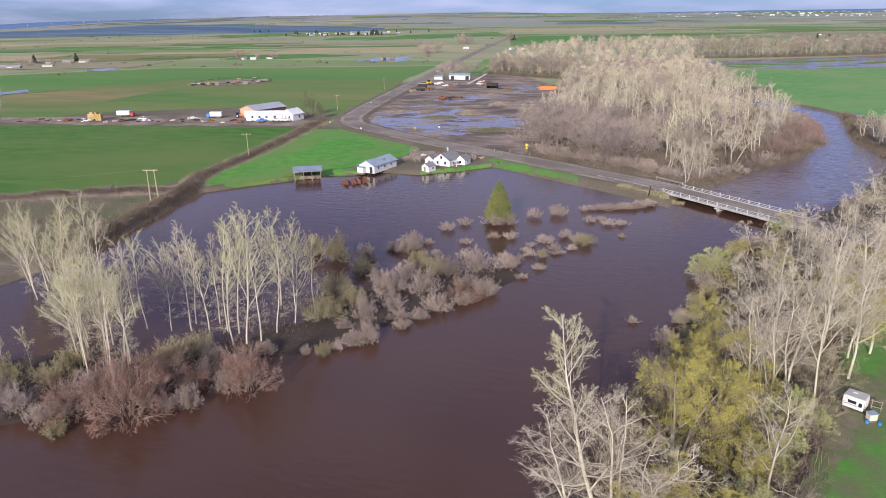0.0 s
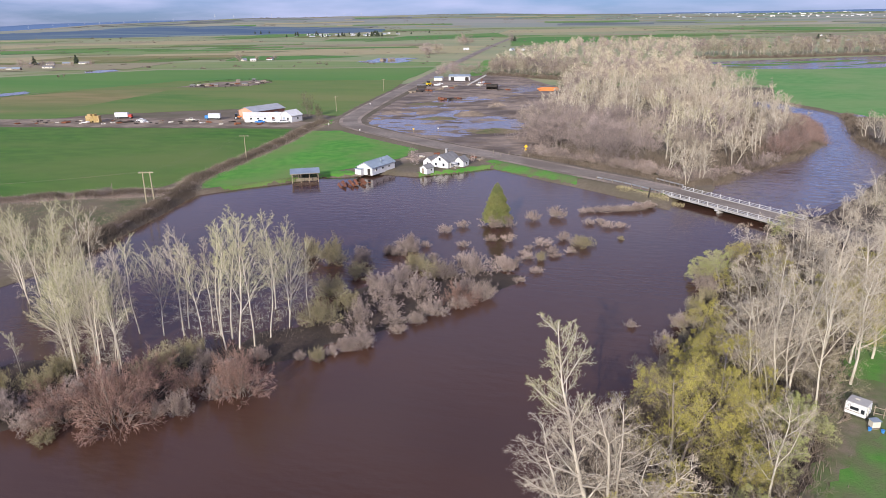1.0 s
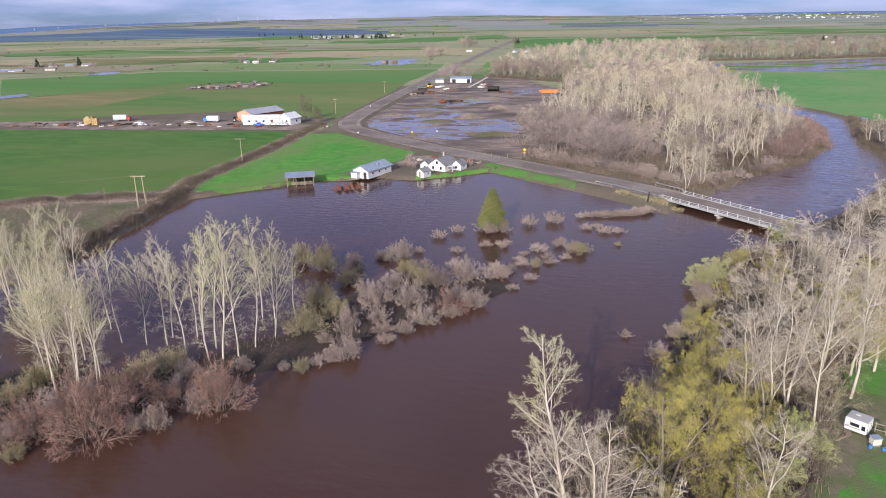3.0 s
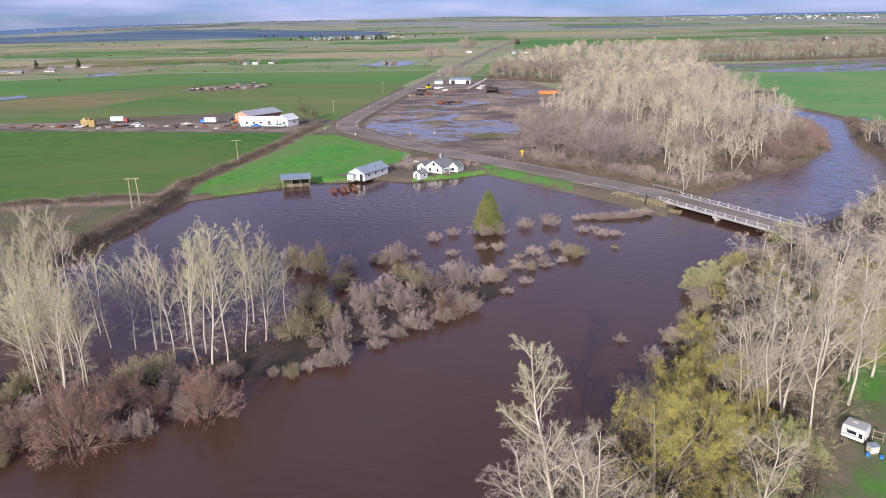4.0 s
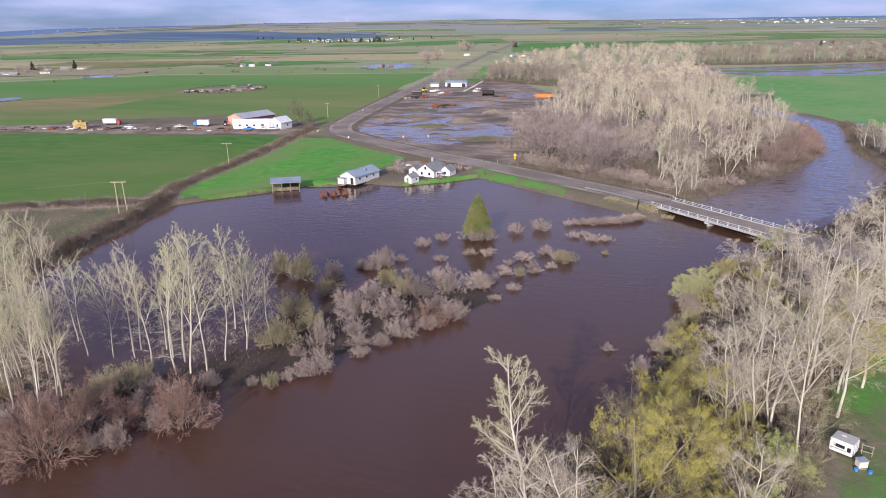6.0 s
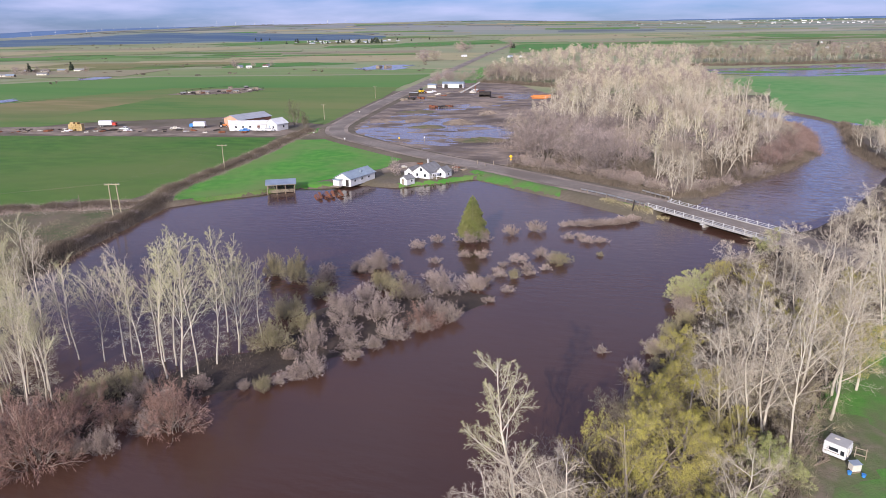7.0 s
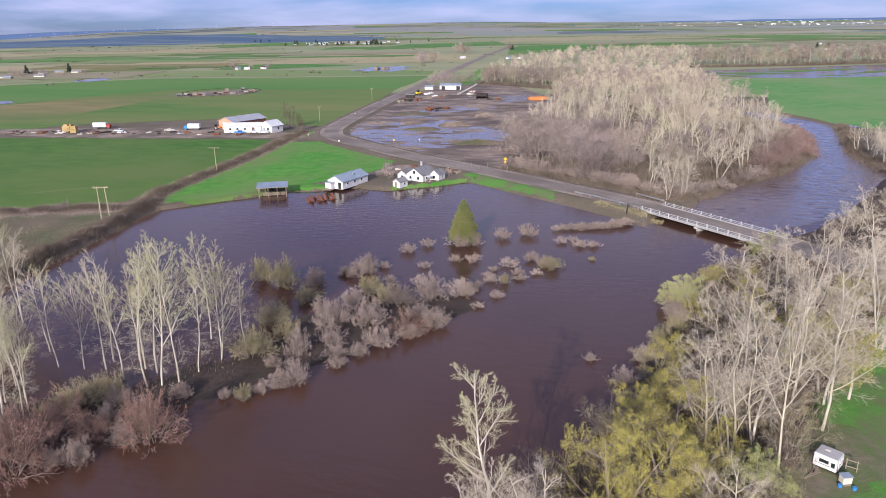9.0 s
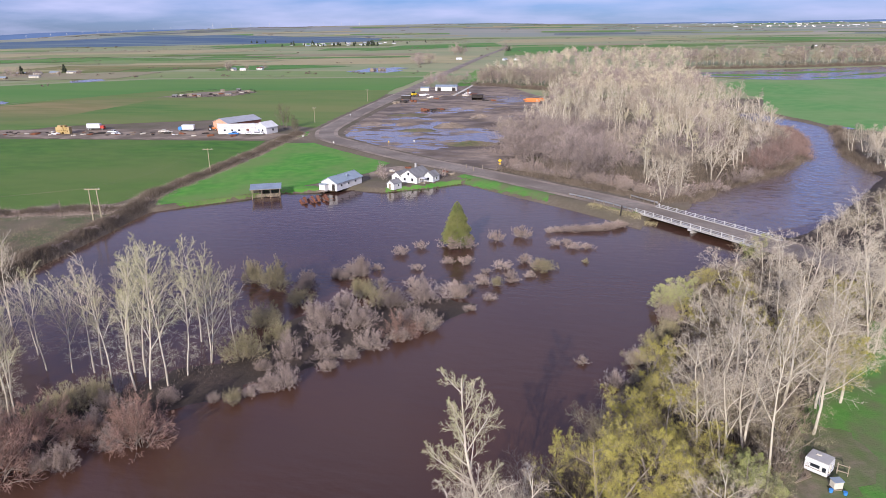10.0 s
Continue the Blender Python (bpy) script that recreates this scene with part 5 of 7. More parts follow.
# conifer by the water
def conifer(x, y, h):
    ob = thing("conifer", "dense conical conifer with olive needles standing in water", "tree", pose(x, y, -0.2))
    part("trunk", rod((0, 0, 0), (0, 0, h * 0.96), 0.2, 0.03), M_BARK_DARK, ob)
    g = np.random.default_rng(31)
    k = 15000
    f = np.sqrt(g.uniform(0.0, 1, k))
    zz = h * (1.0 - 0.84 * f)
    az = g.uniform(0, 6.28, k)
    lobes = 1 + 0.20 * np.sin(az * 5 + zz * 3.1) + 0.12 * np.sin(az * 9 - zz * 5.3)
    rad = (0.12 + 3.2 * np.clip((h - zz) / h, 0, 1) ** 0.7) * lobes * np.sqrt(g.uniform(0.35, 1, k))
    c = np.stack([rad * np.cos(az), rad * np.sin(az), zz - 0.18 * rad], 1)
    v, t = flakes(c, 0.22, g)
    o = new("crown", mesh_of("crown", v, t, [M_NEEDLE]))
    o.parent = ob


conifer(-22.4, 136.8, 9.2)

# the riverside wood
WOODLAND = [(-24, 214), (-8, 203), (10, 191), (24, 184), (30, 197), (46, 220), (62, 252), (66, 300), (66, 360), (62, 430), (0, 430), (-30, 430), (-34, 330), (-30, 270)]
BACKWOOD = [(-30, 430), (62, 430), (58, 540), (0, 560), (-20, 490)]
BELT = [(-97, 520), (-60, 500), (-32, 480), (0, 570), (60, 560), (68, 700), (100, 1000), (90, 1200), (-80, 1200), (-110, 900), (-112, 700)]
BELT_EAST = [(70, 740), (160, 765), (265, 820), (440, 930), (430, 1010), (260, 890), (190, 850), (90, 830)]


def scatter(poly, n, seed, gap):
    g = random.Random(seed)
    xs, ys = [p[0] for p in poly], [p[1] for p in poly]
    out = []
    for _ in range(n * 30):
        if len(out) >= n:
            break
        q = (g.uniform(min(xs), max(xs)), g.uniform(min(ys), max(ys)))
        if inside_distance(np.array([q]), poly)[0] > 0 and all((q[0] - o[0]) ** 2 + (q[1] - o[1]) ** 2 > gap * gap for o in out):
            out.append(q)
    return out


g = random.Random(55)
for i, (x, y) in enumerate(scatter(WOODLAND, 215, 1, 6.0)):
    near = y < 258 + 0.6 * max(0, -x) and x < 11
    if near or g.random() < 0.12:
        s = g.uniform(1.25, 1.85)
        stand(SCRUB[i % 2 if g.random() < 0.75 else 4], x, y, 0.5, g.uniform(0, 360), s, s, s * 0.92)
    else:
        s = g.uniform(0.7, 1.35)
        stand(WOOD[i % 8], x, y, 0.5, g.uniform(0, 360), s * 1.1, s * 1.1, s)


def plant_mass(name, label, kinds, spots):
    """Many far trees joined into one object."""
    vs, ts, mi, mats, base = [], [], [], [], 0
    shapes = []
    for k in kinds:
        pieces = []
        for c in k.children:
            me = c.data
            v = np.empty(len(me.vertices) * 3, np.float32)
            me.vertices.foreach_get("co", v)
            t = np.empty(len(me.polygons) * 3, np.int32)
            me.loops.foreach_get("vertex_index", t)
            if me.materials[0] not in mats:
                mats.append(me.materials[0])
            pieces.append((v.reshape(-1, 3), t.reshape(-1, 3), mats.index(me.materials[0])))
        shapes.append(pieces)
    for i, (x, y, turn, w, h, *up) in enumerate(spots):
        c, s_ = math.cos(turn), math.sin(turn)
        for v, t, m in shapes[i % len(shapes)]:
            vs.append(np.stack([w * (c * v[:, 0] - s_ * v[:, 1]) + x, w * (s_ * v[:, 0] + c * v[:, 1]) + y, h * v[:, 2] + (up[0] if up else 0.5)], 1))
            ts.append(t + base)
            mi.append(np.full(len(t), m, np.int32))
            base += len(v)
    me = mesh_of(name, np.concatenate(vs), np.concatenate(ts), mats)
    me.polygons.foreach_set("material_index", np.concatenate(mi))
    return tagged(new(name, me), label, "woodland", kind="stuff")


def spots_of(points, lo, hi, wide):
    out = []
    for x, y in points:
        s = g.uniform(lo, hi)
        out.append((x, y, g.uniform(0, 6.28), s * wide, s))
    return out


BELT_FRONT = [(-100, 520), (-60, 500), (-30, 478), (-16, 500), (-40, 540), (-96, 570)]
plant_mass("far_wood", "dense bare front of the woodland belt", WOODFAR, spots_of(scatter(BELT_FRONT, 110, 8, 4.0), 0.8, 1.15, 1.25))
plant_mass("far_wood", "bare pale woodland belt behind the riverside wood", WOODFAR, spots_of(scatter(BACKWOOD, 150, 4, 5.0), 0.85, 1.2, 1.3) + spots_of(scatter(BELT, 380, 2, 7.0), 0.6, 1.05, 1.45))
plant_mass("far_wood", "bare tree belt along the far flood water", WOODFAR, spots_of(scatter(BELT_EAST, 210, 3, 5.5), 0.9, 1.7, 1.35))
for k, x, y, h in [(0, 18.5, 178.0, 12.0), (3, 22.5, 182.5, 11.0)]:
    stand(FORK[k % 4], x, y, 0.5, 50 * k, h / 16, h / 16, h / 16)
g2 = random.Random(66)
for i in range(64):
    f = (i // 2) / 31
    x = float(np.interp(f, [0, 0.35, 0.75, 0.86, 1], [-25, -6, 20, 28, 46])) + g2.uniform(-1.5, 1.5)
    y = float(np.interp(f, [0, 0.35, 0.75, 0.86, 1], [212, 202, 183, 188, 215])) + (i % 2) * 3.5 + g2.uniform(-1, 1.5)
    w, h = g2.uniform(2.2, 4.2), g2.uniform(2.0, 4.6)
    stand(BUSH["rough" if g2.random() < 0.8 else "straw"][i % 3], x, y, 0.5, g2.uniform(0, 360), w, w, h, label="bare brown shrub at the foot of the wood", group="shrubs at the wood's foot")
for x, y, h in [(50, 223, 9), (54, 230, 10), (57, 238, 10), (47, 219, 8), (60, 246, 9)]:
    stand(SCRUB[3], x, y, 0.3, x * 40, h / 8 * 0.9, h / 8 * 0.9, h / 8)
for i, (x, y) in enumerate([(82.5, 245), (86, 252), (83, 261), (90, 258), (91, 268), (83, 230), (86, 236), (92, 246), (86, 241), (95, 262), (84, 224), (88, 228), (87, 262), (94, 253), (97, 270), (90, 240), (84, 238), (94, 238)]):
    stand(WOOD[(i + 3) % 6], x, y, 0.5, i * 50, 1.0, 1.0, 0.85)

# ---- far distance ----
def hill_range(name, label, mat, r0, r1, rows, seed):
    """A low range of hills: rows of (azimuth in degrees from +y to the right, crest height)."""
    az = np.linspace(rows[0][0], rows[-1][0], 160)
    crest = np.interp(az, [r[0] for r in rows], [r[1] for r in rows])
    g = np.random.default_rng(seed)
    crest = crest + 1.2 * np.interp(az, np.linspace(az[0], az[-1], 40), g.normal(0, 1, 40))
    rad = np.linspace(r0, r1, 12)
    f = np.sin(np.linspace(0, 1, 12) * np.pi / 2)
    a = np.radians(az)
    v = np.stack([np.sin(a)[None] * rad[:, None], np.cos(a)[None] * rad[:, None], 0.6 + f[:, None] * (crest[None] - 0.6)], -1).reshape(-1, 3)
    w = len(az)
    i = (np.arange(11)[:, None] * w + np.arange(w - 1)).ravel()
    t = np.concatenate([np.stack([i, i + w + 1, i + 1], 1), np.stack([i, i + w, i + w + 1], 1)])
    ob = new(name, mesh_of(name, v, t, [mat]))
    for p in ob.data.polygons:
        p.use_smooth = True
    tagged(ob, label, "hills", kind="structure")
    return lambda b, r: 0.6 + np.interp(r, rad, f) * (np.interp(b, az, crest) - 0.6)


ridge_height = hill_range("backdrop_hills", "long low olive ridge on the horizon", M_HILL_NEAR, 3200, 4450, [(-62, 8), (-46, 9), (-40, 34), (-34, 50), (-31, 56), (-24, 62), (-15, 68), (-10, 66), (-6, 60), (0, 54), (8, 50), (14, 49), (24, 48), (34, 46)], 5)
# low strip whose dark blue colour carries a cloud's shade
hill_range("backdrop_hills", "far plain strip coloured dark blue for cloud shade", M_CLOUDSHADE, 2300, 3300, [(-62, 6), (-46, 7), (-42, 14), (-37, 26), (-31, 24), (-26, 14), (-22, 6), (-19, 1)], 7)
hill_range("backdrop_hills", "distant skyline hills coloured blue for haze", M_HILL, 4470, 4650, [(-60, 12), (-50, 16), (-44, 40), (-36, 52), (-28, 56), (-16, 58), (-4, 58), (6, 58), (20, 60), (36, 56)], 6)



def ridge_field(b0, b1, r0, r1, slant, lift, mat, label):
    """A strip of farmland that follows the ridge, between two bearings and two distances."""
    b, f = np.meshgrid(np.linspace(b0, b1, 24), np.linspace(0, 1, 6))
    r = r0 + (r1 - r0) * f + slant * (b - b0)
    v = np.stack([r * np.sin(np.radians(b)), r * np.cos(np.radians(b)), ridge_height(b, r) + lift], -1).reshape(-1, 3)
    i = (np.arange(5)[:, None] * 24 + np.arange(23)).ravel()
    t = np.concatenate([np.stack([i, i + 25, i + 1], 1), np.stack([i, i + 24, i + 25], 1)])
    tagged(new("field", mesh_of("field", v, t, [mat])), label, "field", kind="structure")


g = random.Random(71)
RIDGE_KINDS = ((M_FARGREEN, "far green field on the low ridge"), (M_PLOUGH, "far brown field on the low ridge"), (M_RIDGEDARK, "dark scrub land toned for haze on the low ridge"), (M_TAN, "far tan field on the low ridge"), (M_FARCROP, "far pale green field on the low ridge"), (M_RIDGEDARK, "dark scrub land toned for haze on the low ridge"))
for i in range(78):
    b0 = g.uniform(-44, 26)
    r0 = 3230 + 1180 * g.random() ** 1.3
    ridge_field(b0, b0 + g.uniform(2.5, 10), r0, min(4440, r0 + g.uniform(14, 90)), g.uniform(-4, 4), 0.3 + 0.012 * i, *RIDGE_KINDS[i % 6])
spots = []
for i in range(46):
    b0, r0, n = g.uniform(-44, 26), g.uniform(3230, 4400), g.randint(4, 16)
    for k in range(n):
        b, r = b0 + k * g.uniform(0.05, 0.16), min(4430, r0 + k * g.uniform(-3, 3))
        w = g.uniform(3, 6)
        spots.append((r * math.sin(math.radians(b)), r * math.cos(math.radians(b)), g.uniform(0, 6.28), w * 1.8, w, float(ridge_height(b, r))))
plant_mass("far_scrub", "dark hedge lines and copses on the low ridge", BUSH["fleck"], spots)


# ---- buildings ----
def gable_shell(ob, L, W, eave, ridge, wall, roof, over=0.35, ribs=0.0, z0=0.0, ridge_over=None):
    """Four walls, two roof panels and a ridge cap; the ridge runs along local x."""
    t = 0.16
    for s in (-1, 1):
        part("wall", boxes((0, s * (W / 2 - t / 2), z0 + eave / 2, L, t, eave)), wall, ob)
        bm = prism([(-W / 2 + t, z0), (W / 2 - t, z0), (W / 2 - t, z0 + eave), (0, z0 + ridge), (-W / 2 + t, z0 + eave)], -t / 2, t / 2)
        part("gable_wall", bm, wall, ob, m=pose(s * (L / 2 - t / 2), 0, 0, 0, 0, 90))
    slope = math.atan2(ridge - eave, W / 2)
    run = math.hypot(ridge - eave, W / 2) + over
    for s in (-1, 1):
        mid_y, mid_z = run / 2 * math.cos(slope), z0 + ridge + 0.1 - run / 2 * math.sin(slope)
        panel = part("roof_panel", boxes((0, 0, 0, L + 2 * over, run, 0.09)), roof, ob, m=pose(0, s * (mid_y + 0.01), mid_z, -s * math.degrees(slope), 0, 0))
        n = int((L + 2 * over) / ribs) if ribs else 0
        for k in range(n):
            part("roof_seam", boxes((-L / 2 - over + (k + 0.5) * (L + 2 * over) / n, 0, 0.066, 0.06, run, 0.05)), roof, panel)
    part("ridge_cap", boxes((0, 0, z0 + ridge + 0.15, L + 2 * over, 0.35, 0.07), bevel=0.02), roof, ob)


def window(ob, x, y, z, w, h, face, name="window"):
    """A framed pane on a wall; face is the wall's outward turn about z (0: toward -y)."""
    m = pose(x, y, z, 0, 0, face)
    fr = part("window", boxes((0, -0.03, h / 2 + 0.04, w + 0.16, 0.08, 0.08), (0, -0.03, -h / 2 - 0.04, w + 0.2, 0.12, 0.08), (w / 2 + 0.04, -0.03, 0, 0.08, 0.08, h), (-w / 2 - 0.04, -0.03, 0, 0.08, 0.08, h)), M_WHITE, ob, m=m)
    part("pane", boxes((0, -0.012, 0, w, 0.025, h)), M_GLASS, fr, "dark glass pane")


def door(ob, x, y, z, w, h, face, mat, label=""):
    m = pose(x, y, z, 0, 0, face)
    d = part("door", boxes((0, -0.03, h / 2, w, 0.06, h), bevel=0.01), mat, ob, label, m=m)
    part("handle", boxes((w * 0.38, -0.08, h * 0.48, 0.05, 0.05, 0.14)), M_STEEL, d)


# long white barn
barn = thing("barn", "long low white barn with a grey-blue metal roof", "barn", pose(-64.6, 179.4, 0.6, 0, 0, 73.7) @ Matrix.Scale(0.87, 4))
gable_shell(barn, 12.5, 6.0, 2.4, 3.9, M_WHITE, M_ROOF_METAL, 0.4, 0.6)
door(barn, -6.25, -1.7, 0.05, 1.1, 2.0, -90, M_DARKWOOD, "dark plank door")
window(barn, -6.25, 0.8, 1.6, 0.9, 0.8, -90)
for x in (-4.0, -0.5, 3.0):
    window(barn, x, -3.0, 1.5, 0.9, 0.6, 0)
part("roof_vent", boxes((0.8, -1.5, 3.55, 0.6, 0.6, 0.7), bevel=0.04), M_ROOF_METAL, barn)
part("lean_to", boxes((-7.1, 1.4, 0.95, 1.6, 2.4, 1.9), bevel=0.02), M_WHITE, barn, "small boarded lean-to")
part("lean_to_roof", boxes((-7.15, 1.4, 2.02, 2.0, 2.8, 0.1)), M_ROOF_METAL, barn)
part("timber_deck", boxes((-8.7, 0.9, 0.18, 1.6, 3.4, 0.14)), M_WOOD, barn)
part("lean_to", boxes((6.9, -0.8, 0.9, 1.3, 3.0, 1.8), bevel=0.02), M_DARKWOOD, barn, "dark tarred lean-to")

# farmhouse: main block, wings, porch
house = thing("farmhouse", "white farmhouse with grey shingle roofs and small wings", "house", pose(-46.9, 190.0, 0.6, 0, 0, 73.7) @ Matrix.Diagonal((0.74, 0.74, 0.66, 1)))
gable_shell(house, 9.4, 7.4, 2.9, 5.6, M_WHITE, M_ROOF_GREY, 0.5)
for y, z in ((-1.7, 1.6), (1.7, 1.6), (0, 3.9)):
    window(house, -4.7, y, z, 0.9, 1.2, -90)
for x in (-2, 1.2):
    window(house, x, -3.7, 1.6, 0.9, 1.2, 0)
part("chimney", boxes((1.2, 0.4, 6.4, 0.7, 0.7, 1.8), bevel=0.03), M_CONCRETE, house, "grey brick chimney")
part("chimney_cap", boxes((1.2, 0.4, 7.35, 0.85, 0.85, 0.12)), M_CONCRETE, house)


def wing(x, y, L, W, eave, ridge, turn, roof):
    w = part("wing", boxes((0, 0, 0.1, L - 0.4, W - 0.4, 0.2)), M_CONCRETE, house, m=pose(x, y, 0, 0, 0, turn))
    gable_shell(w, L, W, eave, ridge, M_WHITE, roof, 0.25)
    window(w, -L / 2, 0, eave * 0.62, 0.8, 1.0, -90)
    window(w, 0, -W / 2, eave * 0.6, 0.8, 1.0, 0)


wing(-1.6, 5.5, 6.4, 4.0, 2.5, 4.1, 0, M_ROOF_GREY)
wing(2.6, -5.6, 4.6, 4.2, 2.5, 4.3, 0, M_ROOF_GREY)
part("porch_roof", boxes((-2.6, -4.2, 2.4, 2.4, 4.6, 0.12)), M_WHITE, house)
for x, y in ((-3.6, -6.2), (-3.6, -2.4), (-3.6, -4.3)):
    part("porch_post", boxes((x, y, 1.15, 0.14, 0.14, 2.4)), M_WHITE, house)
part("porch_floor", boxes((-2.6, -4.3, 0.15, 2.3, 4.3, 0.2)), M_WOOD, house)

hut = thing("garden_hut", "small white boarded hut with a grey roof", "hut", pose(-49.9, 180.2, 0.5, 0, 0, 65) @ Matrix.Scale(0.85, 4))
gable_shell(hut, 3.6, 3.0, 1.9, 2.8, M_WHITE, M_ROOF_GREY, 0.25)
door(hut, -1.8, 0.2, 0.05, 0.8, 1.75, -90, M_WOOD)
window(hut, 0.4, -1.5, 1.2, 0.7, 0.6, 0)

# open shed standing in the flood
shed = thing("pole_shed", "open timber pole shed with a blue-grey metal roof", "shed", pose(-80.2, 166.0, 0.0, 0, 0, 26) @ Matrix.Diagonal((0.86, 0.86, 0.86, 1)))
for i, x in enumerate((-4.0, -1.3, 1.3, 4.0)):
    for y, hgt in ((-2.2, 3.0), (2.2, 3.5)):
        part("post", boxes((x, y, hgt / 2 - 0.3, 0.2, 0.2, hgt + 0.6)), M_WOOD, shed)
panel = part("roof_panel", boxes((0, 0, 0, 9.2, 5.4, 0.09)), M_ROOF_METAL, shed, m=pose(0, 0, 3.35, 6.4, 0, 0))
for k in range(17):
    part("roof_seam", boxes((-4.4 + k * 0.55, 0, 0.066, 0.06, 5.4, 0.05)), M_ROOF_METAL, panel)
# back boards in near-black colour, for the shade inside the shed
for k in range(9):
    part("board", boxes((0, 2.28, 0.35 + k * 0.33, 8.2, 0.05, 0.28)), M_DARKWOOD, shed)
part("fascia", boxes((0, -2.62, 2.98, 9.0, 0.06, 0.22)), M_WOOD, shed)
part("brace", boxes((-2.0, -2.2, 1.9, 0.1, 0.1, 2.6)), M_WOOD, shed, m=pose(0, 0, 0, 0, 0, 0))
for k in range(5):
    part("manger_board", boxes((0.4 * (k % 2), -0.6, 0.25 + 0.2 * k, 7.2, 0.06, 0.14)), M_WOOD, shed)

# rusty implements half under water
for i, (x, y, rz) in enumerate([(-68.0, 162.6, -58), (-66.4, 163.8, -55), (-65.4, 164.8, -60), (-63.8, 166.0, -56)]):
    ob = thing("seed_drill", "rusty farm seed drill half under water", "farm implement", pose(x, y, 0.0, 0, 0, rz), group="rusty implements")
    tilt = pose(0, 0, 0.4, 8 + 4 * (i % 3), 3, 0)
    fm = part("frame", boxes((0, 0.75, 0, 4.2, 0.1, 0.12), (0, -0.75, 0, 4.2, 0.1, 0.12), *[(-2.05 + k * 1.02, 0, 0, 0.1, 1.6, 0.1) for k in range(5)]), M_RUST, ob, m=tilt)
    part("seed_box", prism([(-0.2, 0.05), (0.2, 0.05), (0.34, 0.5), (-0.34, 0.5)], -1.9, 1.9), M_RUST, fm, m=pose(0, 0.35, 0, 0, 0, 90))
    for k in range(7):
        part("share", rod((-1.9 + k * 0.63, -0.6, 0.1), (-1.85 + k * 0.63, -1.15, -0.35), 0.09, 0.04, 6), M_RUST, ob, m=tilt)
    part("drawbar", rod((0, 0.6, 0.35), (0.4, 2.2, 0.25), 0.07, 0.06, 6), M_RUST, ob)



# ---- poles, signs, wires ----
def h_frame(x, y, h, rz):
    ob = thing("utility_pole", "twin-leg timber utility pole with a crossarm", "utility pole", pose(x, y, 0.7, 0, 0, rz))
    for s in (-1, 1):
        part("pole", rod((s * 0.95, 0, -0.6), (s * 0.8, 0, h), 0.17, 0.12), M_POLE, ob)
    part("crossarm", boxes((0, -0.16, h - 0.25, 3.3, 0.14, 0.2)), M_POLE, ob)
    for s in (-1.4, 0, 1.4):
        part("insulator", rod((s, -0.16, h - 0.15), (s, -0.16, h + 0.12), 0.07, 0.04), M_CONCRETE, ob)


def single_pole(x, y, h, rz, arm=1.9, r=0.14):
    ob = thing("utility_pole", "single timber utility pole with a crossarm", "utility pole", pose(x, y, 0.7, 0, 0, rz))
    part("pole", rod((0, 0, -0.6), (0, 0, h), r, r * 0.7), M_POLE, ob)
    part("crossarm", boxes((0, -0.15, h - 0.3, arm, 0.1, 0.14)), M_POLE, ob)
    for s in (-0.4, 0.4):
        part("insulator", rod((s * arm, -0.15, h - 0.23), (s * arm, -0.15, h), 0.05, 0.03), M_CONCRETE, ob)


h_frame(-104.2, 133.2, 8.0, 20)
single_pole(-110.2, 187.5, 7.6, 14, 3.0)
single_pole(-127.5, 300, 7.0, 14)
single_pole(-137, 395, 7.0, 14)


def wire(p, q, sag):
    pts = [Vector(p).lerp(Vector(q), k / 10) - Vector((0, 0, sag * 4 * (k / 10) * (1 - k / 10))) for k in range(11)]
    v, t = tubes([(np.array([tuple(a) for a in pts]), np.full(11, 0.007))], 3)
    ob = new("power_line", mesh_of("power_line", v, t, [M_WOOD]))
    tagged(ob, "thin sagging overhead wire between poles", "wire", group="overhead wires")


for s in (-1.3, 0, 1.3):
    wire((-104.2 + s * 0.94, 133.2 + s * 0.34, 8.75), (-110.2 + s, 187.5 + s * 0.25, 8.2), 0.9)
    wire((-104.2 + s * 0.94, 133.2 + s * 0.34, 8.75), (-190 + s * 0.3, 96 + s, 8.6), 1.6)
for i in range(16):
    f = i / 15
    x, y = -118 - 62 * f, 137.5 - 27 * f
    ob = thing("fence_post", "grey weathered fence post at the field's edge", "fence post", pose(x, y, 0.7), group="field fence posts")
    part("post", rod((0, 0, -0.4), (0.03, 0, 1.35 if i else 3.6), 0.07, 0.06), M_WOOD, ob)

sign = thing("warning_sign", "yellow diamond road warning sign on a post", "road sign", pose(-26.2, 209.0, 1.1, 0, 0, 10))
part("post", boxes((0, 0, 1.0, 0.1, 0.1, 2.6)), M_WOOD, sign)
part("plate", boxes((0, -0.07, 2.5, 0.8, 0.03, 0.8)), M_SIGN, sign, m=Matrix.Translation((0, 0, 2.5)) @ pose(0, 0, 0, 0, 45, 0) @ Matrix.Translation((0, 0, -2.5)))
part("plate", boxes((0, -0.07, 1.55, 0.6, 0.03, 0.45)), M_SIGN, sign)
for x, y, mat, hh in [(-72.8, 243.5, M_SIGN, 1.5), (-64.5, 248.0, M_RAIL, 1.3), (-93.5, 241.8, M_RAIL, 1.0), (-111.5, 254.0, M_RAIL, 1.0), (-118, 320, M_RAIL, 1.2)]:
    ob = thing("marker_post", "small roadside marker on a post", "road marker", pose(x, y, 1.0), group="roadside markers")
    part("post", boxes((0, 0, hh / 2 - 0.1, 0.1, 0.1, hh + 0.2)), M_WOOD, ob)
    part("plate", boxes((0, -0.06, hh, 0.55, 0.03, 0.55), bevel=0.01), mat, ob)
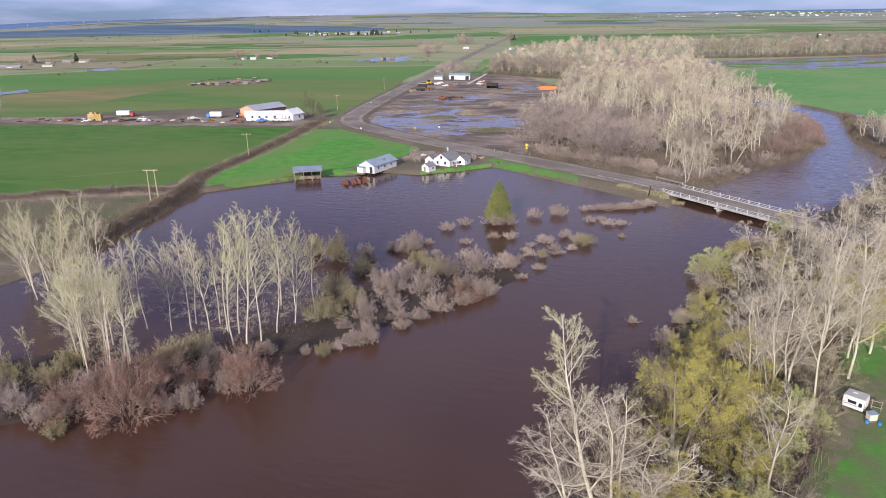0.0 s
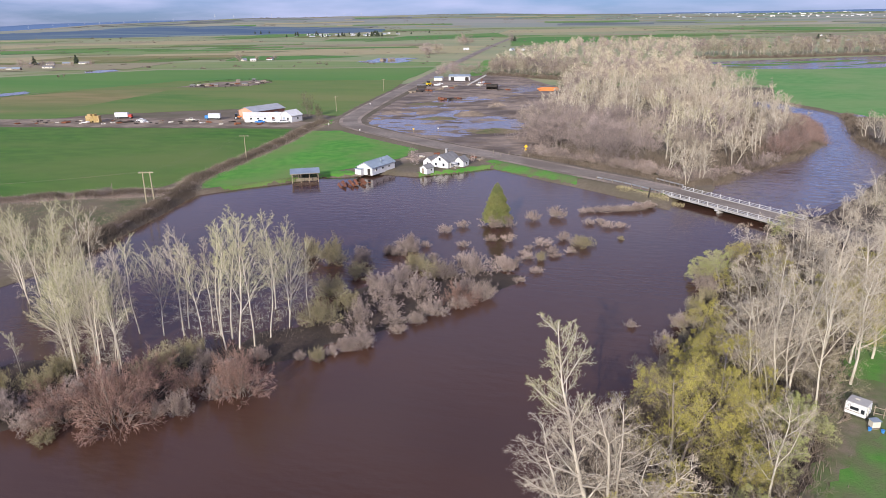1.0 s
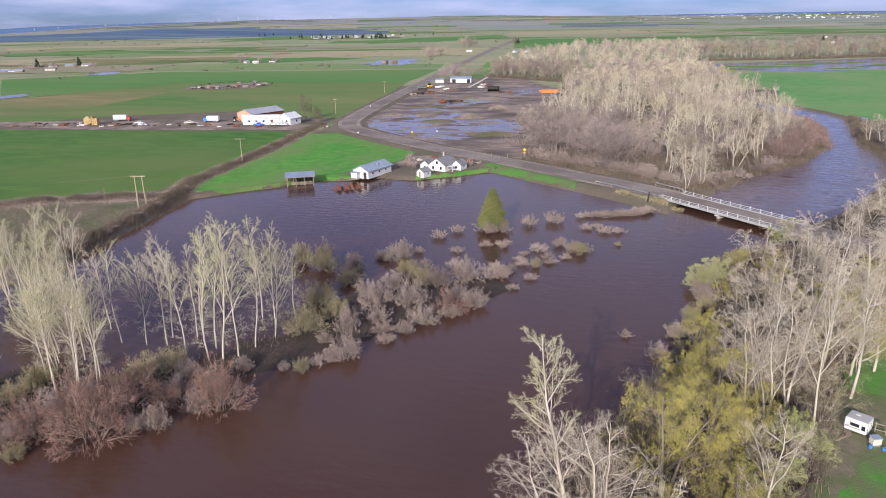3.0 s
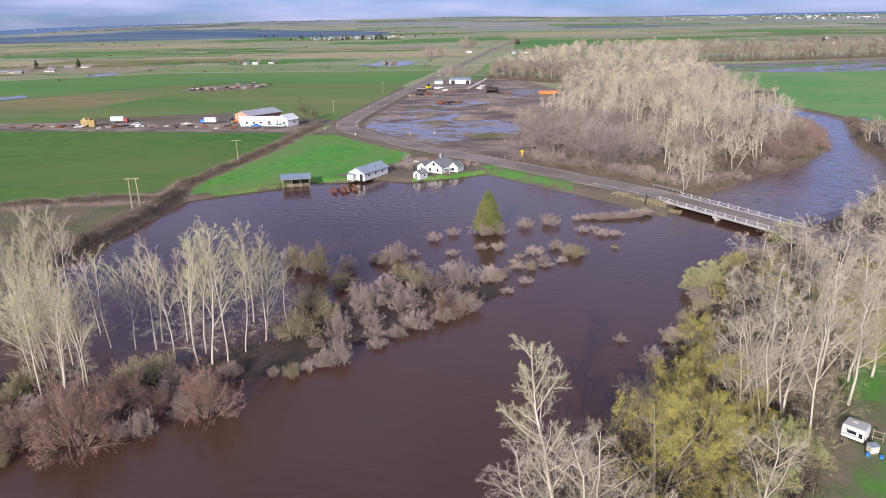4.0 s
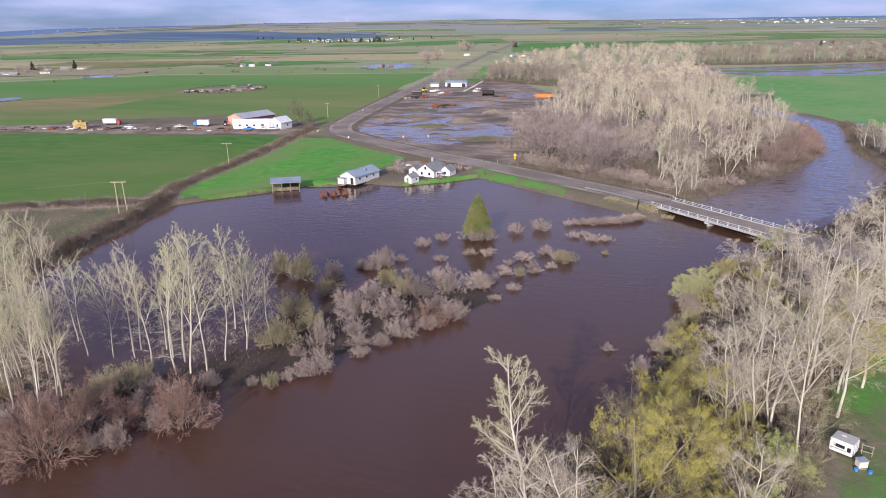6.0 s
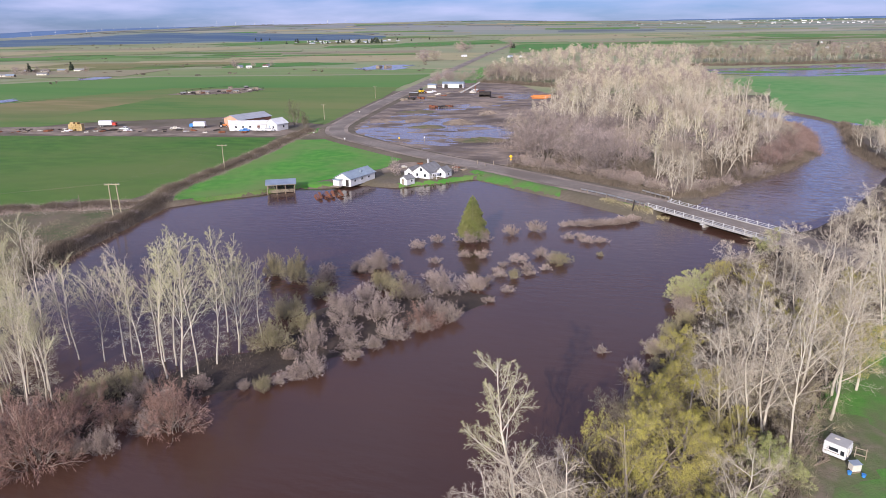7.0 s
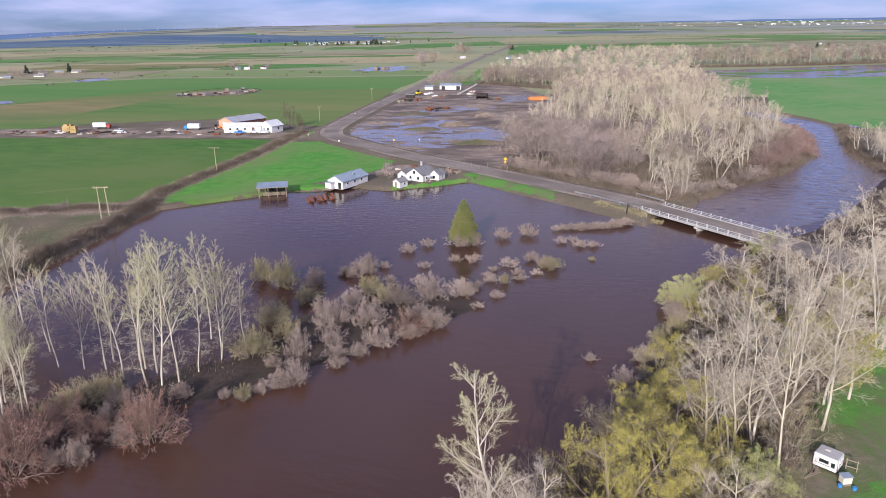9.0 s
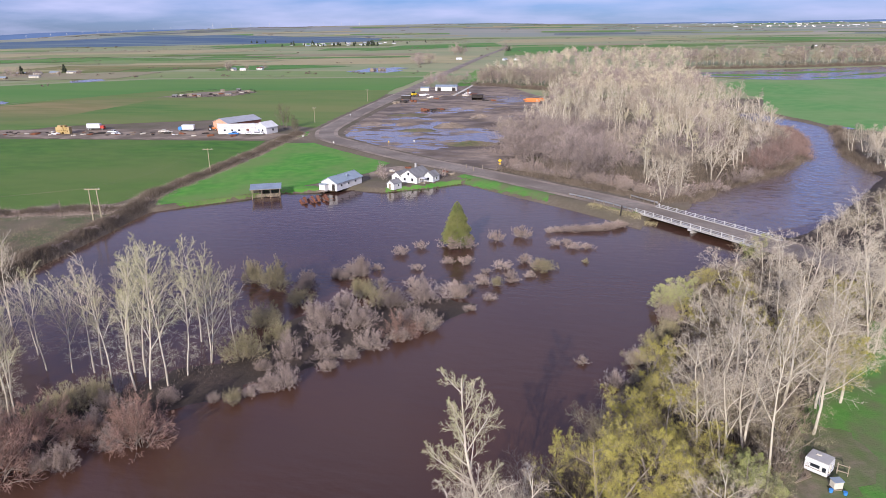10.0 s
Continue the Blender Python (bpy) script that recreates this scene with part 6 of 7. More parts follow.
ob = thing("leaning_post", "dark leaning timber post on the bank", "post", pose(9.0, 162.8, 0.0, 0, 6, 0))
part("post", rod((0, 0, -0.3), (0, 0, 3.2), 0.16, 0.13), M_DARKWOOD, ob)
for i, (x, y) in enumerate([(-24.5, 203.0), (-31, 206.5), (-33, 203.5), (-36, 207)]):
    ob = thing("fence_post", "grey timber gate post by the road", "fence post", pose(x, y, 1.0), group="gate posts")
    part("post", rod((0, 0, -0.3), (0, 0, 1.5), 0.1, 0.09), M_WOOD, ob)


# ---- vehicles and farm things ----
def wheels(ob, xs, w, r=0.38):
    for x in xs:
        for s in (-1, 1):
            wh = part("wheel", rod((x, s * w - 0.12, r), (x, s * w + 0.12, r), r, sides=14), M_BLACK, ob)
            part("rim", rod((x, s * (w + 0.1) - 0.04, r), (x, s * (w + 0.1) + 0.04, r), r * 0.55, sides=10), M_STEEL, wh)


def pickup(x, y, z, rz, mat, label, long_cab=False):
    ob = thing("pickup", label, "pickup truck", pose(x, y, z, 0, 0, rz) @ Matrix.Scale(0.82, 4))
    part("body", boxes((0, 0, 0.75, 5.0, 1.85, 0.6), bevel=0.12), mat, ob)
    cx, cl = (-0.4, 4.0) if long_cab else (0.3, 1.9)
    part("cab", boxes((cx, 0, 1.3, cl, 1.65, 0.75), bevel=0.16), mat, ob)
    part("windscreen", boxes((cx + cl / 2 - 0.03, 0, 1.36, 0.1, 1.35, 0.42)), M_GLASS, ob)
    for s in (-1, 1):
        part("side_window", boxes((cx, s * 0.82, 1.38, cl * 0.75, 0.04, 0.36)), M_GLASS, ob)
    part("bumper", boxes((2.52, 0, 0.5, 0.15, 1.8, 0.22), bevel=0.04), M_STEEL, ob)
    wheels(ob, (-1.5, 1.5), 0.85)


def box_truck(x, y, z, rz, cab_mat, label, L=7.0, cab_front=1):
    ob = thing("box_truck", label, "truck", pose(x, y, z, 0, 0, rz) @ Matrix.Scale(0.78, 4))
    part("cargo_box", boxes((0, 0, 2.2, L, 2.4, 2.5), bevel=0.05), M_WHITE, ob, "white cargo box")
    part("chassis", boxes((cab_front * 1.0, 0, 0.75, L + 2.2, 1.1, 0.3)), M_BLACK, ob)
    part("cab", boxes((cab_front * (L / 2 + 1.15), 0, 1.5, 2.0, 2.2, 1.7), bevel=0.15), cab_mat, ob)
    part("windscreen", boxes((cab_front * (L / 2 + 2.13), 0, 1.8, 0.08, 1.8, 0.6)), M_GLASS, ob)
    wheels(ob, (-L / 2 + 1, -L / 2 + 2.2, cab_front * (L / 2 + 1.2)), 1.0, 0.48)


FY = 0.86
big = thing("farm_barn", "large salmon and dark red barn with a metal roof", "barn", pose(-152.5, 275.5, FY, 0, 0, 66))
gable_shell(big, 17.0, 10.4, 3.6, 5.2, M_SALMON, M_STEEL, 0.4)
part("side_cladding", boxes((0, -5.26, 1.8, 16.8, 0.1, 3.4)), M_MAROON, big, "dark red board cladding")
part("barn_door", boxes((-8.58, -1.2, 1.55, 0.1, 6.6, 3.0), bevel=0.02), M_WHITE, big, "wide white sliding door")
part("door_track", boxes((-8.62, -1.2, 3.15, 0.14, 8.0, 0.14)), M_STEEL, big)
part("side_door", boxes((3.5, -5.34, 1.3, 2.2, 0.08, 2.5)), M_ROOF_METAL, big)
lowb = thing("long_shed", "long low white farm building with a white roof", "farm building", pose(-145.5, 264.6, FY, 0, 0, 14))
gable_shell(lowb, 15.5, 6.0, 2.5, 3.6, M_WHITE, M_WHITE, 0.3)
for x in (-5, -2, 1):
    window(lowb, x, -3.0, 1.5, 0.9, 0.7, 0)
door(lowb, 4.5, -3.0, 0.05, 1.1, 2.0, 0, M_MAROON, "dark red door")
cot = thing("farm_cottage", "white farm cottage with a pale hipped roof", "house", pose(-134.0, 266.5, FY, 0, 0, 74))
gable_shell(cot, 6.5, 6.5, 2.7, 4.6, M_WHITE, M_WHITE, 0.4)
window(cot, -3.25, -1.2, 1.5, 0.9, 0.9, -90)
door(cot, -3.25, 1.0, 0.05, 0.9, 1.95, -90, M_ROOF_METAL)
window(cot, 0.5, -3.25, 1.5, 0.9, 0.9, 0)
pickup(-144.5, 258.6, FY, 10, M_BLUE, "blue pickup truck parked in the farmyard")
pickup(-134.5, 260.8, FY, 12, M_WHITE, "white van parked beside the cottage", True)
pickup(-138.5, 260.5, FY, 190, M_WHITE, "white pickup truck parked in the farmyard")
box_truck(-214.5, 262.0, FY, 12, M_RED, "white box truck with a red cab on the farmyard", 7.6)
box_truck(-170.0, 265.5, FY, 192, M_BLUE, "white box truck with a blue cab on the farmyard", 6.6)
pickup(-178.0, 259.5, FY, 20, M_CREAM, "cream old car parked on bare earth")
pickup(-199.0, 254.5, FY, 5, M_WHITE, "white car parked among scrap")

stack = thing("hay_stack", "weathered yellow stack of straw bales", "straw stack", pose(-219.0, 249.5, FY, 0, 0, 12) @ Matrix.Scale(0.85, 4))
g = random.Random(5)
for i in range(7):
    for k in range(5):
        if k < 4 or i in (1, 2, 4):
            if not (k == 0 and i == 3):
                part("bale", boxes((-3.0 + i * 1.0, g.uniform(-0.15, 0.15), 0.42 + k * 0.84, 0.97, 2.4, 0.82), bevel=0.06), M_YELLOW, stack)
tr = thing("tractor", "small orange tractor beside the barn", "tractor", pose(-160.5, 268.5, FY, 0, 0, 30))
part("body", boxes((0.5, 0, 1.0, 2.2, 0.8, 0.7), bevel=0.1), M_ORANGE, tr)
part("cab", boxes((-0.7, 0, 1.7, 1.2, 1.3, 1.3), bevel=0.1), M_GLASS, tr)
part("mudguard", boxes((-0.8, 0, 1.2, 1.4, 1.8, 0.2), bevel=0.05), M_ORANGE, tr)
wheels(tr, (-0.9,), 0.85, 0.75)
wheels(tr, (1.3,), 0.7, 0.45)

# scrap, pallets and timber about the yards
SCRAP_KINDS = [("scrap_pile", "low heap of rusty scrap metal", M_RUST), ("timber_stack", "grey stack of weathered timber", M_WOOD), ("pallet_stack", "pale stack of wooden pallets", M_CREAM), ("crate", "dark covered timber crate", M_DARKWOOD), ("drum", "white round plastic tank", M_WHITE)]


def scrap(x, y, z, kind, s, seed):
    """A loose heap of bars and boxes."""
    name, label, mat = SCRAP_KINDS[kind]
    g = random.Random(seed)
    ob = thing(name, label, name.replace("_", " "), pose(x, y, z, 0, 0, g.uniform(0, 360)), group="yard clutter")
    for _ in range(7):
        part("piece", boxes((g.uniform(-1, 1) * s, g.uniform(-0.7, 0.7) * s, (0.14 + 0.3 * g.random()) * s, g.uniform(0.5, 1.7) * s, g.uniform(0.2, 0.7) * s, g.uniform(0.2, 0.55) * s, g.uniform(0, 180))), mat, ob)
    return ob


g = random.Random(77)
for i in range(26):
    f = i / 25
    x, y = -243 + 105 * f + g.uniform(-2, 2), 242.5 + 16 * f + g.uniform(-3, 5)
    scrap(x, y, FY - 0.03, (0, 1, 2, 0, 3, 4)[i % 6], g.uniform(0.5, 1.3), 500 + i)
for i in range(44):
    f = g.random()
    scrap(-250 + 92 * f, 238.5 + 17 * f + g.uniform(0, 10), FY - 0.03, (3, 1, 0, 3, 2, 1, 3)[i % 7], g.uniform(0.35, 0.9), 560 + i)
for i, (x, y, k, s) in enumerate([(-116, 384, 1, 1.8), (-112, 388, 3, 2.2), (-108, 394, 0, 1.8), (-104, 402, 1, 2.0), (-99, 410, 0, 1.5), (-90, 352, 0, 2.0), (-85, 353, 3, 1.8), (-82, 356, 0, 1.6), (-112, 428, 4, 1.8), (-95, 440, 1, 2.0),
                                  (-86, 432, 2, 1.8), (-82, 440, 0, 2.0), (-100, 425, 1, 1.6), (-68, 402, 3, 1.6), (-63, 404, 0, 1.4), (-88, 448, 4, 1.6), (-105, 418, 2, 1.5)]):
    scrap(x, y, 0.95, k, s, 700 + i)
ws = thing("workshop", "long white workshop with dark panels for open bays", "workshop", pose(-107, 468, 0.95, 0, 0, 4) @ Matrix.Scale(0.72, 4))
gable_shell(ws, 20, 9, 4.0, 5.4, M_WHITE, M_ROOF_METAL, 0.4)
# dark slabs on the wall imitate the shade in open bays
for x in (-6.5, 7.5):
    part("bay_door", boxes((x, -4.53, 1.7, 3.4, 0.1, 3.3)), M_DARKWOOD, ws, "dark panel for the shade of an open bay")
ws2 = thing("store_shed", "small pale store shed beside the workshop", "shed", pose(-121.0, 464, 0.95, 0, 0, 4) @ Matrix.Scale(0.72, 4))
gable_shell(ws2, 8, 6, 2.8, 3.8, M_CREAM, M_ROOF_METAL, 0.3)
blk = thing("black_shed", "black open-fronted shed on the mud yard", "shed", pose(-73.5, 408, 0.95, 0, 0, 4) @ Matrix.Scale(0.72, 4))
part("roof", boxes((0, 0, 4.3, 9.6, 6, 0.3)), M_DARKWOOD, blk)
part("back_wall", boxes((0, 2.7, 2.1, 9.0, 0.2, 4.2)), M_DARKWOOD, blk)
part("side_wall", boxes((-4.4, 0, 2.1, 0.2, 5.2, 4.2)), M_DARKWOOD, blk)
part("front_panel", boxes((0, -2.7, 3.2, 9.0, 0.2, 2.0)), M_DARKWOOD, blk)
for x in (-4.3, 0, 4.3):
    part("post", boxes((x, -2.7, 2.1, 0.3, 0.3, 4.2)), M_DARKWOOD, blk)
hop = thing("hopper", "timber and steel hopper beside the mud yard", "hopper", pose(-113.5, 396, 0.95, 0, 0, 10) @ Matrix.Scale(0.75, 4))
part("bin", boxes((0, 0, 3.2, 7.0, 4.0, 2.6), bevel=0.1), M_DARKWOOD, hop)
part("rim", boxes((0, 0, 4.55, 7.2, 4.2, 0.15)), M_STEEL, hop)
for x in (-3.2, 3.2):
    for y in (-1.7, 1.7):
        part("leg", boxes((x, y, 1.0, 0.3, 0.3, 2.2)), M_RUST, hop)
con = thing("conveyor", "inclined grey gravel conveyor on the yard", "conveyor", pose(-88.5, 436, 0.9, 0, 0, 50))
part("belt_frame", boxes((0, 0, 0, 16, 1.0, 0.6)), M_CONCRETE, con, m=pose(0, 0, 3.0, 0, -20, 0))
for x, hgt in ((-4.5, 1.6), (4.0, 4.3)):
    part("leg", boxes((x, 0.4, hgt / 2, 0.2, 0.2, hgt)), M_RUST, con)
    part("leg", boxes((x, -0.4, hgt / 2, 0.2, 0.2, hgt)), M_RUST, con)
pipes = thing("pipe_stack", "stack of orange pipes at the yard's edge", "pipes", pose(-41.5, 410, 1.0, 0, 0, 12))
for i in range(9):
    part("pipe", rod((-5 + 1.6 * (i % 3), (i - 4) * 1.7, 0.3 + 0.3 * (i % 2)), (3.5 + 1.2 * (i % 4), (i - 4) * 1.9, 0.3 + 0.3 * (i % 2)), 0.34, sides=10), M_ORANGE, pipes)
pickup(-112, 433, 0.98, 20, M_WHITE, "white pickup truck by the workshop")
tr2 = thing("loader", "yellow wheel loader by the workshop", "loader", pose(-117, 424, 0.98, 0, 0, 60))
part("body", boxes((0, 0, 1.5, 3.6, 1.8, 1.2), bevel=0.15), M_SIGN, tr2)
part("cab", boxes((-0.3, 0, 2.6, 1.4, 1.5, 1.2), bevel=0.1), M_GLASS, tr2)
part("bucket", boxes((2.9, 0, 0.7, 0.9, 2.4, 0.8), bevel=0.1), M_RUST, tr2)
wheels(tr2, (-1.2, 1.3), 1.0, 0.7)


# soil heaps on the mud yard
def soil_heap(x, y, w, d, h, mat, label, seed):
    """A low, uneven heap of tipped earth."""
    g = np.random.default_rng(seed)
    n, m = 14, 28
    rr, aa = np.meshgrid(np.linspace(0, 1, n), np.linspace(0, 2 * np.pi, m, endpoint=False), indexing="ij")
    edge = 1 + 0.18 * np.sin(3 * aa + seed) + 0.10 * np.sin(7 * aa + 2 * seed)
    z = h * (1 - rr**1.6) * (1 + 0.25 * np.sin(4 * aa + 5 * rr)) + g.normal(0, 0.06 * h, rr.shape) * (rr < 0.97) - 0.12 * (rr > 0.97)
    v = np.stack([w / 2 * rr * edge * np.cos(aa), d / 2 * rr * edge * np.sin(aa), z], -1).reshape(-1, 3)
    i, j = np.meshgrid(np.arange(n - 1), np.arange(m), indexing="ij")
    a, b = (i * m + j).ravel(), (i * m + (j + 1) % m).ravel()
    t = np.concatenate([np.stack([a, a + m, b + m], 1), np.stack([a, b + m, b], 1)])
    ob = new("earth_mound", mesh_of("earth_mound", v, t, [mat]))
    ob.matrix_world = pose(x, y, 0.95, 0, 0, 14)
    tagged(ob, label, "mound", group="earth mounds")


for i, (x, y, w, d, h, mat) in enumerate([(-43.8, 251.6, 21, 9, 1.1, M_FALLOW), (-55.7, 325.5, 11, 14, 1.8, M_DIRT), (-63, 298, 15, 12, 1.3, M_DIRT), (-73, 283, 16, 7, 0.7, M_FALLOW), (-92, 332, 20, 10, 0.6, M_FALLOW), (-50, 362, 14, 16, 1.0, M_MUD), (-100, 300, 12, 10, 0.6, M_MUD), (-84, 300, 10, 8, 0.7, M_MUD)]):
    soil_heap(x, y, w, d, h, mat, "low olive mound overgrown with weeds on mud" if mat is M_FALLOW else "low heap of tipped brown earth on mud", i + 1)
for i, (x, y, k, s) in enumerate([(-41, 201.5, 0, 1.0), (-38.5, 199.5, 1, 1.1), (-57, 200, 2, 0.9), (-60, 197, 1, 0.8), (-44, 205, 3, 0.8), (-36, 203, 4, 0.5), (-54, 206, 0, 0.8)]):
    scrap(x, y, 0.82, k, s, 760 + i)
for x, y, h in [(-56.0, 188.5, 5.0), (-59.5, 196.5, 4.2), (-40.0, 194.5, 3.4)]:
    stand(SCRUB[0], x, y, 0.6, x * 30, h / 8 * 0.6, h / 8 * 0.6, h / 8, label="small bare garden tree beside the farmhouse", group="garden trees")


# ---- far farmsteads ----
def far_house(x, y, L, W, rz, wall, roof, label, group, s=1.0):
    ob = thing("farm_house", label, "house", pose(x, y, 0.9, 0, 0, rz) @ Matrix.Scale(s, 4), group=group)
    gable_shell(ob, L, W, 2.8, 2.8 + W * 0.3, wall, roof, 0.4)
    for k in (-1, 1):
        window(ob, k * L / 4, -W / 2, 1.6, 1.4, 1.2, 0)


g = random.Random(12)
ROOFS = (M_ROOF_METAL, M_ROOF_GREY, M_WHITE, M_MAROON)
for i, (x, y) in enumerate([(-272, 402), (-266, 410), (-258, 408), (-250, 414), (-243, 418), (-240, 438), (-254, 450), (-262, 442)]):
    far_house(x, y, g.uniform(6, 10), 4, 20 + g.uniform(-20, 20), M_WOOD if i % 3 else M_DARKWOOD, M_WOOD if i % 2 else M_ROOF_GREY, "low weathered cattle shed in a far corral", "corral sheds", 0.4)
sheet("corral", [(-282, 398), (-258, 400), (-236, 412), (-234, 440), (-256, 458), (-280, 430)], 0.90, M_DIRT, "muddy bare earth of a cattle corral", "ground", seed=71, ragged=2, step=5)
for i in range(14):
    scrap(-277 + 2.8 * i + 3 * math.sin(i * 2.1), 404 + 2.6 * i + 5 * math.sin(i * 1.3), 0.88, (1, 3, 2, 3, 0)[i % 5], 1.0 + 0.5 * math.sin(i * 3.7) ** 2, 840 + i)
for i in range(22):
    f = i / 22 * 6.283
    ob = thing("fence_post", "timber corral fence post", "fence post", pose(-258 + 25 * math.cos(f), 428 + 29 * math.sin(f), 0.8), group="corral fence")
    part("post", boxes((0, 0, 0.5, 0.2, 0.2, 1.2)), M_DARKWOOD, ob)
    part("rail", boxes((0, 0, 0.8, 0.1, 7.6, 0.14)), M_DARKWOOD, ob, m=pose(0, 0, 0, 0, 0, math.degrees(math.atan2(29 * math.cos(f), -25 * math.sin(f))) - 90))
for i, (x, y) in enumerate([(-394, 680), (-386, 684), (-381, 676), (-374, 700), (-378, 710), (-400, 690)]):
    far_house(x, y, g.uniform(9, 14), 8, g.uniform(0, 90), M_WHITE if i % 2 else M_CREAM, ROOFS[i % 4], "pale far farm building on the plain", "far farmstead", 0.5)
for i, (x, y) in enumerate([(-568, 537), (-560, 541), (-548, 536), (-535, 560), (-590, 600), (-575, 605), (-563, 615), (-548, 622)]):
    far_house(x, y, g.uniform(14, 24), 8, 20 + g.uniform(-15, 15), M_CREAM if i % 2 else M_WOOD, ROOFS[i % 2], "pale long farm shed on the plain", "western farmstead", 0.5)
for i in range(22):
    x, y = -760 + 260 * g.random() - 120, 1680 + 380 * g.random()
    far_house(x, y, g.uniform(14, 30), 10, g.uniform(0, 60), M_WHITE, ROOFS[i % 3], "small white house of a far hamlet", "hamlet houses", 0.55)
for i, (x, y) in enumerate([(-140, 912), (-126, 915), (-205, 930), (-240, 690), (-233, 697), (300, 1190), (330, 1200), (250, 1150), (360, 1480), (480, 1430), (520, 1440)]):
    far_house(x, y, g.uniform(8, 14), 7, g.uniform(0, 90), M_WOOD if i in (3, 4) else M_WHITE, M_ROOF_GREY if i in (3, 4) else ROOFS[i % 3], "small weathered house among far trees", "scattered houses", 0.55)
for i in range(170):
    a = math.radians(-3 + 26 * (i / 169) + g.uniform(-0.5, 0.5))
    r = g.uniform(3650, 4400)
    L = g.choice((7, 9, 12, 16, 34)) * g.uniform(0.7, 1.2) * (0.8 if i > 90 else 0.6)
    ob = thing("warehouse", "long white far building of the town", "warehouse", pose(r * math.sin(a), r * math.cos(a), 3 + 45 * math.sin((r - 3200) / 1250 * math.pi / 2), 0, 0, -math.degrees(a)), group="far town buildings")
    hh = g.choice((3, 4, 4, 5, 8))
    part("wall", boxes((0, 0, 0, L, 14, hh)), (M_WHITE, M_CREAM, M_CONCRETE, M_WHITE)[i % 4], ob)
    part("roof", boxes((0, 0, hh / 2 + 0.3, L + 1, 15, 0.6)), M_ROOF_METAL, ob)


def turbine(x, y, z, h, turn):
    ob = thing("wind_turbine", "slender white wind turbine on the far ridge", "wind turbine", pose(x, y, z, 0, 0, turn), group="wind turbines")
    part("tower", rod((0, 0, -4), (0, 0, h), h * 0.022, h * 0.012), M_WHITE, ob)
    part("nacelle", boxes((0, 0, h, 1.6, 4.0, 1.6), bevel=0.2), M_WHITE, ob)
    for k in range(3):
        a = 0.4 * turn + k * 2.094
        part("blade", rod((0, -2.2, h), (h * 0.55 * math.sin(a), -2.2, h + h * 0.55 * math.cos(a)), h * 0.014, h * 0.004, 5), M_WHITE, ob)


for i in range(17):
    az = (-32, -30.6, -29.2, -27.8, -23.6, -22.2, -20.8, -35, -36.2, -37.4, -38.4, -39.2, -40, -41, -42, -43, -44.5)[i]
    a = math.radians(az)
    turbine(4300 * math.sin(a), 4300 * math.cos(a), float(np.interp(az, [-46, -40, -33, -24], [12, 33, 54, 60])) - 2, 20 if i < 7 else 14, i * 40)


# ---- camper and things on the lawn ----
camper = thing("camper", "small white camper box with dark windows on the lawn", "camper", pose(27.9, 72.4, 0.83, 0, 0, 57) @ Matrix.Diagonal((0.52, 0.98, 0.66, 1)))
prof = [(-1.75, 0.35), (1.6, 0.35), (1.75, 1.2), (1.7, 2.2), (1.5, 2.32), (-1.6, 2.36), (-1.75, 2.2)]
bm = prism(prof, -1.05, 1.05)
bmesh.ops.bevel(bm, geom=bm.edges[:], offset=0.07, segments=2, affect="EDGES")
part("shell", bm, M_WHITE, camper, "white ribbed shell")
part("underframe", boxes((0, 0, 0.28, 3.2, 1.6, 0.16)), M_BLACK, camper)
part("roof_edge", boxes((0, 0, 2.38, 3.3, 2.04, 0.06), bevel=0.02), M_CONCRETE, camper, "weathered pale grey roof sheet")
part("roof_vent", boxes((0.3, 0.2, 2.47, 0.45, 0.45, 0.14), bevel=0.03), M_CREAM, camper)
window(camper, -1.76, 0.1, 1.5, 0.85, 0.55, -90)
window(camper, -1.76, -0.72, 1.35, 0.35, 0.75, -90)
window(camper, 0.5, -1.06, 1.55, 0.9, 0.5, 0)
door(camper, -0.7, -1.06, 0.4, 0.7, 1.75, 0, M_CREAM, "cream narrow door")
part("stripe", boxes((0, -1.06, 1.05, 3.2, 0.02, 0.1)), M_WOOD, camper)
part("stripe", boxes((-1.765, 0, 0.95, 0.02, 1.9, 0.1)), M_WOOD, camper)
part("hitch", boxes((2.3, 0, 0.4, 1.3, 0.12, 0.12), (2.0, 0.3, 0.4, 0.9, 0.08, 0.1, -25), (2.0, -0.3, 0.4, 0.9, 0.08, 0.1, 25)), M_BLACK, camper)
wheels(camper, (-0.2,), 0.85, 0.32)
# an upright timber ladder frame: two uprights and two bars
fr = thing("saw_horse", "weathered timber ladder frame beside the camper", "saw horse", pose(29.9, 72.2, 0.83, 0, 0, 70) @ Matrix.Scale(0.75, 4))
for y in (-0.6, 0.6):
    part("upright", boxes((0, y, 0.8, 0.1, 0.1, 1.7)), M_WOOD, fr)
for z in (0.5, 1.4):
    part("bar", boxes((0, 0, z, 0.08, 1.5, 0.1)), M_WOOD, fr)
tank = thing("water_tote", "cream plastic tote in a cage on a pallet", "water tank", pose(28.8, 70.0, 0.82, 0, 0, 20) @ Matrix.Scale(0.72, 4))
part("pallet", boxes(*[(0, -0.5 + k * 0.25, 0.07, 1.3, 0.14, 0.1) for k in range(5)]), M_WOOD, tank)
part("tank_body", boxes((0, 0, 0.68, 1.25, 1.05, 1.05), bevel=0.1), M_CREAM, tank)
part("lid", boxes((0, 0, 1.24, 1.35, 1.15, 0.06)), M_ROOF_METAL, tank, "grey sheet metal lid")
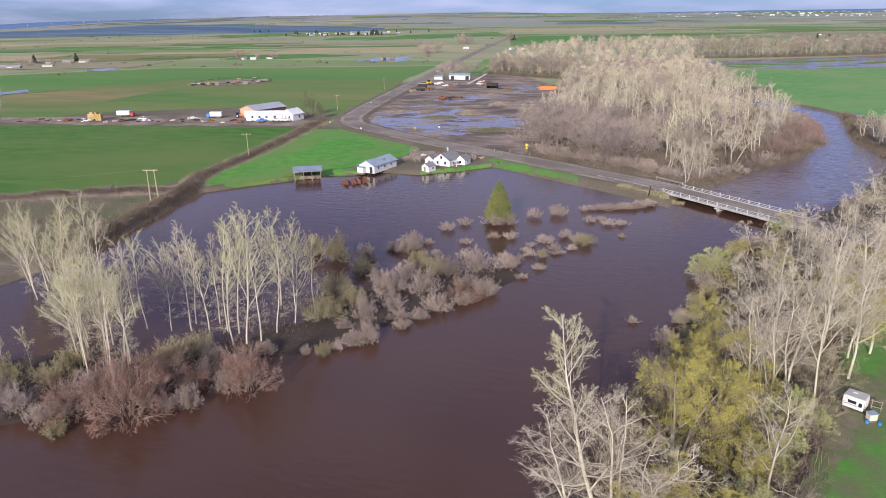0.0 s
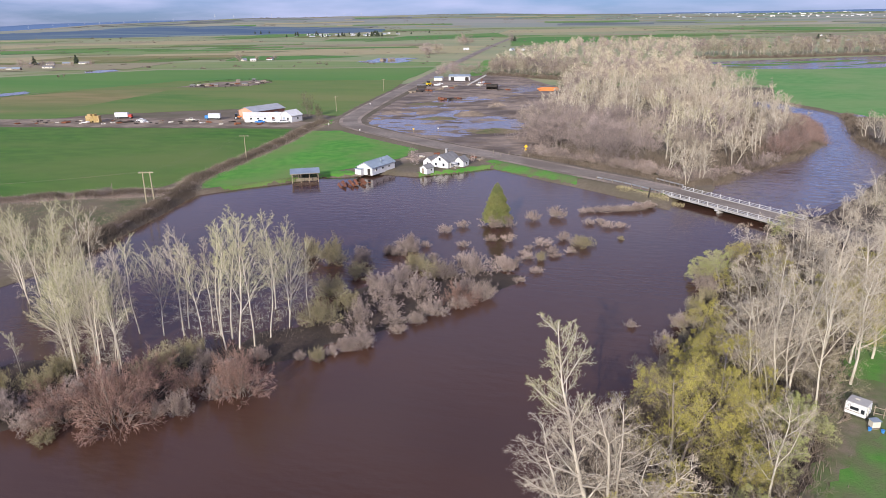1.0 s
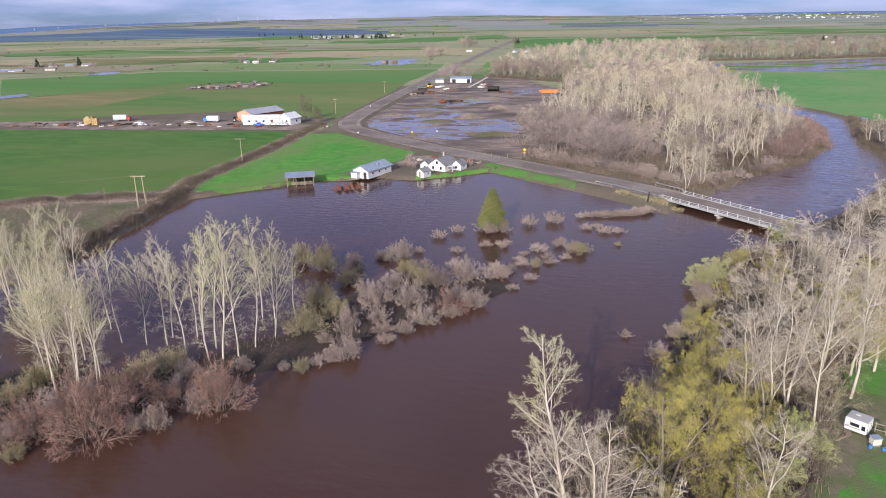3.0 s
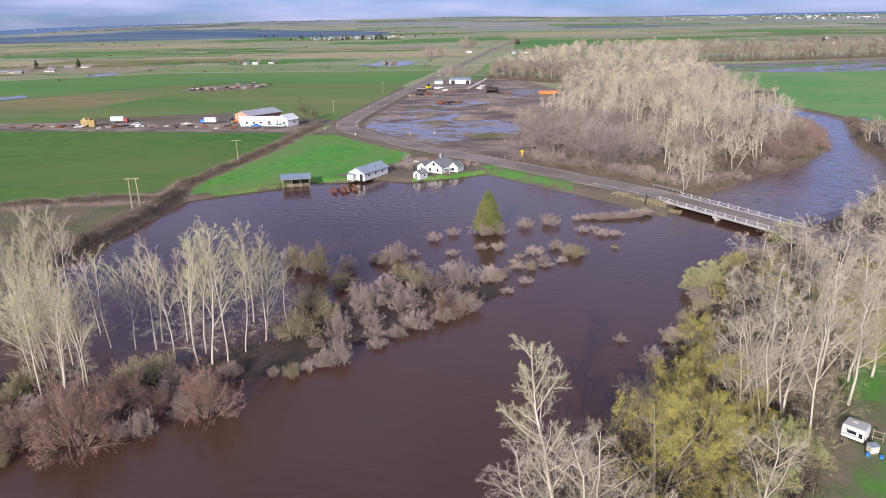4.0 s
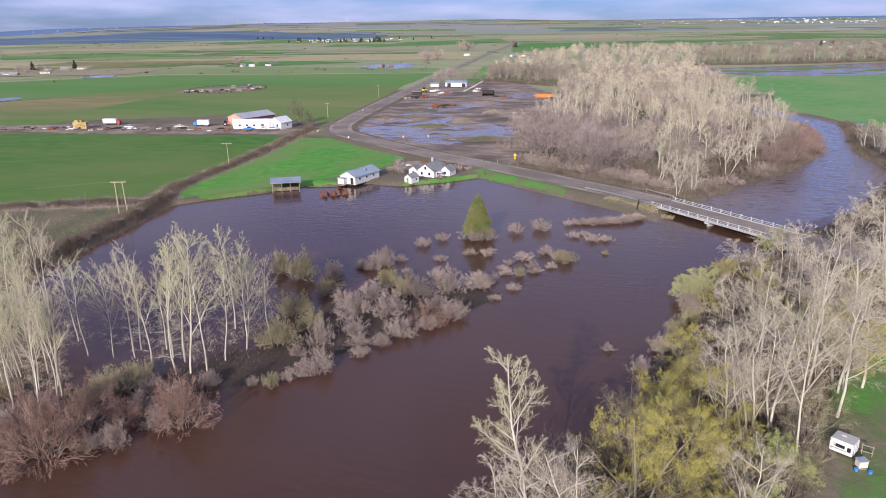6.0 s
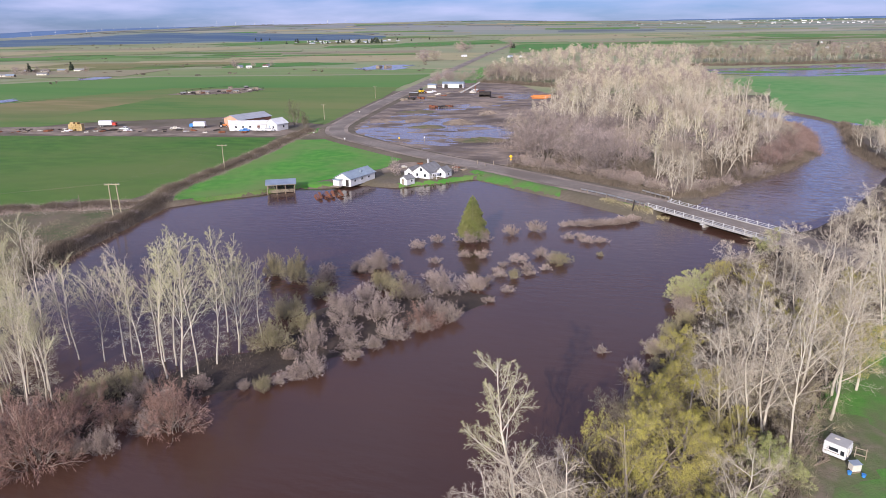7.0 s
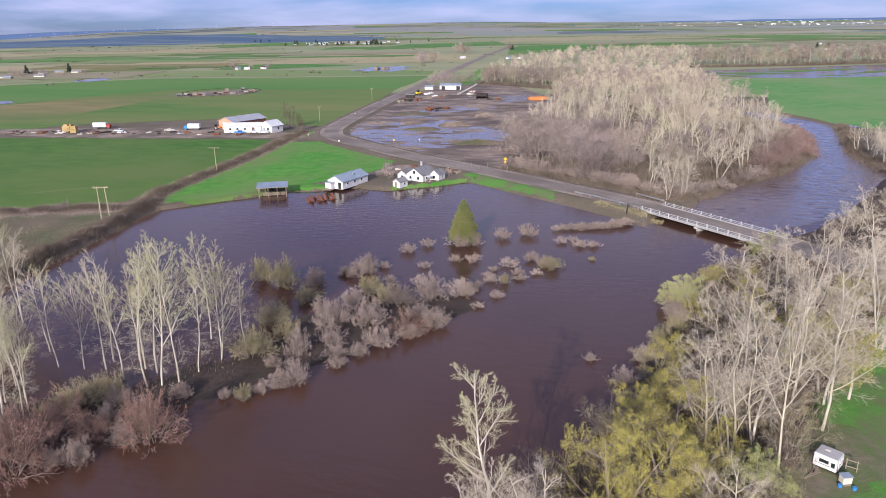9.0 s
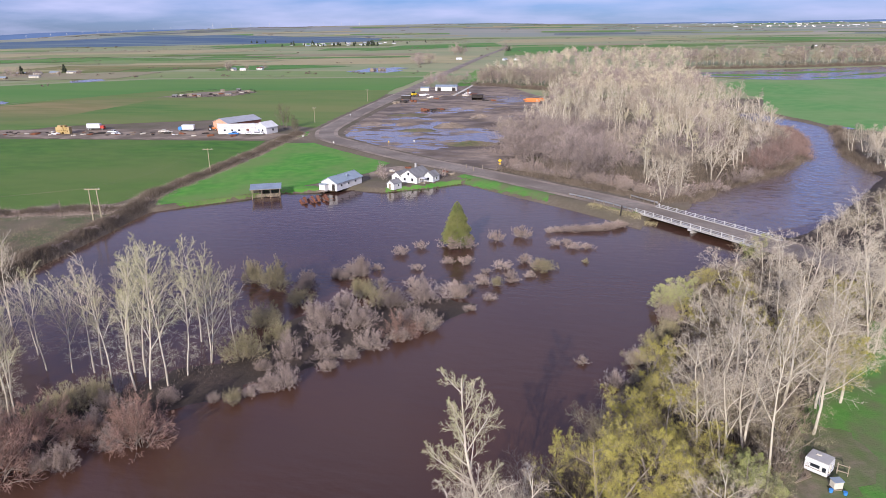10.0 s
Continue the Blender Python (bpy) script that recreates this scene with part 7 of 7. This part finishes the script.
for i, (x, y) in enumerate([(28.2, 69.3), (29.35, 69.15)]):
    ob = thing("drum", "bright blue plastic tub on the grass", "tub", pose(x, y, 0.82), group="blue tubs")
    part("shell", rod((0, 0, 0), (0, 0, 0.3), 0.16, 0.19, 14), M_BLUE, ob)
    part("rim", rod((0, 0, 0.28), (0, 0, 0.32), 0.2, 0.2, 14), M_BLUE, ob)
pile = thing("plank_pile", "loose pile of weathered planks", "planks", pose(26.2, 70.6, 0.82, 0, 0, 40))
for k in range(6):
    part("plank", boxes((0.2 * k, 0.12 * k, 0.06 + 0.05 * (k % 3), 2.2, 0.18, 0.05, 7 * k)), M_WOOD, pile)


# ---- hedges: countless stems, one mass each ----
def brush_row(name, line, width, height, mat, seed, per_m, label):
    """A ragged row of dry stems along a line."""
    g = np.random.default_rng(seed)
    pts = np.array(line, float)
    seg = np.linalg.norm(np.diff(pts, axis=0), axis=1)
    cum = np.concatenate([[0], np.cumsum(seg)])
    n = int(cum[-1] * per_m)
    s = g.uniform(0, cum[-1], n)
    cx, cy = np.interp(s, cum, pts[:, 0]), np.interp(s, cum, pts[:, 1])
    k = np.clip(np.searchsorted(cum, s) - 1, 0, len(seg) - 1)
    d = np.diff(pts, axis=0)[k] / seg[k][:, None]
    clump = 0.55 + 0.45 * np.sin(s * 0.55 + 1.3 * np.sin(s * 0.21))
    off = g.normal(0, width * 0.36, n)
    xy = np.stack([cx - d[:, 1] * off, cy + d[:, 0] * off], 1)
    z = land_height(xy)
    p = np.column_stack([xy, np.maximum(z, 0) - 0.05])
    hh = height * (0.45 + 0.8 * clump) * g.uniform(0.4, 1.15, n) * np.exp(-(off / width) ** 2)
    q = p + np.column_stack([g.normal(0, 0.35, n) * hh, g.normal(0, 0.35, n) * hh, hh])
    v, t = spikes(p, q, g.uniform(0.018, 0.04, n))
    return tagged(new(name, mesh_of(name, v, t, [mat])), label, "brush", kind="stuff")


brush_row("hedge_brush", HEDGE, 3.6, 1.7, M_UNDER, 1, 420, "brown leafless hedge brush along the ditch")
brush_row("hedge_brush", HEDGE, 5.5, 0.9, M_TWIG_BANK, 2, 420, "dry straw-coloured grass beside the hedge")
brush_row("hedge_brush", HEDGE_WEST, 4.2, 1.4, M_UNDER, 3, 360, "brown leafless brush along the field's edge")
brush_row("hedge_brush", HEDGE_WEST, 8.0, 0.8, M_TWIG_STRAW, 4, 360, "dry grass along the field's edge")
brush_row("dike_brush", DIKE, 5.2, 0.9, M_UNDER, 5, 620, "brown brush growing on the dike")
brush_row("dike_brush", [(-104, 146), (-96, 152), (-88, 161), (-83, 166)], 2.5, 0.35, M_UNDER, 6, 90, "dry reeds along the flood's edge")
brush_row("field_brush", [(-190, 84), (-150, 106), (-125, 118), (-102, 124)], 22.0, 0.4, M_TWIG_OLIVE, 31, 160, "tufts of dry olive grass on fallow land")
brush_row("field_brush", [(-170, 80), (-135, 98), (-104, 112)], 18.0, 0.5, M_UNDER, 32, 260, "dark tufts of dead weeds on fallow land")
brush_row("bank_brush", [(2, 171), (8, 166), (12, 162.5), (14.5, 160.5), (17, 160)], 2.8, 0.45, M_TWIG_OLIVE, 33, 160, "dry olive grass and weeds at the bridge end")
brush_row("bank_brush", [(-26, 208), (-10, 199), (8, 187), (18, 178), (26, 183), (34, 199), (50, 219), (66, 250)], 4.0, 1.3, M_UNDER, 7, 200, "brown undergrowth at the foot of the wood")
brush_row("bank_brush", [(-95, 55), (-75, 57), (-60, 60), (-52, 67), (-45, 76), (-40, 88)], 9.0, 0.45, M_UNDER, 9, 60, "tangled brown undergrowth on the islet")
brush_row("bank_brush", [(0, 52), (5, 60), (9, 70), (14, 82), (19, 92), (22, 104), (27, 118), (36, 134)], 6.0, 2.0, M_UNDER, 10, 260, "tangled brown undergrowth on the river bank")
brush_row("bank_brush", [(12, 50), (16, 60), (20, 70), (24, 80), (29, 92), (35, 104), (44, 118)], 6.0, 2.0, M_UNDER, 11, 260, "tangled tan undergrowth on the river bank")
brush_row("bank_brush", [(-14, 216), (8, 205), (26, 200), (40, 225), (52, 262), (54, 310), (52, 360)], 16.0, 4.0, M_UNDER, 25, 110, "tangled brown undergrowth inside the wood")
brush_row("bank_brush", [(-24, 232), (-14, 262), (-16, 320), (-10, 400)], 24.0, 4.5, M_TWIG_MAUVE, 26, 90, "grey-brown undergrowth inside the wood")
brush_row("belt_brush", [(-97, 516), (-60, 497), (-33, 478), (-28, 440)], 9.0, 3.6, M_UNDER, 21, 150, "brown undergrowth at the foot of the far belt")
brush_row("belt_brush", [(66, 730), (110, 740), (160, 757), (265, 812), (420, 905)], 10.0, 4.5, M_UNDER, 22, 110, "brown undergrowth along the far flood water")
brush_row("bank_brush", [(66, 250), (74, 292), (75, 318), (67, 338)], 5.0, 1.6, M_TWIG_RUSSET, 23, 120, "reddish brush on the river's bend")
brush_row("bank_brush", [(82, 228), (81, 256), (90, 300), (94, 324)], 5.0, 1.5, M_UNDER, 24, 120, "brown brush on the far river bank")
for i, (x, y, h) in enumerate([(-131.6, 278, 11), (-122.9, 270.6, 6), (-124.5, 273, 7), (-226, 809, 14), (-222, 845, 14), (-232, 826, 12), (-248, 1106, 17), (-240, 1112, 16), (-256, 1120, 16), (-195, 1259, 14), (-128, 500, 10), (-120, 510, 10), (-112, 515, 9), (-105, 520, 9), (-124, 522, 9), (-398, 676, 9), (-405, 688, 8), (-545, 575, 7), (-556, 560, 8), (-570, 590, 7), (-530, 585, 6), (-582, 575, 8), (-520, 600, 6), (-600, 560, 7), (-384, 690, 6), (-370, 705, 6)]):
    stand(SCRUB[5 if i < 3 else (4, 1, 2, 0)[i % 4]], x, y, 0.7, i * 40, h / 7.6 * (0.5 if i < 3 else 1), h / 7.6 * (0.5 if i < 3 else 1), h / 7.4, label="bare bushy tree standing alone on the plain")


def far_conifer(x, y, h, seed):
    g = np.random.default_rng(seed)
    ob = thing("dark_conifer", "dark conifer sheltering a far farmstead", "tree", pose(x, y, 0.8), group="shelter conifers")
    part("trunk", rod((0, 0, -0.3), (0, 0, h * 0.8), 0.3, 0.1, 5), M_BARK_DARK, ob)
    k = 260
    f = np.sqrt(g.uniform(0, 1, k))
    az = g.uniform(0, 6.28, k)
    rad = h * 0.26 * f * g.uniform(0.5, 1.1, k)
    v, t = flakes(np.stack([rad * np.cos(az), rad * np.sin(az), h * (1 - 0.85 * f)], 1), h * 0.13, g)
    c = new("crown", mesh_of("crown", v, t, [M_NEEDLE_DARK]))
    c.parent = ob


g = random.Random(9)
for i in range(34):
    far_conifer(-900 + 330 * g.random(), 1650 + 420 * g.random(), g.uniform(8, 13), 800 + i)
for i, (x, y) in enumerate([(-195, 1270), (-188, 1250), (-560, 625), (-580, 590), (-1150, 2100), (-1130, 2120), (-1165, 2090), (-1140, 2080), (300, 1250), (318, 1255), (312, 1244)]):
    far_conifer(x, y, 10, 900 + i)


g = random.Random(31)
spots = []
for _ in range(420):
    a, r = math.radians(g.uniform(-50, 26)), 620 * math.exp(g.uniform(0, 1.65))
    x, y = r * math.sin(a), r * math.cos(a)
    if not (-120 < x < 270 and y < 1250):
        s = g.uniform(1.0, 3.2) * (1 + r / 4000)
        spots.append((x, y, g.uniform(0, 6.28), s * 1.5, s))
for line in range(16):
    a, r = math.radians(g.uniform(-48, 22)), g.uniform(800, 2900)
    for k in range(16):
        x, y = r * math.sin(a) + k * 13 * 0.97, r * math.cos(a) + k * 13 * 0.25 + g.uniform(-4, 4)
        if not (-120 < x < 270 and y < 1250):
            s = g.uniform(1.4, 4.0)
            spots.append((x, y, g.uniform(0, 6.28), s * 1.7, s))
plant_mass("far_scrub", "scattered far shrubs and hedge lines on the plain", BUSH["fleck"], spots)


# patchwork of far fields
g = random.Random(404)
PATCH = (M_FARGREEN, M_TAN, M_FARCROP, M_PLOUGH, M_PASTURE, M_TANPAST, M_FARGREEN, M_FARCROP)
WORDS = ("far green crop field", "far dry tan field", "far pale green field", "far ploughed brown field", "far olive pasture", "far dry pasture", "far green crop field", "far pale green field")
for i in range(90):
    a, r = math.radians(g.uniform(-48, 26)), 760 * math.exp(g.uniform(0, 1.35))
    x, y = r * math.sin(a), r * math.cos(a)
    w, d = g.uniform(80, 330) * (0.6 + r / 2500), g.uniform(40, 150) * (0.5 + r / 2500)
    c, s_ = 0.97, 0.245
    pts = [(x + c * u * w / 2 - s_ * v * d / 2 + g.uniform(-9, 9), y + s_ * u * w / 2 + c * v * d / 2 + g.uniform(-9, 9)) for u, v in ((-1, -1), (1, -1), (1, 1), (-1, 1))]
    if any(-250 < p[0] < 460 and p[1] < 1260 for p in pts) or any(abs(p[0] + 120 + p[1] * 0.073) < 25 for p in pts):
        continue
    k = i % 8
    sheet("field", pts, 0.99 + 0.003 * i, PATCH[k], WORDS[k] + " on the plain", seed=1000 + i, ragged=3, step=30)


# hedge shrubs
g = random.Random(515)
for i in range(64):
    line, n = (HEDGE, 34) if i < 34 else ((HEDGE_WEST, 16) if i < 50 else (DIKE, 14))
    f = ((i if i < 34 else (i - 34 if i < 50 else i - 50)) + g.random()) / n * (len(line) - 1)
    k = min(int(f), len(line) - 2)
    x = line[k][0] + (line[k + 1][0] - line[k][0]) * (f - k) + g.uniform(-1.2, 1.2)
    y = line[k][1] + (line[k + 1][1] - line[k][1]) * (f - k) + g.uniform(-1.2, 1.2)
    w, h = g.uniform(0.9, 2.0), g.uniform(0.7, 1.7)
    z = float(land_height(np.array([[x, y]]))[0])
    stand(BUSH["rough" if g.random() < 0.8 else "straw"][i % 4], x, y, z - 0.05, g.uniform(0, 360), w, w, h if i < 50 else h * 0.7, label="low bare brown shrub in the hedge", group="hedge shrubs")
stand(BUSH["mauve"][0], -122, 139.5, 0.7, 0, 3.2, 3.2, 2.6, label="large rounded brown shrub in the hedge", group="hedge shrubs")

# the grown patterns are only copied, not kept
for kind in ALL_KINDS:
    for o in (*kind.children_recursive, kind):
        bpy.data.objects.remove(o)
